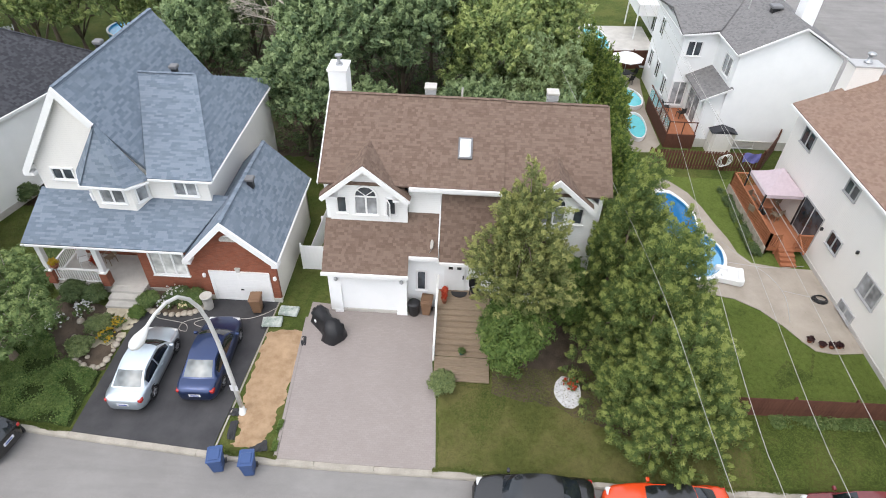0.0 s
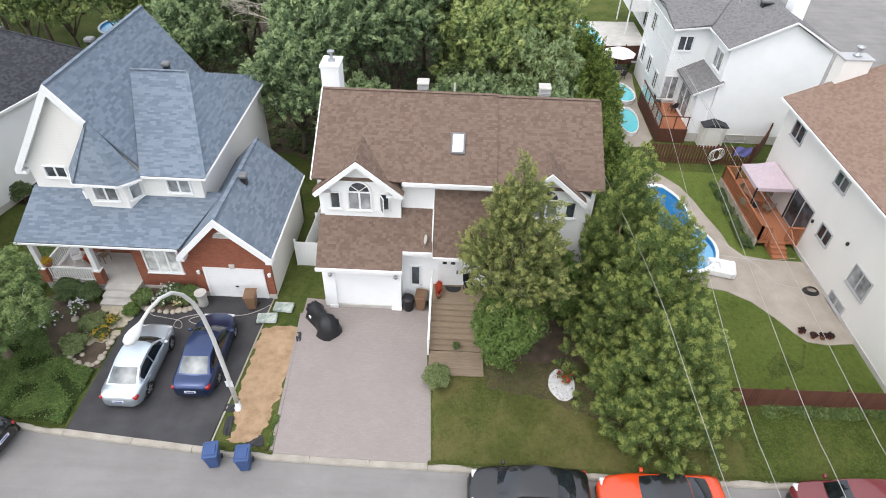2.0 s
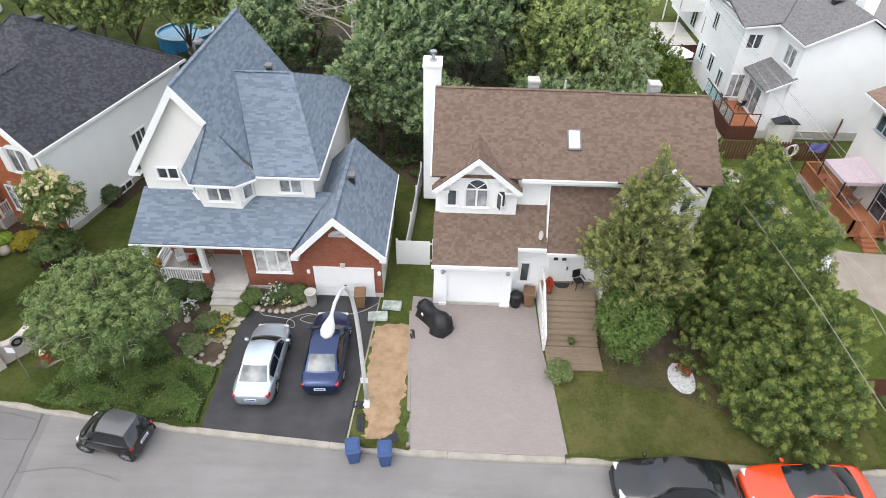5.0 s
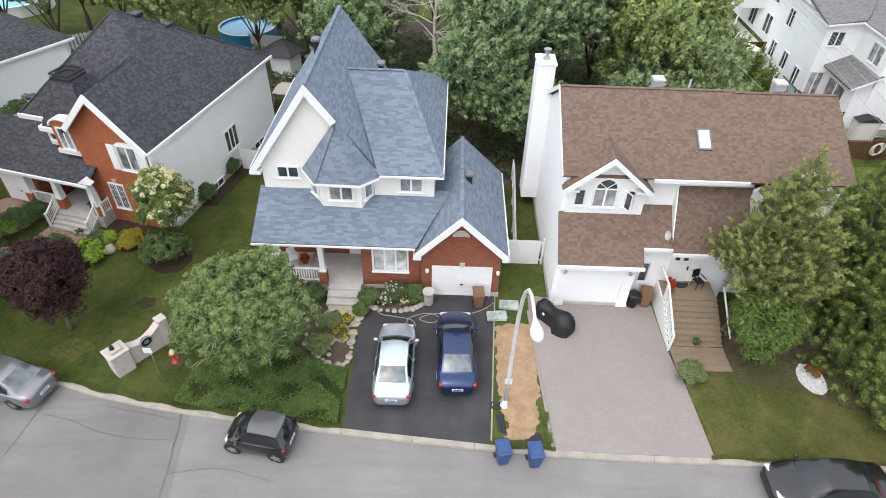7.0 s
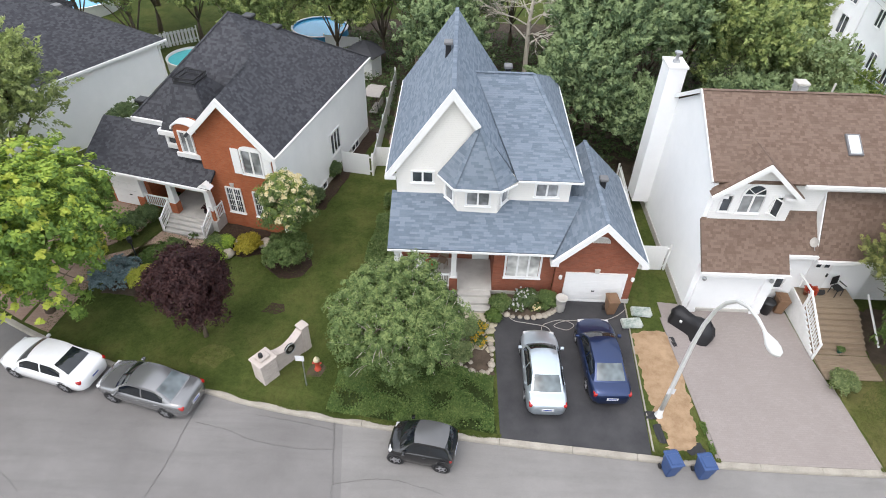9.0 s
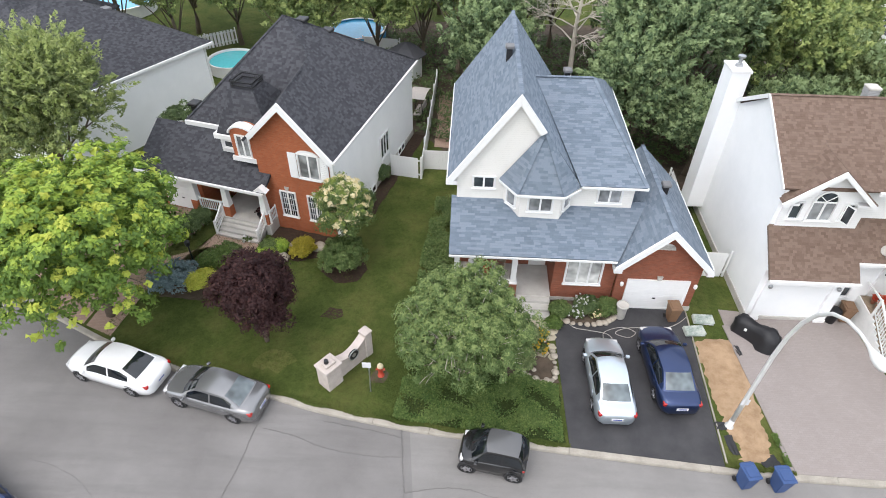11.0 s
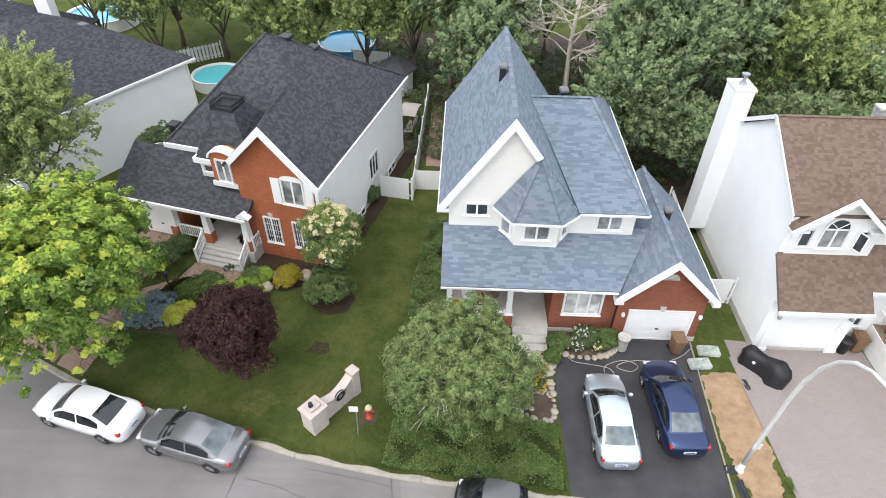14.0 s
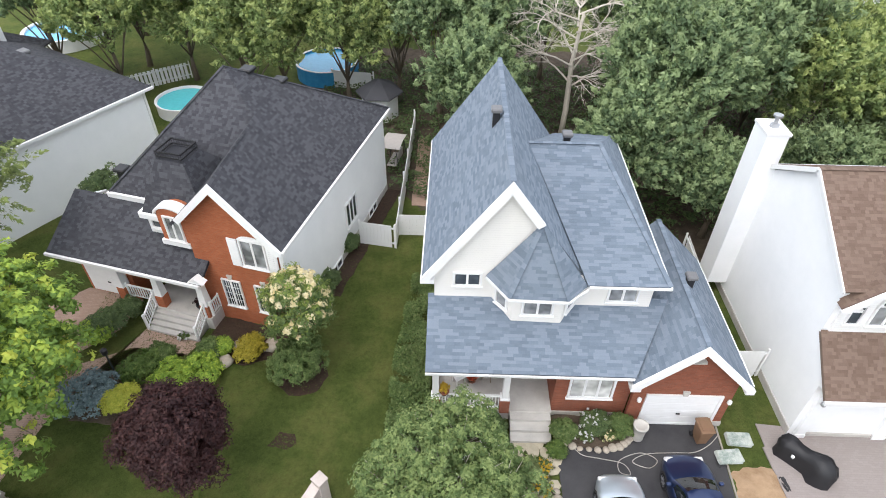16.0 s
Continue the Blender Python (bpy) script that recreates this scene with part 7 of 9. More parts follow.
def along(pts, f):
    f = f * (len(pts) - 1)
    i = min(int(f), len(pts) - 2)
    a, b = Vector((*pts[i], 0)), Vector((*pts[i + 1], 0))
    return a.lerp(b, f - i)


grid = []
for j in range(N + 1):
    l, r = along(edge_l, j / N), along(edge_r, j / N)
    l.x += rng.uniform(-0.06, 0.06)
    r.x += rng.uniform(-0.06, 0.06)
    row = []
    for i in range(13):
        p = l.lerp(r, i / 12)
        edge = min(i, 12 - i, 3) / 3 * min(j, N - j, 2) / 2
        p.z = 0.12 + 0.1 * edge + 0.05 * noise.noise((p.x * 2.2, p.y * 2.2, 0)) + 0.025 * noise.noise((p.x * 7, p.y * 7, 3))
        row.append(bm.verts.new(p))
    grid.append(row)
for a, b in zip(grid, grid[1:]):
    for i in range(12):
        bm.faces.new((a[i], a[i + 1], b[i + 1], b[i]))
solid("sand_strip", bm, M["sand"], "strip of raked orange sand laid between two driveways", "sand", kind="structure", smooth=True)
M["membrane"] = mat_plain("black_membrane", (0.02, 0.02, 0.022), 0.6)
for x, y, w, d, a in ((-9.05, 14.75, 0.35, 0.9, 8), (-7.75, 14.05, 0.7, 0.5, 20), (-9.25, 15.65, 0.45, 0.35, 0), (-7.15, 19.9, 0.22, 0.6, 10), (-9.35, 20.7, 0.4, 0.35, 0)):
    bm = bmesh.new()
    vs = [[bm.verts.new((w * (i / 4 - 0.5) + rng.uniform(-0.04, 0.04), d * (j / 4 - 0.5) + rng.uniform(-0.04, 0.04), 0.12 + 0.06 * rng.random())) for i in range(5)] for j in range(5)]
    for q, r in zip(vs, vs[1:]):
        for i in range(4):
            bm.faces.new((q[i], q[i + 1], r[i + 1], r[i]))
    ob = solid("membrane", bm, M["membrane"], "torn black landscape membrane showing at the sand's edge", "membrane", "membrane scraps")
    sol = ob.modifiers.new("thick", "SOLIDIFY")
    sol.thickness = 0.01
    ob.matrix_basis = pose(x, y, 0.03, 0, 0, a)
# narrow kerbs beside the driveways
sheet("drive_edge", [(-9.55, 13.8), (-9.48, 13.8), (-9.0, 22.4), (-9.06, 22.4)], 0.178, M["kerb"], "narrow concrete edging of the driveway", "edging", 0.12)
sheet("drive_edge", [(-7.0, 13.65), (-6.86, 13.65), (-7.3, 21.5), (-7.42, 21.5)], 0.172, M["pavers"], "weathered paver edging of the driveway", "edging", 0.12)
sheet("drive_edge", [(-0.42, 13.55), (-0.28, 13.55), (-0.5, 17.6), (-0.62, 17.6)], 0.172, M["pavers"], "paver edging of the driveway", "edging", 0.12)

# bags of paving sand and pallets by the driveway
M["bag"] = mat_mottled("printed_bag_plastic", (0.16, 0.22, 0.19), (0.5, 0.52, 0.48), 4.0, 30, 0.5, 0.2, contrast=0.25)
for x, y, z0, a, k in ((-9.0, 20.95, 0.16, 4, 2), (-8.35, 21.75, 0.16, -4, 2)):
    for i in range(k):
        bm = bmesh.new()
        box(bm, -0.5, -0.3, 0, 0.5, 0.3, 0.11, 0.045)
        ob = solid("sand_bag", bm, M["bag"], "printed plastic bag of paving sand in a stack", "bag", "stacked bags")
        ob.matrix_basis = pose(x + 0.02 * i, y - 0.01 * i, z0 + 0.112 * i, 0, 0, a + 3 * i)

# motorcycle under a black cover
cover = thing("covered_motorcycle", "motorcycle under a rumpled black cover", "motorcycle")
bm = bmesh.new()
M["cover"] = mat_plain("black_cover_cloth", (0.012, 0.012, 0.014), 0.55)
prof = [(-1.15, 0.22, 0.6), (-1.0, 0.4, 0.86), (-0.75, 0.46, 0.92), (-0.4, 0.36, 0.86), (-0.1, 0.36, 0.86), (0.2, 0.42, 0.98), (0.45, 0.52, 1.06), (0.7, 0.55, 1.02), (0.95, 0.44, 0.85), (1.12, 0.24, 0.55)]
rings = []
for i, (x, w, h) in enumerate(prof):
    ring = []
    for k in range(15):
        a = math.pi * k / 14
        wob = 1 + 0.12 * math.sin(k * 2.9 + i * 2.3)
        ring.append(bm.verts.new((x + 0.03 * math.sin(k + i), -w * math.cos(a) * wob * (1.15 if k in (0, 14) else 1), h * math.sin(a) ** 0.55 * (1 + 0.08 * math.sin(k * 2.6 + i * 2.1)))))
    rings.append(ring)
for a, b in zip(rings, rings[1:]):
    for k in range(14):
        bm.faces.new((a[k], a[k + 1], b[k + 1], b[k]))
bm.faces.new(rings[0])
bm.faces.new(rings[-1][::-1])
bmesh.ops.recalc_face_normals(bm, faces=bm.faces)
part("cover", bm, M["cover"], cover, smooth=True)
bm = boxes((-0.45, -0.5, 0.5, -0.33, -0.44, 0.62))
part("patch", bm, M["trim"], cover, "small white patch")
cover.matrix_basis = pose(-6.1, 20.75, 0.165, 0, 0, -50)

# stone entrance wall on the lawn
sign = thing("entrance_wall", "curved pinkish stone entrance wall with a square pillar", "wall")
base = Vector((-26.3, 16.95, 0.02))
bm = bmesh.new()
for q in range(7):
    box(bm, -0.5, -0.45, 0.1 + q * 0.22 + 0.004, 0.5, 0.45, 0.1 + (q + 1) * 0.22 - 0.004, 0.012)
box(bm, -0.58, -0.52, 1.64, 0.58, 0.52, 1.76, 0.03)
box(bm, -0.32, -0.28, 1.76, 0.32, 0.28, 1.92, 0.03)
part("pillar", bm, M["pink_stone"], sign)
bm = bmesh.new()
tube(bm, (-0.1, 0, 1.92), (-0.1, 0, 2.15), 0.13, 0.11, 12)
part("pillar_lamp", bm, M["black"], sign)
bm = bmesh.new()
crest = [(0.5 + 2.0 * i / 12, 1.28 + 0.5 * (abs(i / 12 - 0.42) / 0.58) ** 1.8) for i in range(13)]
prism(bm, [(2.5, -0.2, 0.05), (0.5, -0.2, 0.05)] + [(x, -0.2, z) for x, z in crest], (0, 0.4, 0))
panel = part("curved_panel", bm, M["pink_stone"], sign)
bm = bmesh.new()
for p, q in zip(crest, crest[1:]):
    bar_between(bm, (p[0], 0, p[1] + 0.03), (q[0], 0, q[1] + 0.03), 0.5, 0.08)
part("coping", bm, M["pink_stone"], panel)
part("end_block", boxes((2.5, -0.26, 0.05, 2.98, 0.26, 2.0), (2.46, -0.3, 2.0, 3.02, 0.3, 2.08), bevel=0.02), M["pink_stone"], sign)
bm = bmesh.new()
tube(bm, (1.55, -0.3, 1.3), (1.55, -0.2, 1.3), 0.34, 0.34, 24)
part("emblem", bm, M["black"], sign, "round dark emblem disc")
bm = bmesh.new()
pipe(bm, [(1.55 + 0.33 * math.cos(a), -0.31, 1.3 + 0.33 * math.sin(a)) for a in [2 * math.pi * i / 24 for i in range(25)]], 0.03, 6)
tube(bm, (1.55, -0.33, 1.3), (1.55, -0.3, 1.3), 0.15, 0.15, 6)
part("emblem_mark", bm, M["steel"], sign)
sign.matrix_basis = Matrix.Translation(base) @ Matrix.Rotation(radians(52), 4, "Z") @ Matrix.Scale(0.82, 4)

post = thing("street_sign", "small white sign plate on a leaning steel post", "sign")
bm = bmesh.new()
tube(bm, (0, 0, -0.1), (0.05, 0.02, 2.0), 0.03, 0.03, 8)
part("post", bm, M["steel"], post)
bm = boxes((-0.24, -0.02, 1.72, 0.14, 0.0, 2.05))
part("plate", bm, M["plate"], post)
post.location = (-24.45, 16.55, 0.13)

hyd = thing("fire_hydrant", "red and cream fire hydrant on the lawn", "hydrant")
M["red"] = mat_plain("red_enamel", (0.45, 0.06, 0.03), 0.5)
bm = bmesh.new()
lathe(bm, [(0.16, 0), (0.16, 0.05), (0.11, 0.06), (0.11, 0.55), (0.15, 0.57), (0.15, 0.62)], 14)
part("barrel", bm, M["red"], hyd, smooth=True)
bm = bmesh.new()
lathe(bm, [(0.15, 0.62), (0.14, 0.7), (0.08, 0.8), (0.03, 0.82), (0.03, 0.88)], 14)
part("bonnet", bm, M["flower_cream"], hyd, "cream bonnet", smooth=True)
for s in (-1, 1):
    bm = bmesh.new()
    tube(bm, (0.09 * s, 0, 0.45), (0.21 * s, 0, 0.45), 0.055, 0.055, 10)
    part("nozzle", bm, M["red"], hyd)
hyd.location = (-24.1, 17.45, 0.14)
sheet("bare_patch", [(-24.6, 17.0), (-23.9, 17.05), (-23.7, 17.5), (-24.0, 17.8), (-24.5, 17.6)], 0.145, M["soil"], "patch of bare soil round the hydrant", "soil", 0.05, wobble=0.06)
sheet("bare_patch", [(-27.6, 20.9), (-26.9, 20.7), (-26.4, 21.0), (-26.6, 21.5), (-27.3, 21.6)], 0.147, M["mulch"], "small round patch of mulch in the lawn", "mulch", 0.05, wobble=0.06)

# ---- entry steps of the brown-roofed house ----
steps = thing("entry_steps", "wide weathered wooden entry steps with a white railing", "steps")
part("landing", boxes((-0.68, 21.35, 1.36, 1.95, 22.72, 1.5), bevel=0.01), M["deck_grey"], steps, "weathered wooden landing")
NS = 8
for i in range(NS):
    y0, z0 = 19.35 + i * 0.25, 0.28 + i * 0.152
    part("tread", boxes((-0.66, y0, z0, 1.95, y0 + 0.27, z0 + 0.045), bevel=0.008), M["deck_grey"], steps)
    part("riser", boxes((-0.64, y0 + 0.252, z0 + 0.04, 1.93, y0 + 0.275, z0 + 0.153)), M["deck_grey"], steps)
for i in range(10):
    y = 17.95 + i * 0.141
    part("platform_board", boxes((-0.66, y, 0.2, 1.95, y + 0.134, 0.26), bevel=0.006), M["deck_grey"], steps)
part("platform_frame", boxes((-0.64, 17.98, 0.1, 1.92, 19.34, 0.2)), M["deck_grey"], steps)
M["lattice"] = mat_plain("white_painted_wood", (0.75, 0.75, 0.73), 0.6)
bm = bmesh.new()
prof = [(19.3, 0.12)] + [q for i in range(NS) for q in ((19.33 + i * 0.25, 0.32 + i * 0.152), (19.58 + i * 0.25, 0.32 + i * 0.152))] + [(22.7, 1.5), (22.7, 0.12)]
prism(bm, [(-0.76, y, z) for y, z in prof], (0.08, 0, 0))
part("stringer", bm, M["lattice"], steps, "white stepped side wall")
bm = bmesh.new()
bar_between(bm, (-0.72, 19.2, 1.15), (-0.72, 21.4, 2.45), 0.09, 0.07)
bar_between(bm, (-0.72, 21.4, 2.45), (-0.72, 22.7, 2.45), 0.09, 0.07)
bar_between(bm, (-0.72, 19.2, 0.45), (-0.72, 21.4, 1.72), 0.05, 0.05)
rail = part("railing", bm, M["lattice"], steps)
for y, z in ((19.2, 0.12), (21.4, 1.4)):
    part("newel", boxes((-0.77, y - 0.05, z, -0.67, y + 0.05, z + 1.12), bevel=0.012), M["lattice"], rail)
for i in range(15):
    f = (i + 0.5) / 15
    y, z = 19.2 + 2.2 * f, 0.45 + 1.27 * f
    part("lattice_bar", boxes((-0.735, y - 0.015, z, -0.705, y + 0.015, z + 0.72)), M["lattice"], rail)
    b2 = bmesh.new()
    bar_between(b2, (-0.72, y - 0.07, z + 0.1), (-0.72, y + 0.3, z + 0.62), 0.012, 0.02)
    part("lattice_bar", b2, M["lattice"], rail)
bm = bmesh.new()
bar_between(bm, (1.98, 19.2, 1.1), (1.98, 21.4, 2.4), 0.07, 0.06)
bar_between(bm, (1.98, 19.2, 0.2), (1.98, 19.2, 1.1), 0.07, 0.07)
bar_between(bm, (1.98, 21.4, 1.4), (1.98, 21.4, 2.4), 0.07, 0.07)
part("railing", bm, M["lattice"], steps)
settle(steps, 0.6, 20.5, 0.12)


def pot_plant(x, y, z, label, pot, leaf, r=0.2, h=0.3, tall=0.35, seed=1, group="flower pots"):
    t = thing("flower_pot", label, "flower pot", group)
    bm = bmesh.new()
    lathe(bm, [(r * 0.65, 0), (r * 0.95, h * 0.85), (r * 1.05, h * 0.85), (r * 1.05, h), (r * 0.9, h), (r * 0.85, h * 0.9)], 14)
    part("pot", bm, pot, t, smooth=True)
    rng = np.random.default_rng(seed)
    pos, out, _ = crown_points([(0, 0, h + tall * 0.4, r * 1.15, r * 1.15, tall * 0.6)], 60, 8, 0.04, rng, 0.6, floor=0.02)
    ob = new("plant", leaf_mesh("plant", pos, out, 0.08, rng, M[leaf], 0, 0.7))
    ob.parent = t
    t.location = (x, y, z)
    return t


M["terracotta"] = mat_mottled("terracotta", (0.28, 0.1, 0.06), (0.4, 0.17, 0.1), 4, 40, 0.85, 0.2)
M["green_plastic"] = mat_plain("green_plastic", (0.02, 0.16, 0.12), 0.4)
pot_plant(-0.35, 21.75, 1.5, "pot of bright red flowers on the landing", M["terracotta"], "flower_red", 0.13, 0.22, 0.75, 3)
pot_plant(-0.35, 22.2, 1.5, "pot of bright red flowers on the landing", M["terracotta"], "flower_red", 0.12, 0.22, 0.45, 4)
pot_plant(0.62, 19.5, 0.33, "small green watering pot on a step", M["green_plastic"], "leaf_mid", 0.14, 0.2, 0.12, 5)
mat_ = bmesh.new()
pts = [(0.38 + 0.42 * math.cos(math.pi * i / 12), 22.55 - 0.4 * math.sin(math.pi * i / 12), 1.505) for i in range(13)]
prism(mat_, pts, (0, 0, 0.025))
solid("door_mat", mat_, M["black"], "half-round black door mat on the landing", "door mat")


def garden_chair(x, y, z, turn, mat, label, s=1.0):
    c = thing("garden_chair", label, "chair", "garden chairs")
    part("seat", boxes((-0.22, -0.22, 0.42, 0.22, 0.22, 0.46), bevel=0.01), mat, c)
    b = boxes((-0.22, -0.02, 0.46, 0.22, 0.02, 0.92), bevel=0.01)
    b.transform(pose(0, 0.22, 0, -8, 0, 0))
    part("backrest", b, mat, c)
    for px in (-0.2, 0.2):
        for py in (-0.2, 0.2):
            bm = bmesh.new()
            tube(bm, (px, py, 0), (px * 0.95, py * 0.95, 0.43), 0.02, 0.02, 6)
            part("leg", bm, mat, c)
        part("armrest", boxes((px * 1.1 - 0.025, -0.22, 0.64, px * 1.1 + 0.025, 0.22, 0.67)), mat, c)
    c.matrix_basis = Matrix.Translation((x, y, z)) @ Matrix.Rotation(radians(turn), 4, "Z") @ Matrix.Scale(s, 4)
    return c


garden_chair(1.15, 22.3, 1.5, 20, M["black_metal"], "dark metal garden chair on the entry landing")
garden_chair(-19.9, 23.9, 0.68, 30, M["trim"], "white garden chair on the brick porch")
garden_chair(-18.6, 24.2, 0.68, -25, M["deck_grey"], "pale wooden chair on the brick porch")
pot_plant(-20.5, 22.62, 1.62, "basket of yellow flowers on the porch railing", M["terracotta"], "flower_yellow", 0.2, 0.2, 0.35, 6)
pot_plant(-19.3, 24.0, 0.68, "orange flower pot on the porch floor", M["terracotta"], "flower_red", 0.22, 0.32, 0.3, 7)

# garbage can and urn
can = thing("rubbish_can", "round black rubbish can beside the garage", "bin")
bm = bmesh.new()
lathe(bm, [(0.24, 0), (0.3, 0.7), (0.32, 0.72), (0.32, 0.76)], 18)
part("can_body", bm, M["black"], can, smooth=True)
bm = bmesh.new()
lathe(bm, [(0.33, 0.74), (0.33, 0.8), (0.26, 0.86), (0.08, 0.88)], 18)
part("lid", bm, M["black"], can, smooth=True)
can.location = (-1.9, 22.15, 0.165)
urn = thing("stone_urn", "pale concrete garden urn beside the garage door", "urn")
bm = bmesh.new()
lathe(bm, [(0.2, 0), (0.24, 0.06), (0.25, 0.5), (0.27, 0.82), (0.31, 0.84), (0.31, 0.92), (0.24, 0.92), (0.2, 0.88)], 18)
part("bowl", bm, M["concrete"], urn, smooth=True)
urn.location = (-12.5, 21.75, 0.165)

# garden hose looped over the driveway
bm = bmesh.new()
hose = [(-9.1, 21.95), (-9.6, 21.5), (-10.3, 21.15), (-11.2, 21.1), (-12.3, 21.0), (-12.9, 20.65), (-12.3, 20.4), (-11.9, 20.75), (-12.5, 21.05), (-13.4, 20.7), (-13.5, 20.2), (-13.1, 20.1), (-13.3, 20.55), (-14.2, 20.75), (-14.9, 20.9), (-15.3, 21.4)]
line = smooth_line(hose, 8)
pipe(bm, [(p.x, p.y, 0.178) for p in line], 0.018, 6)
M["hose"] = mat_plain("hose_rubber", (0.4, 0.38, 0.34), 0.6)
solid("garden_hose", bm, M["hose"], "pale garden hose looped over the black driveway", "hose")

# rounded stones round the bed before the window, and the rock garden
bed = sheet("flower_bed", [(-15.7, 21.45), (-14.6, 21.2), (-13.3, 21.35), (-12.75, 21.8), (-12.9, 22.75), (-15.95, 22.75)], 0.2, M["soil"], "dark soil bed below the front window", "flower bed", 0.12, wobble=0.05)
STONES = []
rng = random.Random(12)
for i in range(15):
    f = i / 14
    p = along([(-15.8, 21.5), (-15.0, 21.15), (-14.0, 21.1), (-13.2, 21.3), (-12.75, 21.75), (-12.7, 22.2)], f)
    STONES.append((p.x, p.y, rng.uniform(0.12, 0.22)))
for i in range(12):
    f = i / 11
    p = along([(-17.6, 18.0), (-16.8, 17.5), (-16.15, 17.6), (-16.05, 18.4), (-16.1, 19.3)], f)
    STONES.append((p.x, p.y, rng.uniform(0.1, 0.2)))
for i in range(10):
    STONES.append((rng.uniform(-18.6, -16.4), rng.uniform(18.0, 21.2), rng.uniform(0.1, 0.2)))
for x, y in ((-30.6, 25.0), (-30.1, 25.9), (-28.7, 26.0)):
    STONES.append((x, y, 0.4))
sheet("rock_garden", [(-18.9, 18.2), (-17.4, 17.3), (-16.0, 17.5), (-16.0, 19.5), (-17.8, 21.4), (-20.6, 22.3), (-20.8, 21.3)], 0.155, M["soil"], "earthy rock garden bed beside the driveway", "flower bed", 0.1, wobble=0.1)
for x, y, r in STONES:
    bm = bmesh.new()
    bmesh.ops.create_icosphere(bm, subdivisions=2, radius=r)
    off = rng.uniform(0, 50)
    for v in bm.verts:
        v.co *= 1 + 0.3 * noise.noise(v.co * 4 + Vector((off, 0, 0)))
        v.co.z *= 0.62
    ob = solid("garden_stone", bm, M["stone"], "rounded pale field stone edging a bed", "stone", "garden stones", smooth=True)
    ob.location = (x, y, 0.17 + r * 0.3)
# flagstones of the path
for i in range(34):
    for _ in range(20):
        x, y = rng.uniform(-17.6, -15.95), rng.uniform(18.9, 21.35)
        if all(math.hypot(x - a, y - b) > 0.36 for a, b in [q[:2] for q in STONES[-200:] if len(q) == 4]):
            break
    k = rng.randint(5, 7)
    bm = bmesh.new()
    r0 = rng.uniform(0.19, 0.3)
    prism(bm, [(r0 * rng.uniform(0.8, 1.15) * math.cos(2 * math.pi * j / k), r0 * rng.uniform(0.8, 1.15) * math.sin(2 * math.pi * j / k), 0) for j in range(k)], (0, 0, -0.07))
    ob = solid("flagstone", bm, M["flag"], "irregular flat flagstone of the garden path", "flagstone", "path flagstones")
    ob.location = (x, y, 0.178 + 0.001 * (i % 7))
    STONES.append((x, y, r0, 1))


def flowers(x, y, r, h, mat, label, n=60, seed=1, base="leaf_mid"):
    t = thing("flower_clump", label, "flowers", "flower clumps")
    g = np.random.default_rng(seed)
    pos, out, _ = crown_points([(0, 0, h * 0.45, r, r, h * 0.5)], n, 10, 0.05, g, 0.5, floor=0.02)
    ob = new("leaves", leaf_mesh("leaves", pos, out, 0.09, g, M[base]))
    ob.parent = t
    pos, out, _ = crown_points([(0, 0, h * 0.6, r, r, h * 0.5)], n // 2, 6, 0.03, g, 0.9, floor=0.05)
    ob = tagged(new("bloom_cluster", leaf_mesh("bloom_cluster", pos, out, 0.09, g, M[mat], 0, 0.9)), "many small open blooms", kind="stuff")
    ob.parent = t
    t.location = (x, y, 0.16)


flowers(-14.75, 21.65, 0.4, 0.5, "flower_white", "clump of white flowers under the window", seed=2)
flowers(-13.75, 21.75, 0.35, 0.45, "flower_cream", "clump of pale flowers under the window", seed=3)
flowers(-14.3, 22.2, 0.5, 0.8, "flower_white", "white rose bush under the window", 90, 4, "leaf_deep")
flowers(-16.7, 19.4, 0.4, 0.45, "flower_yellow", "clump of golden flowers in the rock garden", seed=5)
flowers(-16.5, 20.2, 0.35, 0.45, "flower_yellow", "clump of golden flowers in the rock garden", seed=6)
flowers(-18.6, 20.9, 0.45, 0.6, "flower_white", "clump of white flowers below the porch", seed=7)
flowers(-19.5, 20.0, 0.5, 0.5, "flower_white", "clump of white flowers in the rock garden", seed=8)
flowers(-33.0, 26.4, 0.3, 0.3, "flower_white", "small pale flowers by the porch path", 30, 9)
# white pebble ring with red flowers
sheet("pebble_ring", [(5.6 + 0.62 * math.cos(i * math.pi / 10), 17.75 + 0.9 * math.sin(i * math.pi / 10)) for i in range(20)], 0.17, mat_mottled("white_pebbles", (0.45, 0.45, 0.46), (0.78, 0.78, 0.78), 9, 40, 0.8, 0.8), "ring of white pebbles on the lawn", "pebbles", 0.06, wobble=0.04)
flowers(5.75, 18.1, 0.35, 0.4, "flower_red", "clump of red flowers in the white pebbles", 60, 11)

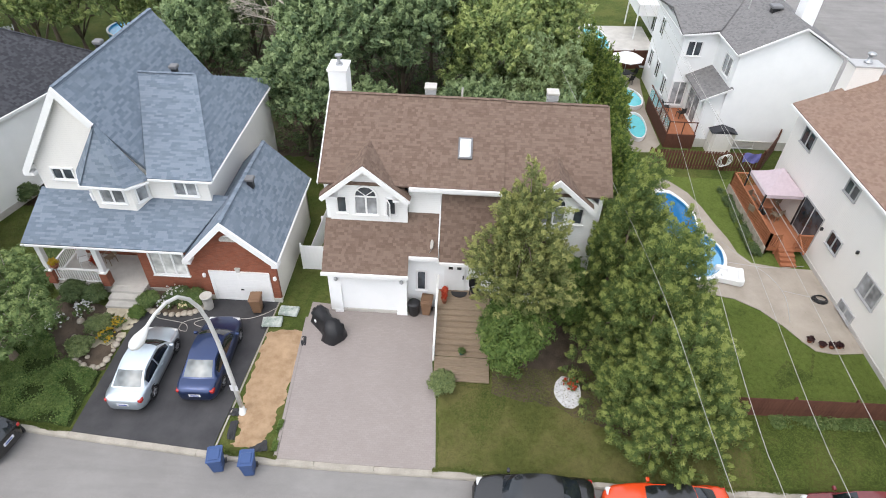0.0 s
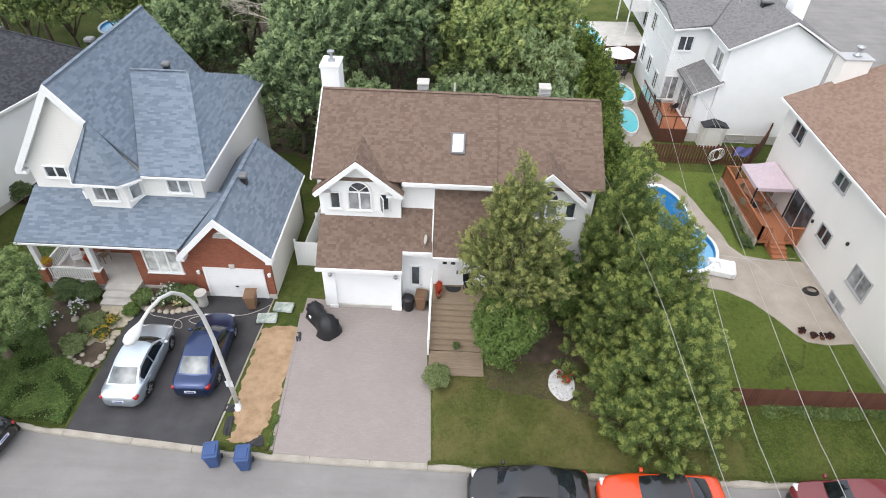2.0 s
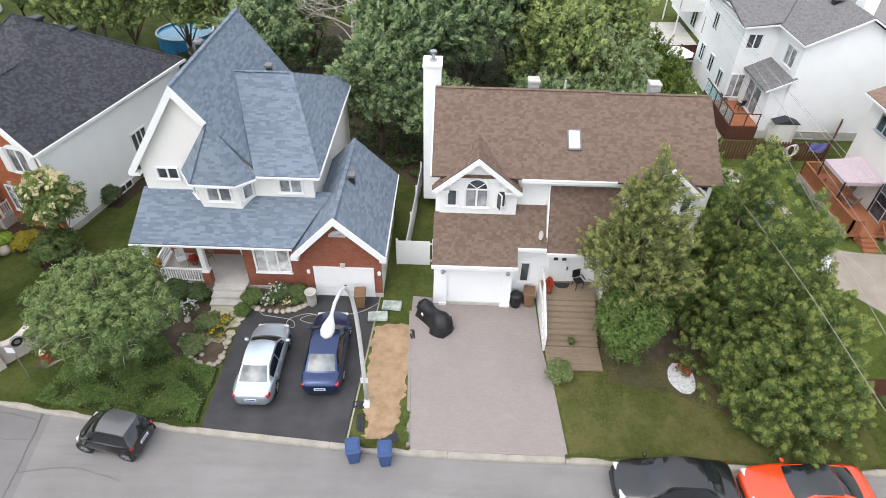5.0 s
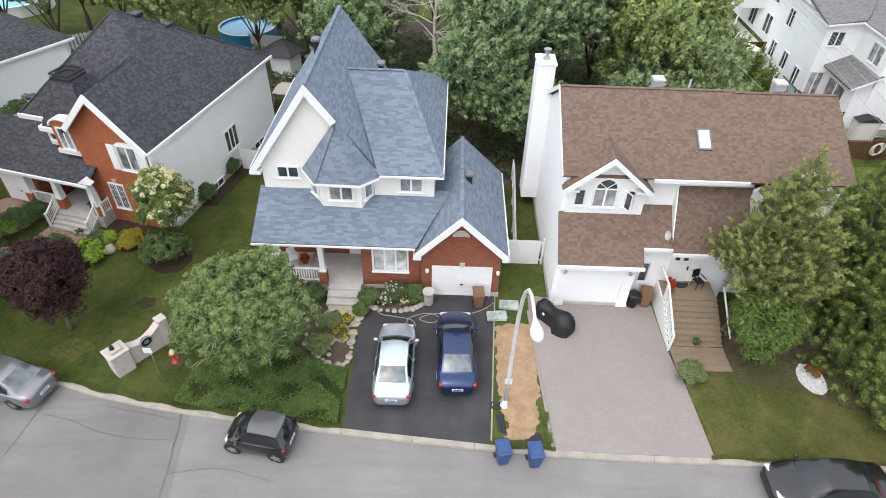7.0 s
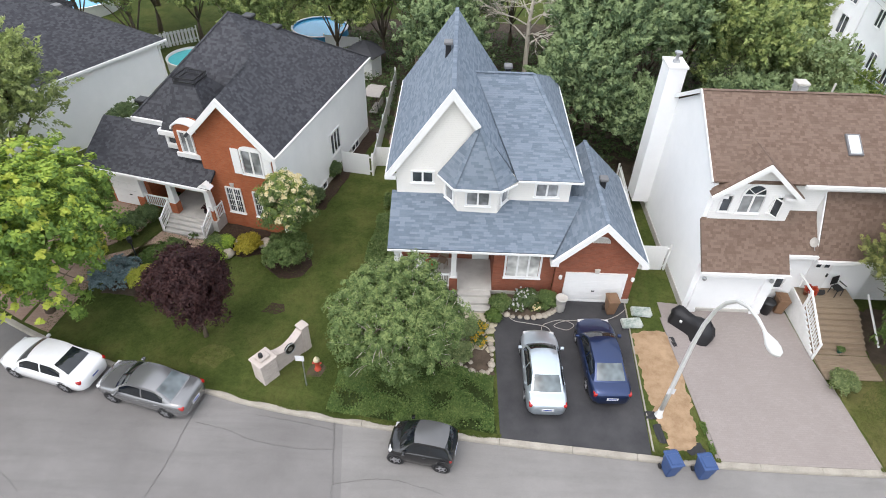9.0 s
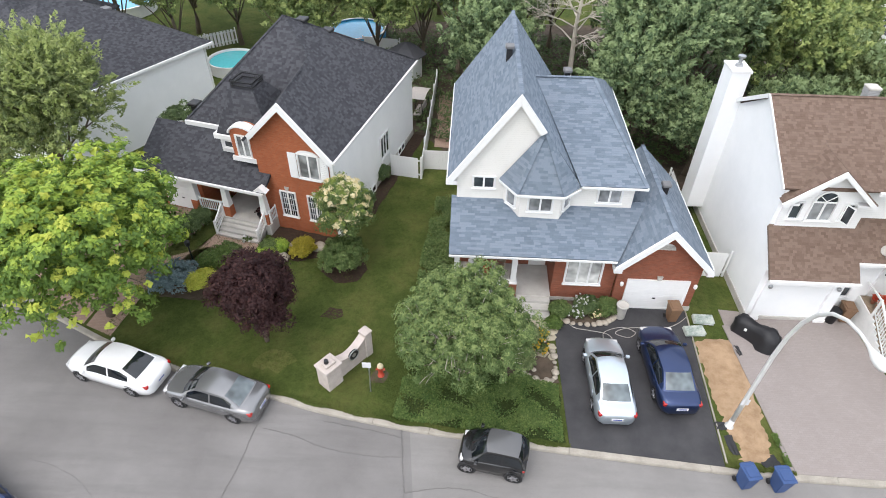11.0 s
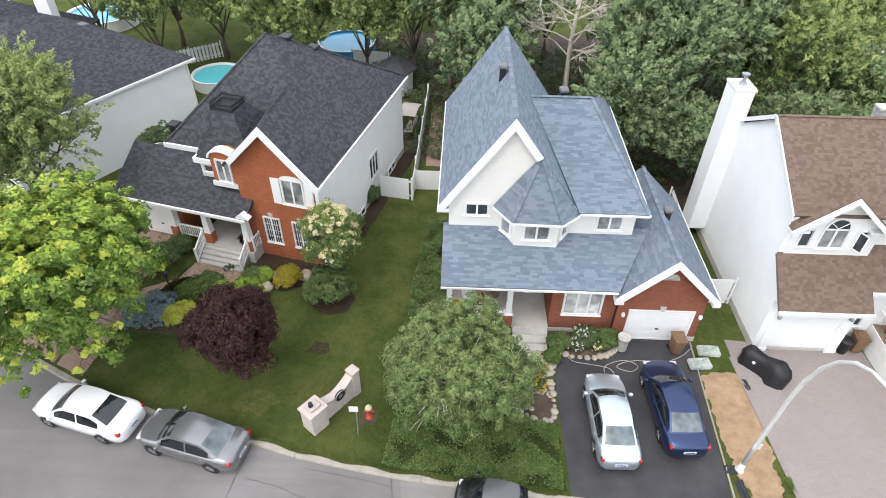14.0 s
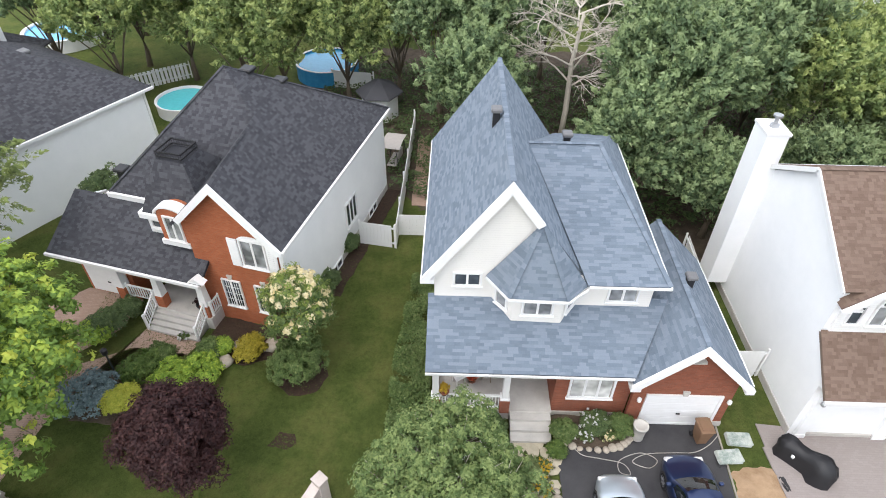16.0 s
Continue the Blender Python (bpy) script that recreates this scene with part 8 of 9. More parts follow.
# leafy ground cover under the round tree, and along the wall
def ground_cover(name, label, pts, n, size, h, mat, seed):
    """Low leafy growth over a patch of ground."""
    g = np.random.default_rng(seed)
    poly = np.array(pts)
    lo, hi = poly.min(0), poly.max(0)
    xy = g.uniform(lo, hi, (n * 3, 2))
    inside = np.zeros(len(xy), bool)
    for (x0, y0), (x1, y1) in zip(pts, pts[1:] + pts[:1]):
        c = ((y0 > xy[:, 1]) != (y1 > xy[:, 1])) & (xy[:, 0] < (x1 - x0) * (xy[:, 1] - y0) / (y1 - y0 + 1e-9) + x0)
        inside ^= c
    lump = np.sin(xy[:, 0] * 3.1 + 1.7 * np.sin(xy[:, 1] * 2.3)) + np.cos(xy[:, 1] * 3.7 + 1.3 * np.sin(xy[:, 0] * 1.9))
    inside &= lump + g.normal(size=len(xy)) * 0.7 > -0.35
    xy = xy[inside][:n]
    hh = h * (0.35 + 0.65 * (0.5 + 0.5 * np.sin(xy[:, 0] * 2.3) * np.cos(xy[:, 1] * 2.7 + xy[:, 0])))
    pos = np.column_stack([xy, 0.14 + hh * g.random(len(xy)) ** 0.6])
    out = np.tile(np.array((0, 0, 1.0)), (len(xy), 1)) + g.normal(size=(len(xy), 3)) * 0.4
    return tagged(new(name, leaf_mesh(name, pos, out, size, g, M[mat])), label, "ground cover", kind="stuff")


ground_cover("ground_cover", "dense low green ground cover under the round tree", [(-23.3, 15.2), (-20.3, 14.8), (-16.1, 14.45), (-16.05, 17.2), (-18.6, 18.3), (-20.8, 21.5), (-22.7, 20.5)], 44000, 0.09, 0.4, "leaf_weed", 21)
# this darker sheet paints the shade below the round tree
sheet("planting_soil", [(-23.1, 15.3), (-20.3, 14.9), (-16.0, 14.5), (-16.0, 17.3), (-18.6, 18.4), (-20.8, 21.5), (-22.5, 20.5)], 0.15, M["shade_grass"], "grass darkened in colour for the shade below the planting", "lawn", 0.05, wobble=0.1)
ground_cover("ground_cover", "ragged green planting along the blue-roofed house", [(-22.9, 20.5), (-21.2, 21.5), (-21.1, 25.0), (-21.2, 31.0), (-22.3, 31.0), (-22.9, 25.0)], 16000, 0.13, 0.75, "leaf_mid", 22)
ground_cover("ground_cover", "weedy green planting at the fence and lawn edge", [(14.5, 16.4), (21, 16.6), (21, 17.2), (14.5, 17.1)], 3000, 0.12, 0.3, "leaf_mid", 23)
ground_cover("ground_cover", "green planting along the foot of the deck", [(17.5, 28.4), (18.2, 28.2), (18.2, 35.0), (17.6, 35.2)], 3500, 0.12, 0.45, "leaf_deep", 24)
ground_cover("ground_cover", "weeds along the sand strip and paver edge", [(-7.15, 13.9), (-6.95, 13.9), (-7.0, 15.4), (-7.2, 15.4)], 900, 0.09, 0.16, "leaf_hedge", 25)
ground_cover("ground_cover", "leafy undergrowth below the woods", [(-22, 37.5), (-11, 37.0), (-7.5, 33.0), (-7.2, 36.0), (11.5, 33.5), (12.3, 50), (-3, 58), (-30, 58), (-32, 46)], 50000, 0.24, 0.9, "leaf_deep", 26)

# grass tufts that break the lawn's smooth face
def tufts(name, label, box_, n, mat, seed, size=0.1):
    g = np.random.default_rng(seed)
    xy = np.column_stack([g.uniform(box_[0], box_[2], n), g.uniform(box_[1], box_[3], n)])
    keep = np.array([y > kerb_y(x) + 0.08 for x, y in xy])
    xy = xy[keep]
    pos = np.column_stack([xy, 0.135 + g.uniform(0.005, 0.035, len(xy))])
    out = np.tile(np.array((0, 0, 1.6)), (len(xy), 1))
    return tagged(new(name, leaf_mesh(name, pos, out, size, g, M[mat], 0, 0.3)), label, "grass", kind="stuff")


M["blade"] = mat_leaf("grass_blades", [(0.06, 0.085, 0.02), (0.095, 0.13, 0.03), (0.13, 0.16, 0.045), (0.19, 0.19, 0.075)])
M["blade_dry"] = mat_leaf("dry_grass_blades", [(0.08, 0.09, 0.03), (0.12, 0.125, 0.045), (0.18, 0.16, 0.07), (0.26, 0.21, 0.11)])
tufts("grass", "short blades of grass on the front lawns", (-38, 14.5, -21.2, 33), 60000, "grass", 41)
tufts("grass", "dry short blades of grass by the street", (-0.2, 13.5, 13.5, 19), 36000, "grass_dry", 42)
tufts("grass", "short blades of grass in the back garden", (12, 13.6, 20.5, 24), 26000, "grass_lush", 43)
sheet("back_lawn", [(12.3, 17.2), (20.7, 17.2), (20.7, 36.6), (12.6, 36.6)], 0.142, M["grass_lush"], "well kept green lawn round the pool patio", "lawn", 0.05)
# ragged grass along the kerb
g = np.random.default_rng(77)
pts_ = np.array([(p.x, p.y) for p in KERB_LINE if -37 < p.x < 20])
u = g.uniform(0, len(pts_) - 1.001, 16000)
i_ = u.astype(int)
xy = pts_[i_] + (pts_[i_ + 1] - pts_[i_]) * (u - i_)[:, None]
xy[:, 1] += -0.03 + 0.16 * g.random(len(xy)) ** 1.6 + 0.05 * np.sin(xy[:, 0] * 3.1)
paved = ((xy[:, 0] > -15.8) & (xy[:, 0] < -9.6)) | ((xy[:, 0] > -6.85) & (xy[:, 0] < -0.4))
xy = xy[~paved]
pos = np.column_stack([xy, 0.15 + 0.07 * g.random(len(xy))])
tagged(new("grass", leaf_mesh("grass", pos, np.tile(np.array((0, -0.3, 1.0)), (len(xy), 1)), 0.11, g, M["grass"], 0, 0.3)), "ragged grass growing over the kerb edge", "grass", kind="stuff")
sheet("dry_lawn", [(-0.18, 13.62), (6, 13.5), (12.8, 13.55), (13, 15.5), (9, 17.5), (4, 17.2), (0.2, 17.9), (-0.4, 17.4)], 0.14, M["grass_dry"], "patchy dry lawn before the conifers", "lawn", 0.05, wobble=0.1)
sheet("shade_soil", [(2.0, 17.4), (4.5, 17.0), (8, 15.5), (11.8, 15.2), (12, 20), (9.0, 23), (2.2, 22.5)], 0.146, M["soil"], "bare shaded soil under the conifers", "soil", 0.05, wobble=0.15)
sheet("bare_patch", [(-30.0, 17.6), (-28.9, 17.4), (-28.2, 17.9), (-28.9, 18.6), (-29.9, 18.4)], 0.141, M["grass_dry"], "dry worn patch under the purple tree", "lawn", 0.05, wobble=0.22)
sheet("woodland_soil", [(-22, 37), (-11, 36.8), (-7.4, 32.2), (11.8, 32.2), (12.5, 51), (-3, 62), (-33, 62), (-33, 46)], 0.142, M["soil"], "dark soil under the woods", "soil", 0.05, wobble=0.3)

# garden paths and beds of the orange brick house
def L3(u, v):
    p = TURN3 @ Vector((u, v, 0))
    return (p.x, p.y)


sheet("garden_path", [L3(-7.2, -1.4), L3(-4.2, -1.4), L3(-4.4, -2.3), L3(-7.0, -2.6), (-38.6, 24.0), (-39.0, 19.6), (-37.5, 19.0), (-37.0, 22.9), (-36.0, 24.4)], 0.155, M["lane"], "curved terracotta paver path to the porch", "path", 0.06)
sheet("driveway_3", [L3(-11.8, 0.2), L3(-8.6, 0.2), L3(-8.4, -1.8), (-38.6, 24.2), (-39.2, 19.7), (-44.0, 22.2), (-42.5, 26.5)], 0.158, M["lane"], "terracotta paver driveway", "driveway", 0.06)
sheet("flower_bed", [L3(-4.0, 0.3), L3(-0.4, 0.3), L3(-0.2, -1.3), L3(-1.6, -2.2), L3(-3.3, -1.9), L3(-4.1, -1.6)], 0.175, M["mulch"], "dark mulched bed before the brick gable", "flower bed", 0.1, wobble=0.06)
sheet("flower_bed", [(-28.0, 25.2), (-28.3, 24.2), (-27.3, 23.3), (-26.2, 23.5), (-25.7, 24.5), (-26.4, 25.6)], 0.17, M["mulch"], "dark mulched bed round the clipped shrub", "flower bed", 0.1, wobble=0.05)
sheet("flower_bed", [(-36.3, 24.0), (-33.6, 25.2), (-32.5, 25.0), (-32.6, 23.2), (-34.0, 21.6), (-36.2, 21.8)], 0.172, M["soil"], "mulched shrub bed beside the path", "flower bed", 0.1, wobble=0.06)
sheet("wall_bed", [L3(0.05, 3.0), L3(0.05, 13.0), L3(0.9, 13.0), L3(0.9, 3.2)], 0.168, M["mulch"], "narrow mulched bed along the white wall", "flower bed", 0.1, wobble=0.05)
pot_plant(*L3(-4.75, -0.1), 0.86, "pot of purple flowers on the porch", M["black"], "leaf_purple", 0.25, 0.4, 0.4, 9)
bm = bmesh.new()
lathe(bm, [(0.12, 0), (0.1, 0.05), (0.04, 0.08), (0.04, 1.5), (0.12, 1.55), (0.14, 1.8), (0.04, 1.9)], 10)
ob = solid("garden_lantern", bm, M["black_metal"], "black post lantern in the shrub bed", "lantern")
ob.location = (-35.2, 24.1, 0.15)


def picket(name, label, p, q, h, mat, width=0.14, gap=0.01, rails=True, thick=0.025, post_every=2.4, z=0.13, lean=0.0):
    """A board fence from p to q, each slat and post a part."""
    f = thing(name, label, "fence")
    p, q = Vector((*p, z)), Vector((*q, z))
    d = (q - p).normalized()
    n = int((q - p).length / (width + gap))
    turn = math.atan2(d.y, d.x)
    bm = boxes((0, -thick / 2, 0.06, width, thick / 2, h))
    mesh = finish("slat", bm, mat)
    for i in range(n):
        o = new("slat", mesh)
        o.parent = f
        o.matrix_basis = Matrix.Translation(p + d * i * (width + gap)) @ Matrix.Rotation(turn, 4, "Z") @ Matrix.Rotation(lean * math.sin(i * 7.3), 4, "X")
    k = max(1, int((q - p).length / post_every))
    post_mesh = finish("post", boxes((-0.05, 0.0, -0.1, 0.05, 0.1, h + 0.08), bevel=0.01), mat)
    for i in range(k + 1):
        o = new("post", post_mesh)
        o.parent = f
        o.matrix_basis = Matrix.Translation(p.lerp(q, i / k)) @ Matrix.Rotation(turn, 4, "Z") @ Matrix.Translation((0, thick, 0))
    if rails:
        L = (q - p).length
        rail_mesh = finish("rail", boxes((0, 0, 0, L, 0.05, 0.09)), mat)
        for zz in (0.3, h - 0.25):
            o = new("rail", rail_mesh)
            o.parent = f
            o.matrix_basis = Matrix.Translation(p + Vector((0, 0, zz))) @ Matrix.Rotation(turn, 4, "Z") @ Matrix.Translation((0, thick / 2, 0))
    return f


picket("board_fence", "dark brown board fence behind the lawn", (13.4, 37.65), (21.2, 37.65), 1.55, M["fence_brown"], 0.14, 0.07)
picket("board_fence", "dark brown board fence across the side lawn", (12.6, 17.05), (20.7, 17.15), 1.3, M["fence_brown"], 0.14, 0.012)
picket("board_fence", "tall dark brown board fence beside the patio", (12.5, 54.3), (18.4, 55.1), 1.8, M["fence_brown"], 0.15, 0.01)
picket("board_fence", "brown board fence beside the white house", (21.3, 37.7), (23.6, 40.9), 1.7, M["fence_brown"], 0.15, 0.01)
picket("white_fence", "white board fence between the side yards", (-25.5, 33.75), (-23.5, 33.4), 1.6, M["trim"], 0.2, 0.004)
picket("white_fence", "white board fence between the side yards", (-23.4, 34.6), (-21.2, 34.6), 1.5, M["trim"], 0.2, 0.004)
picket("white_fence", "white board fence running back between yards", (-23.45, 33.5), (-23.2, 47.0), 1.5, M["trim"], 0.2, 0.004)
picket("white_gate", "white gate between two houses", (-8.35, 25.1), (-6.35, 25.1), 1.75, M["trim"], 0.2, 0.004)
picket("white_fence", "white board fence running back beside the chimney", (-7.85, 25.2), (-7.4, 33.5), 1.5, M["trim"], 0.2, 0.004)
picket("white_fence", "white board fence before the blue pool", (-30.4, 53.6), (-27.0, 53.2), 1.5, M["trim"], 0.2, 0.004)
picket("white_fence", "white board fence at the back garden", (-47, 51.5), (-42.5, 54.8), 1.4, M["trim"], 0.22, 0.1)

# ---- side yard with pool, patio and deck ----
sheet("patio", [(13.2, 36.4), (14.2, 36.3), (14.75, 35.7), (15.5, 34.6), (16.0, 33.0), (16.3, 31.4), (16.7, 29.8), (16.85, 28.5), (17.4, 27.65), (18.9, 27.35), (20.74, 27.3), (20.74, 21.1), (19.25, 20.95), (18.35, 21.1), (17.9, 21.7), (17.4, 22.6), (16.5, 23.8), (15.4, 24.55), (14.1, 24.85), (12.5, 24.9), (11.4, 26.5), (11.5, 31.0), (12.2, 34.6)], 0.185, M["patio"], "curving pale concrete patio round the pool", "patio", 0.08)
bm = bmesh.new()
for pts in ([(16.2, 29.5), (17.0, 28.0), (18.0, 26.6), (18.3, 25.0), (17.8, 23.0)], [(16.0, 27.6), (18.3, 27.3), (20.4, 27.6)], [(18.3, 25.4), (20.4, 24.8)], [(14.8, 31.6), (16.0, 31.4)]):
    pipe(bm, [(p.x, p.y, 0.182) for p in smooth_line(pts, 5)], 0.018, 4)
solid("patio_joints", bm, M["trim_grey"], "thin joints and cracks in the patio concrete", "joint", kind="structure")
M["liner"] = mat_mottled("pool_liner", (0.03, 0.2, 0.42), (0.06, 0.3, 0.52), 2, 20, 0.4, 0.1)
M["pool_water"] = mat_plain("pool_water", (0.1, 0.42, 0.68), 0.04, 0, 0.6)
M["deep_water"] = mat_plain("deep_pool_water", (0.025, 0.15, 0.34), 0.04, 0, 0.6)
M["bubble_cover"] = mat_mottled("bubble_cover", (0.14, 0.36, 0.55), (0.2, 0.43, 0.62), 1.2, 60, 0.45, 0.3)
M["pool_aqua"] = mat_plain("aqua_water", (0.12, 0.55, 0.6), 0.04, 0, 0.6)


def pool(label, cx, cy, rx, ry, h, water, wallmat, turn=0.0, outline=()):
    p = thing("swimming_pool", label, "pool")
    edge = [(q.x, q.y) for q in smooth_line(list(outline) + [outline[0]], 4)[:-1]] if outline else [(rx * math.cos(math.pi * i / 20), ry * math.sin(math.pi * i / 20)) for i in range(40)]
    n = len(edge)

    def ring(k, z):
        """The pool's outline moved inwards or outwards by the share k."""
        return [(x * k, y * k, z) for x, y in edge]

    bm = bmesh.new()
    rows = [[bm.verts.new(v) for v in ring(k, z)] for k, z in ((1.0, 0), (1.0, h), (0.94, h), (0.94, h - 0.25))]
    for a, b in zip(rows, rows[1:]):
        for i in range(n):
            bm.faces.new((a[i], a[(i + 1) % n], b[(i + 1) % n], b[i]))
    part("pool_wall", bm, wallmat, p, smooth=False)
    bm = bmesh.new()
    prism(bm, ring(0.95, h - 0.12), (0, 0, -0.04))
    part("water", bm, water, p, "still blue water")
    bm = bmesh.new()
    a, b = ring(1.025, h), ring(0.96, h)
    lo = [[bm.verts.new(v) for v in r] for r in (a, [(x, y, z + 0.05) for x, y, z in a], [(x, y, z + 0.05) for x, y, z in b], b)]
    for q, r in zip(lo, lo[1:] + lo[:1]):
        for i in range(n):
            bm.faces.new((q[i], q[(i + 1) % n], r[(i + 1) % n], r[i]))
    part("coping", bm, M["trim"], p)
    p.matrix_basis = pose(cx, cy, 0.14, 0, 0, turn)
    return p


big_pool = pool("in-ground pool with deep blue water and a floating cover", 13.6, 29.6, 2.0, 4.3, 0.2, M["deep_water"], M["liner"], outline=[(0.6, 4.75), (1.25, 3.7), (1.55, 2.3), (1.5, 0.8), (2.0, -0.2), (2.3, -1.3), (2.0, -2.6), (1.0, -3.6), (-0.4, -3.8), (-1.6, -3.0), (-2.0, -1.4), (-1.6, 0.4), (-1.4, 2.4), (-1.0, 4.0), (-0.2, 4.8)])
bm = bmesh.new()
prism(bm, [(0.13 + 1.93 * math.cos(math.pi * i / 18), -1.6 + 1.9 * math.sin(math.pi * i / 18), 0.085) for i in range(36)], (0, 0, 0.012))
part("solar_cover", bm, M["bubble_cover"], big_pool, "pale blue bubble cover floating on the water")
slide = thing("pool_steps", "moulded white pool steps at the pool's end", "pool steps")
bm = bmesh.new()
for i in range(3):
    box(bm, -0.62 + i * 0.3, -0.42, 0.0, 0.62, 0.42, 0.1 + i * 0.13, 0.05)
for y in (-0.5, 0.5):
    box(bm, -0.7, y - 0.1, 0.0, 0.72, y + 0.1, 0.46, 0.08)
box(bm, 0.48, -0.6, 0.0, 0.8, 0.6, 0.52, 0.1)
part("moulding", bm, M["trim"], slide)
slide.matrix_basis = pose(15.5, 26.2, 0.185, 0, 0, -15)

deck = thing("deck", "red-stained wooden deck with railings against the cream house", "deck")
for i in range(18):
    x = 18.3 + i * 0.134
    part("deck_board", boxes((x, 28.5, 0.72, x + 0.124, 35.1, 0.76)), M["deck_red"], deck)
part("deck_frame", boxes((18.3, 28.5, 0.5, 20.72, 35.1, 0.72)), M["deck_red"], deck)
part("skirt", boxes((18.25, 28.45, 0.12, 18.3, 35.15, 0.74)), M["stone"], deck)


def deck_rail(parent, p, q, z, h, mat, n):
    p, q = Vector((*p, z)), Vector((*q, z))
    bm = bmesh.new()
    bar_between(bm, p + Vector((0, 0, h)), q + Vector((0, 0, h)), 0.12, 0.05)
    bar_between(bm, p + Vector((0, 0, 0.1)), q + Vector((0, 0, 0.1)), 0.06, 0.06)
    r = part("railing", bm, mat, parent)
    for i in range(n):
        c = p.lerp(q, (i + 0.5) / n)
        part("baluster", boxes((c.x - 0.035, c.y - 0.035, c.z + 0.1, c.x + 0.035, c.y + 0.035, c.z + h)), mat, r)
    for c in (p, q):
        part("rail_post", boxes((c.x - 0.06, c.y - 0.06, c.z - 0.5, c.x + 0.06, c.y + 0.06, c.z + h + 0.06), bevel=0.01), mat, r)


deck_rail(deck, (18.35, 28.55), (18.35, 35.05), 0.76, 0.92, M["deck_red"], 44)
deck_rail(deck, (18.35, 35.05), (20.7, 35.05), 0.76, 0.92, M["deck_red"], 16)
deck_rail(deck, (18.35, 28.55), (18.95, 28.55), 0.76, 0.92, M["deck_red"], 4)
deck_rail(deck, (19.95, 28.55), (20.7, 28.55), 0.76, 0.92, M["deck_red"], 6)
for i in range(4):
    part("step", boxes((19.0, 27.45 + i * 0.26, 0.12, 19.9, 27.72 + i * 0.26, 0.28 + i * 0.155), bevel=0.008), M["deck_red"], deck)
for x in (18.95, 19.95):
    bm = bmesh.new()
    bar_between(bm, (x, 27.5, 1.1), (x, 28.55, 1.65), 0.06, 0.06)
    bar_between(bm, (x, 27.5, 0.15), (x, 27.5, 1.1), 0.08, 0.08)
    part("stair_rail", bm, M["deck_red"], deck)
settle(deck, 19.3, 31, 0.12)

gaz = thing("gazebo", "fabric gazebo with a pale pink peaked canopy on the deck", "gazebo")
M["canopy"] = mat_plain("pink_white_canvas", (0.5, 0.41, 0.445), 0.85)
gx0, gx1, gy0, gy1 = 18.4, 20.68, 30.85, 33.5
bm = bmesh.new()
c4 = [(gx0, gy0, 2.85), (gx1, gy0, 2.85), (gx1, gy1, 2.85), (gx0, gy1, 2.85)]
peak = ((gx0 + gx1) / 2, (gy0 + gy1) / 2, 3.95)
for a, b in zip(c4, c4[1:] + c4[:1]):
    m1 = Vector(a).lerp(Vector(peak), 0.5) - Vector((0, 0, 0.08))
    m2 = Vector(b).lerp(Vector(peak), 0.5) - Vector((0, 0, 0.08))
    va, vb, v1, v2, vp = [bm.verts.new(v) for v in (a, b, m1, m2, peak)]
    bm.faces.new((va, vb, v2, v1))
    bm.faces.new((v1, v2, vp))
    bm.faces.new([bm.verts.new(v) for v in (a, b, (b[0], b[1], 2.62), (a[0], a[1], 2.62))])
ob = part("canopy", bm, M["canopy"], gaz, "pale pink canvas canopy")
ob.modifiers.new("thick", "SOLIDIFY").thickness = 0.012
for x, y, _ in c4:
    part("post", boxes((x - 0.04, y - 0.04, 0.77, x + 0.04, y + 0.04, 2.85)), M["black_metal"], gaz)
settle(gaz, 19.15, 31.5, 0.77)
table = thing("patio_table", "round patio table under the gazebo", "table")
bm = bmesh.new()
lathe(bm, [(0.55, 0.7), (0.58, 0.72), (0.58, 0.745), (0.5, 0.75)], 20)
part("tabletop", bm, M["deck_red"], table)
bm = bmesh.new()
lathe(bm, [(0.3, 0.0), (0.28, 0.04), (0.05, 0.08), (0.05, 0.7)], 12)
part("pedestal", bm, M["black_metal"], table)
table.location = (19.3, 32.0, 0.765)
for i in range(4):
    a = i * math.pi / 2 + 0.5
    garden_chair(19.3 + 0.9 * math.cos(a), 32.0 + 0.9 * math.sin(a), 0.765, math.degrees(a) - 90, M["deck_grey"], "wicker chair round the patio table")
for i, x in enumerate((18.25, 18.75, 19.2, 19.6)):
    pot_plant(x, (21.7, 21.4, 21.35, 21.4)[i], 0.185, "small terracotta pot on the patio edge", M["terracotta"], "leaf_purple", 0.15, 0.22, 0.03, 50 + i)
bm = bmesh.new()
for k in range(5):
    pts = [(0.42 * (1 - 0.08 * k) * math.cos(a), 0.34 * (1 - 0.08 * k) * math.sin(a), 0.03 + 0.035 * k) for a in [2 * math.pi * i / 24 for i in range(25)]]
    pipe(bm, pts, 0.022, 6)
ob = solid("coiled_hose", bm, M["black"], "coil of dark hose lying on the patio", "hose")
ob.location = (20.1, 24.8, 0.185)
bm = bmesh.new()
for k in range(4):
    pts = [(0.36 * math.cos(a) + 0.12 * k, 0.06 * k, 0.5 + 0.45 * math.sin(a)) for a in [2 * math.pi * i / 20 for i in range(21)]]
    pipe(bm, pts, 0.022, 6)
ob = solid("pool_hose", bm, M["trim"], "white corrugated pool hose hung on the fence", "hose")
ob.location = (18.4, 37.4, 0.6)
cloth = bmesh.new()
vs = [[cloth.verts.new((i * 0.16, 0.05 * math.sin(i * 1.3 + j), 1.2 - j * 0.14 + 0.05 * math.sin(i))) for i in range(8)] for j in range(6)]
for a, b in zip(vs, vs[1:]):
    for i in range(7):
        cloth.faces.new((a[i], a[i + 1], b[i + 1], b[i]))
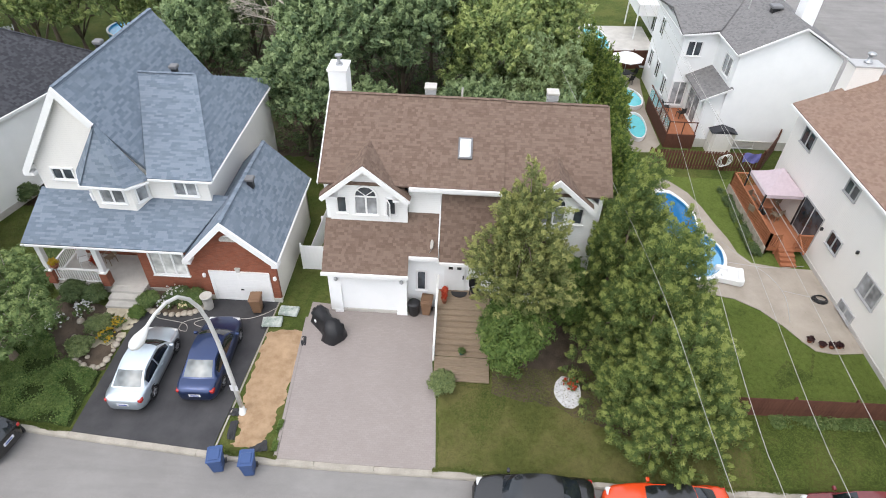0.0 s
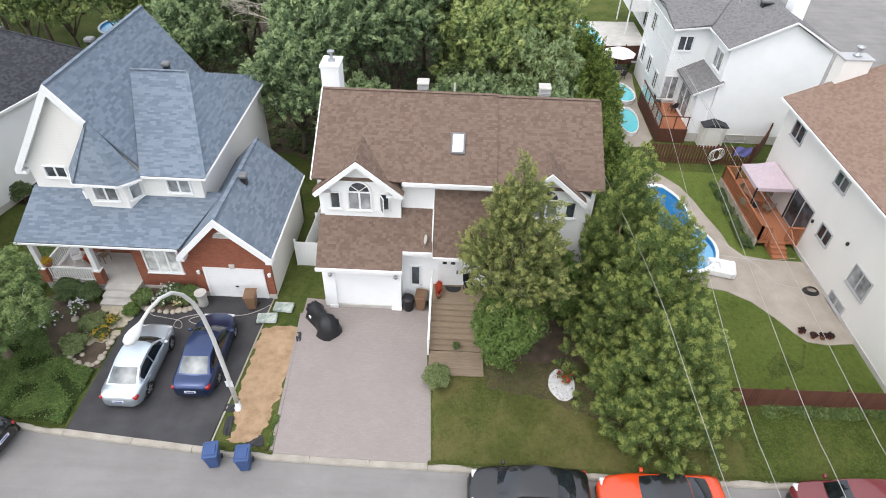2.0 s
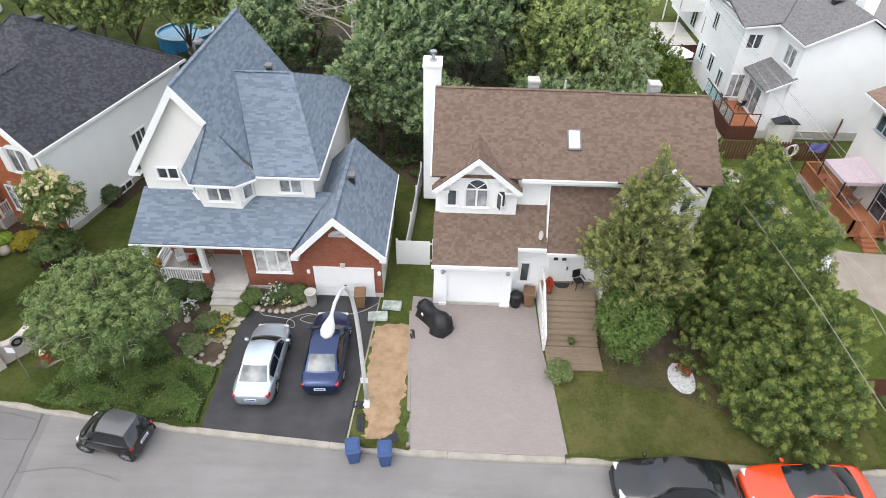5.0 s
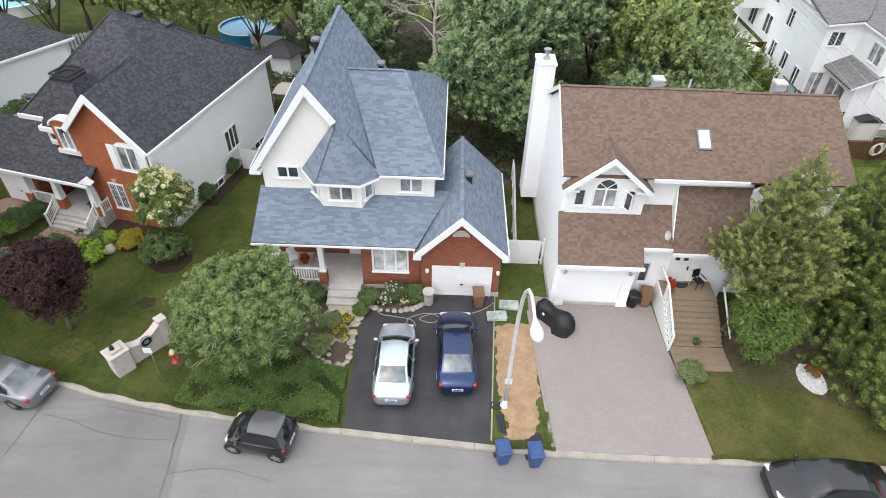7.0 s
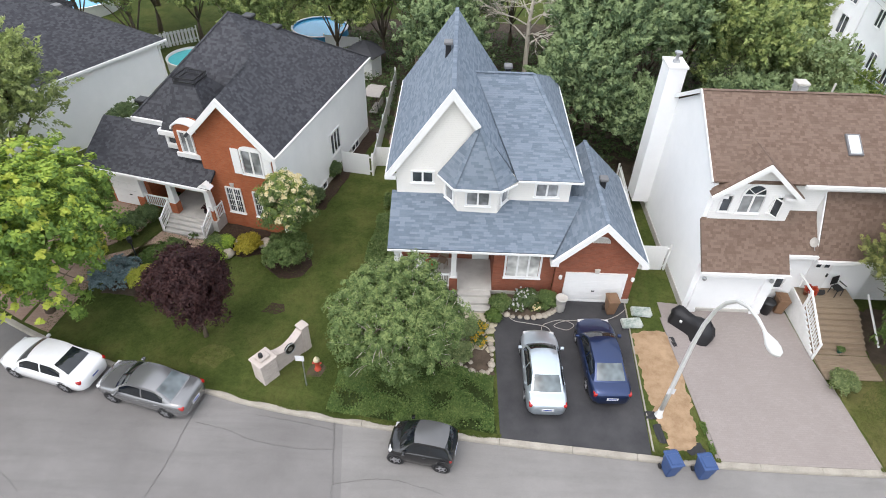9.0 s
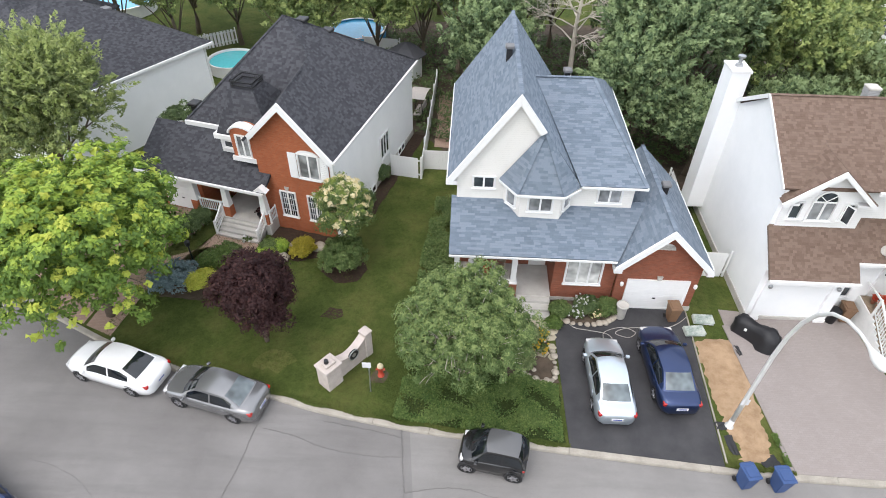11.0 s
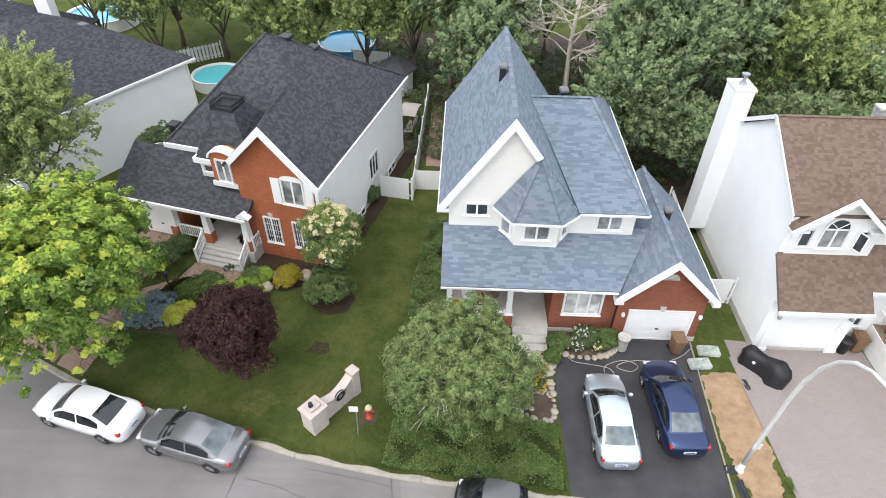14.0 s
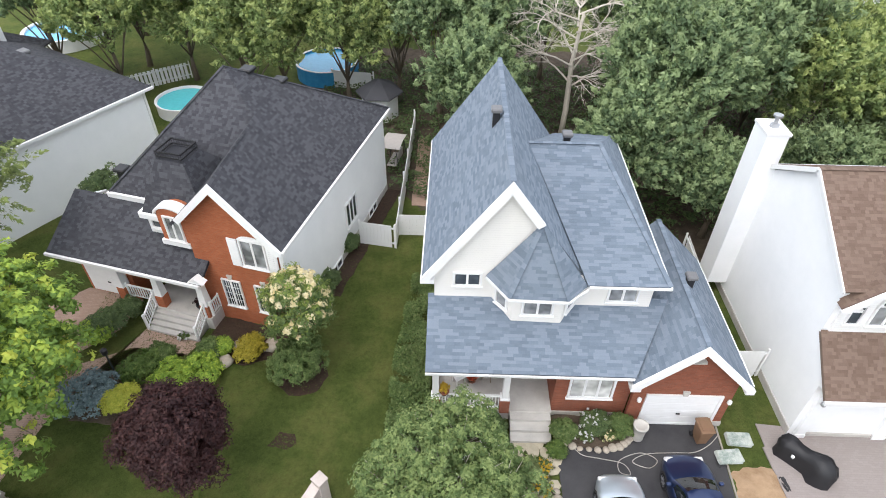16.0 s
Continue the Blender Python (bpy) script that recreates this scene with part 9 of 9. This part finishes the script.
ob = solid("draped_towel", cloth, mat_plain("blue_towel", (0.16, 0.16, 0.42), 0.9), "purple-blue towel draped over the fence", "towel")
ob.modifiers.new("thick", "SOLIDIFY").thickness = 0.02
ob.location = (19.8, 37.55, 0.52)

# neighbour's deck, pools, shed and parasol
deck2 = thing("deck", "brown deck with glass railing behind the white house", "deck")
part("platform", boxes((15.3, 40.7, 1.1, 17.36, 44.95, 1.25)), M["deck_red"], deck2)
for i in range(14):
    part("deck_board", boxes((15.32 + i * 0.145, 40.75, 1.25, 15.32 + i * 0.145 + 0.135, 44.9, 1.275)), M["deck_red"], deck2)
part("skirt", boxes((15.22, 40.62, 0.12, 15.3, 46.8, 1.24), (15.3, 40.62, 0.12, 17.36, 40.7, 1.24)), M["fence_brown"], deck2)
m_, t_, b_ = material("rail_glass", 0.05, 0, 0.5)
b_.inputs["Base Color"].default_value = (0.75, 0.85, 0.85, 1)
b_.inputs["Transmission Weight"].default_value = 0.85
M["rail_glass"] = m_
for i in range(5):
    y = 40.75 + i * 1.2
    pn = part("glass_panel", boxes((15.26, y + 0.06, 1.33, 15.28, y + 1.14, 2.2)), M["rail_glass"], deck2)
    part("rail_post", boxes((15.23, y - 0.03, 1.24, 15.31, y + 0.03, 2.26)), M["fence_brown"], deck2)
part("top_rail", boxes((15.22, 40.65, 2.22, 15.32, 46.8, 2.27), (15.3, 40.62, 2.22, 17.3, 40.7, 2.27)), M["fence_brown"], deck2)
for x in (16.3, 17.25):
    part("rail_post", boxes((x - 0.03, 40.63, 1.24, x + 0.03, 40.69, 2.26)), M["fence_brown"], deck2)
settle(deck2, 16.2, 43, 0.12)
for x, y, a in ((15.9, 44.2, 90), (16.8, 43.3, 200)):
    garden_chair(x, y, 1.275, a, M["black_metal"], "dark garden chair on the brown deck")
shed = thing("garden_shed", "small pale plastic garden shed with a dark roof", "shed")
part("wall", boxes((18.3, 40.1, 0.12, 20.0, 40.85, 1.8), bevel=0.02), M["beige"], shed)
bm = bmesh.new()
prism(bm, [(18.2, 40.0, 1.8), (20.1, 40.0, 1.8), (19.15, 40.0, 2.12)], (0, 0.9, 0))
part("roof", bm, M["shingle_black"], shed)
part("door", boxes((18.6, 40.07, 0.2, 19.7, 40.1, 1.7)), M["cream"], shed)
settle(shed, 19.15, 40.5, 0.12)
sheet("patio_far", [(12.6, 39.6), (14.2, 39.8), (15.1, 41.0), (15.15, 46.5), (15.4, 48.0), (15.6, 50.5), (15.9, 52.5), (15.0, 54.0), (12.4, 54.0), (12.0, 46)], 0.165, M["patio"], "pale patio beside the neighbour's pool", "patio", 0.08)
pool("kidney-shaped pool with turquoise water behind the hedge", 13.9, 48.3, 1.2, 1.9, 0.3, M["pool_aqua"], M["trim"], 10)
pool("narrow turquoise pool behind the hedge", 13.7, 43.3, 0.75, 2.1, 0.3, M["pool_aqua"], M["trim"], -6)
sheet("white_terrace", [(11.6, 55.0), (18.8, 55.6), (18.8, 66), (11.6, 65.5)], 0.17, M["concrete"], "bright terrace of a further house", "terrace", 0.08)
pool("long blue pool at a further house", 13.2, 61.5, 1.1, 3.6, 0.3, M["pool_aqua"], M["trim"], 6)
par = thing("parasol", "white parasol over a dark garden table", "parasol")
bm = bmesh.new()
n = 8
rim = [bm.verts.new((1.45 * math.cos(2 * math.pi * i / n), 1.45 * math.sin(2 * math.pi * i / n), 2.0)) for i in range(n)]
mid = [bm.verts.new((0.75 * math.cos(2 * math.pi * i / n), 0.75 * math.sin(2 * math.pi * i / n), 2.32)) for i in range(n)]
tip = bm.verts.new((0, 0, 2.5))
for i in range(n):
    bm.faces.new((rim[i], rim[(i + 1) % n], mid[(i + 1) % n], mid[i]))
    bm.faces.new((mid[i], mid[(i + 1) % n], tip))
M["white_canvas"] = mat_plain("white_canvas", (0.78, 0.78, 0.77), 0.8)
ob = part("canopy", bm, M["white_canvas"], par)
ob.modifiers.new("thick", "SOLIDIFY").thickness = 0.012
bm = bmesh.new()
tube(bm, (0, 0, 0), (0, 0, 2.5), 0.03)
part("pole", bm, M["steel"], par)
bm = bmesh.new()
lathe(bm, [(0.6, 0.68), (0.62, 0.7), (0.62, 0.73), (0.5, 0.74)], 18)
part("table_top", bm, M["black_metal"], par)
par.location = (14.3, 52.3, 0.165)
for i in range(4):
    a = i * math.pi / 2 + 0.4
    garden_chair(14.3 + 1.0 * math.cos(a), 52.3 + 1.0 * math.sin(a), 0.165, math.degrees(a) - 90, M["black_metal"], "dark garden chair under the parasol")
bbq = thing("barbecue", "grey lidded barbecue by the brown fence", "barbecue")
part("cart", boxes((-0.6, -0.25, 0.1, 0.6, 0.25, 0.85), bevel=0.02), M["steel"], bbq)
for q in (-1.1, 0.6):
    part("side_shelf", boxes((q, -0.22, 0.8, q + 0.5, 0.22, 0.85)), M["steel"], bbq)
part("lid", boxes((-0.55, -0.25, 0.86, 0.55, 0.25, 1.2), bevel=0.1), M["trim"], bbq)
bbq.location = (17.0, 53.6, 0.05)
sheet("back_street", [(31, 50), (60, 44), (75, 80), (34, 80), (34.5, 60)], 0.16, M["road"], "grey asphalt street beyond the white house", "road", 0.08)

# back gardens at the left
pool("round above-ground pool with aqua water", -41.0, 49.3, 2.1, 2.1, 0.9, M["pool_aqua"], M["trim"])
pool("above-ground pool with bright blue water", -57.0, 62.3, 3.4, 3.4, 1.1, M["pool_water"], M["trim"])
pool("above-ground pool with blue walls behind the trees", -31.2, 56.0, 2.6, 2.6, 1.3, M["pool_water"], M["liner"])
hut = thing("garden_gazebo", "white garden hut with a dark hexagonal roof", "hut")
bm = bmesh.new()
lathe(bm, [(1.35, 0), (1.35, 2.0)], 6)
part("wall", bm, M["white"], hut)
bm = bmesh.new()
lathe(bm, [(1.8, 1.95), (1.75, 2.05), (0.9, 2.6), (0.08, 2.95)], 6)
part("roof", bm, M["shingle_black"], hut)
hut.location = (-26.0, 49.0, 0.13)
swing = thing("garden_swing", "garden swing seat with a pale fabric canopy", "swing")
M["taupe"] = mat_plain("taupe_canvas", (0.46, 0.42, 0.39), 0.85)
bm = bmesh.new()
vs = [[bm.verts.new((-0.65 + 1.3 * i / 4, -1.0 + 2.0 * j / 8, 1.9 + 0.18 * math.sin(math.pi * j / 8))) for i in range(5)] for j in range(9)]
for a, b in zip(vs, vs[1:]):
    for i in range(4):
        bm.faces.new((a[i], a[i + 1], b[i + 1], b[i]))
ob = part("canopy", bm, M["taupe"], swing)
ob.modifiers.new("thick", "SOLIDIFY").thickness = 0.012
for y in (-0.95, 0.95):
    for x in (-0.6, 0.6):
        bm = bmesh.new()
        tube(bm, (x, y, 0), (x * 0.6, y, 1.92), 0.025)
        part("leg", bm, M["black_metal"], swing)
part("seat", boxes((-0.3, -0.85, 0.45, 0.3, 0.85, 0.55), (0.25, -0.85, 0.5, 0.35, 0.85, 1.05), bevel=0.02), M["taupe"], swing)
swing.matrix_basis = pose(-24.3, 42.0, 0.13, 0, 0, -10)
sheet("gravel_walk", [(-22.9, 37.5), (-21.4, 37.5), (-21.4, 45), (-22.9, 46)], 0.15, M["lane"], "reddish mulch walk beside the fence", "path", 0.05, wobble=0.06)

# overhead cables
M["cable"] = mat_plain("pale_cable", (0.4, 0.39, 0.36), 0.7)
for x0, x1, x2, x3 in ((8.2, 8.1, 8.0, 7.0), (9.4, 9.6, 10.3, 11.6), (11.1, 11.45, 12.07, 13.06), (12.8, 13.25, 13.67, 14.24), (14.6, 14.56, 14.54, 14.53)):
    bm = bmesh.new()
    far = x3 + (x3 - x2) * 2.6
    line = smooth_line([(x0 - (x1 - x0) * 8, -45), (x0, 4), (x1, 11.5), (x2, 18.0), (x3, 29.2), (far, 62), (far * 1.2, 110)], 8)
    pipe(bm, [(p.x, p.y, 7.1 + 0.0006 * (p.y - 20) ** 2 if abs(p.y - 20) < 40 else 8.06) for p in line], 0.009, 5)
    solid("overhead_cable", bm, M["cable"], "thin pale overhead cable spanning the side yard", "cable", "overhead cables")
# road cracks and the dark car at the bend
bm = bmesh.new()
rng = random.Random(5)
for wide, pts in ((0.035, [(-22.9, 14.75), (-22.71, 13.5), (-22.46, 11.4), (-22.3, 8.0), (-22.2, 3.0)]), (0.03, [(-28.85, 15.9), (-29.1, 14.4), (-29.28, 12.7), (-29.58, 11.2), (-30.2, 8.0)]), (0.014, [(-28.76, 14.5), (-27.36, 14.22), (-26.07, 13.76), (-24.14, 13.48), (-22.75, 13.51)]), (0.014, [(-37.82, 12.58), (-36.48, 12.28), (-35.28, 11.74), (-34.55, 11.2)]), (0.012, [(-26.35, 15.0), (-24.37, 14.7), (-22.9, 14.4)]), (0.012, [(-22.5, 12.0), (-20.4, 12.3), (-18.2, 11.8)])):
    line = smooth_line(pts, 14)
    for a, b in zip(line, line[1:]):
        q = b + Vector((rng.uniform(-0.05, 0.05), rng.uniform(-0.04, 0.04), 0))
        bar_between(bm, (a.x, a.y, 0.026), (q.x, q.y, 0.026), wide * rng.uniform(0.5, 1.2), 0.012)
solid("road_cracks", bm, M["crack"], "dark cracks running over the asphalt street", "crack", kind="structure")
car("dark blue car at the far side of the bend", "navy", (-38.6, 10.6), 150, 4.5, 1.8, 1.45, 2.6)

# single shingles nearest the street
tab = bpy.data.meshes.new("shingle")
tab.from_pydata([(-0.5, 0, 0), (0.5, 0, 0), (-0.5, 0, 0.01), (0.5, 0, 0.01), (0.5, 1, 0.002), (-0.5, 1, 0.002)], [], [(0, 1, 3, 2), (2, 3, 4, 5), (1, 4, 3), (0, 2, 5)])
tabs = {}
for roof, poses, mat in LATE:
    if mat.name not in tabs:
        tabs[mat.name] = tab.copy()
        tabs[mat.name].materials.append(mat)
    off = Matrix.Translation(-roof.parent.location)
    for m in poses[:300]:
        ob = new("shingle", tabs[mat.name])
        ob.parent = roof
        ob.matrix_basis = off @ m
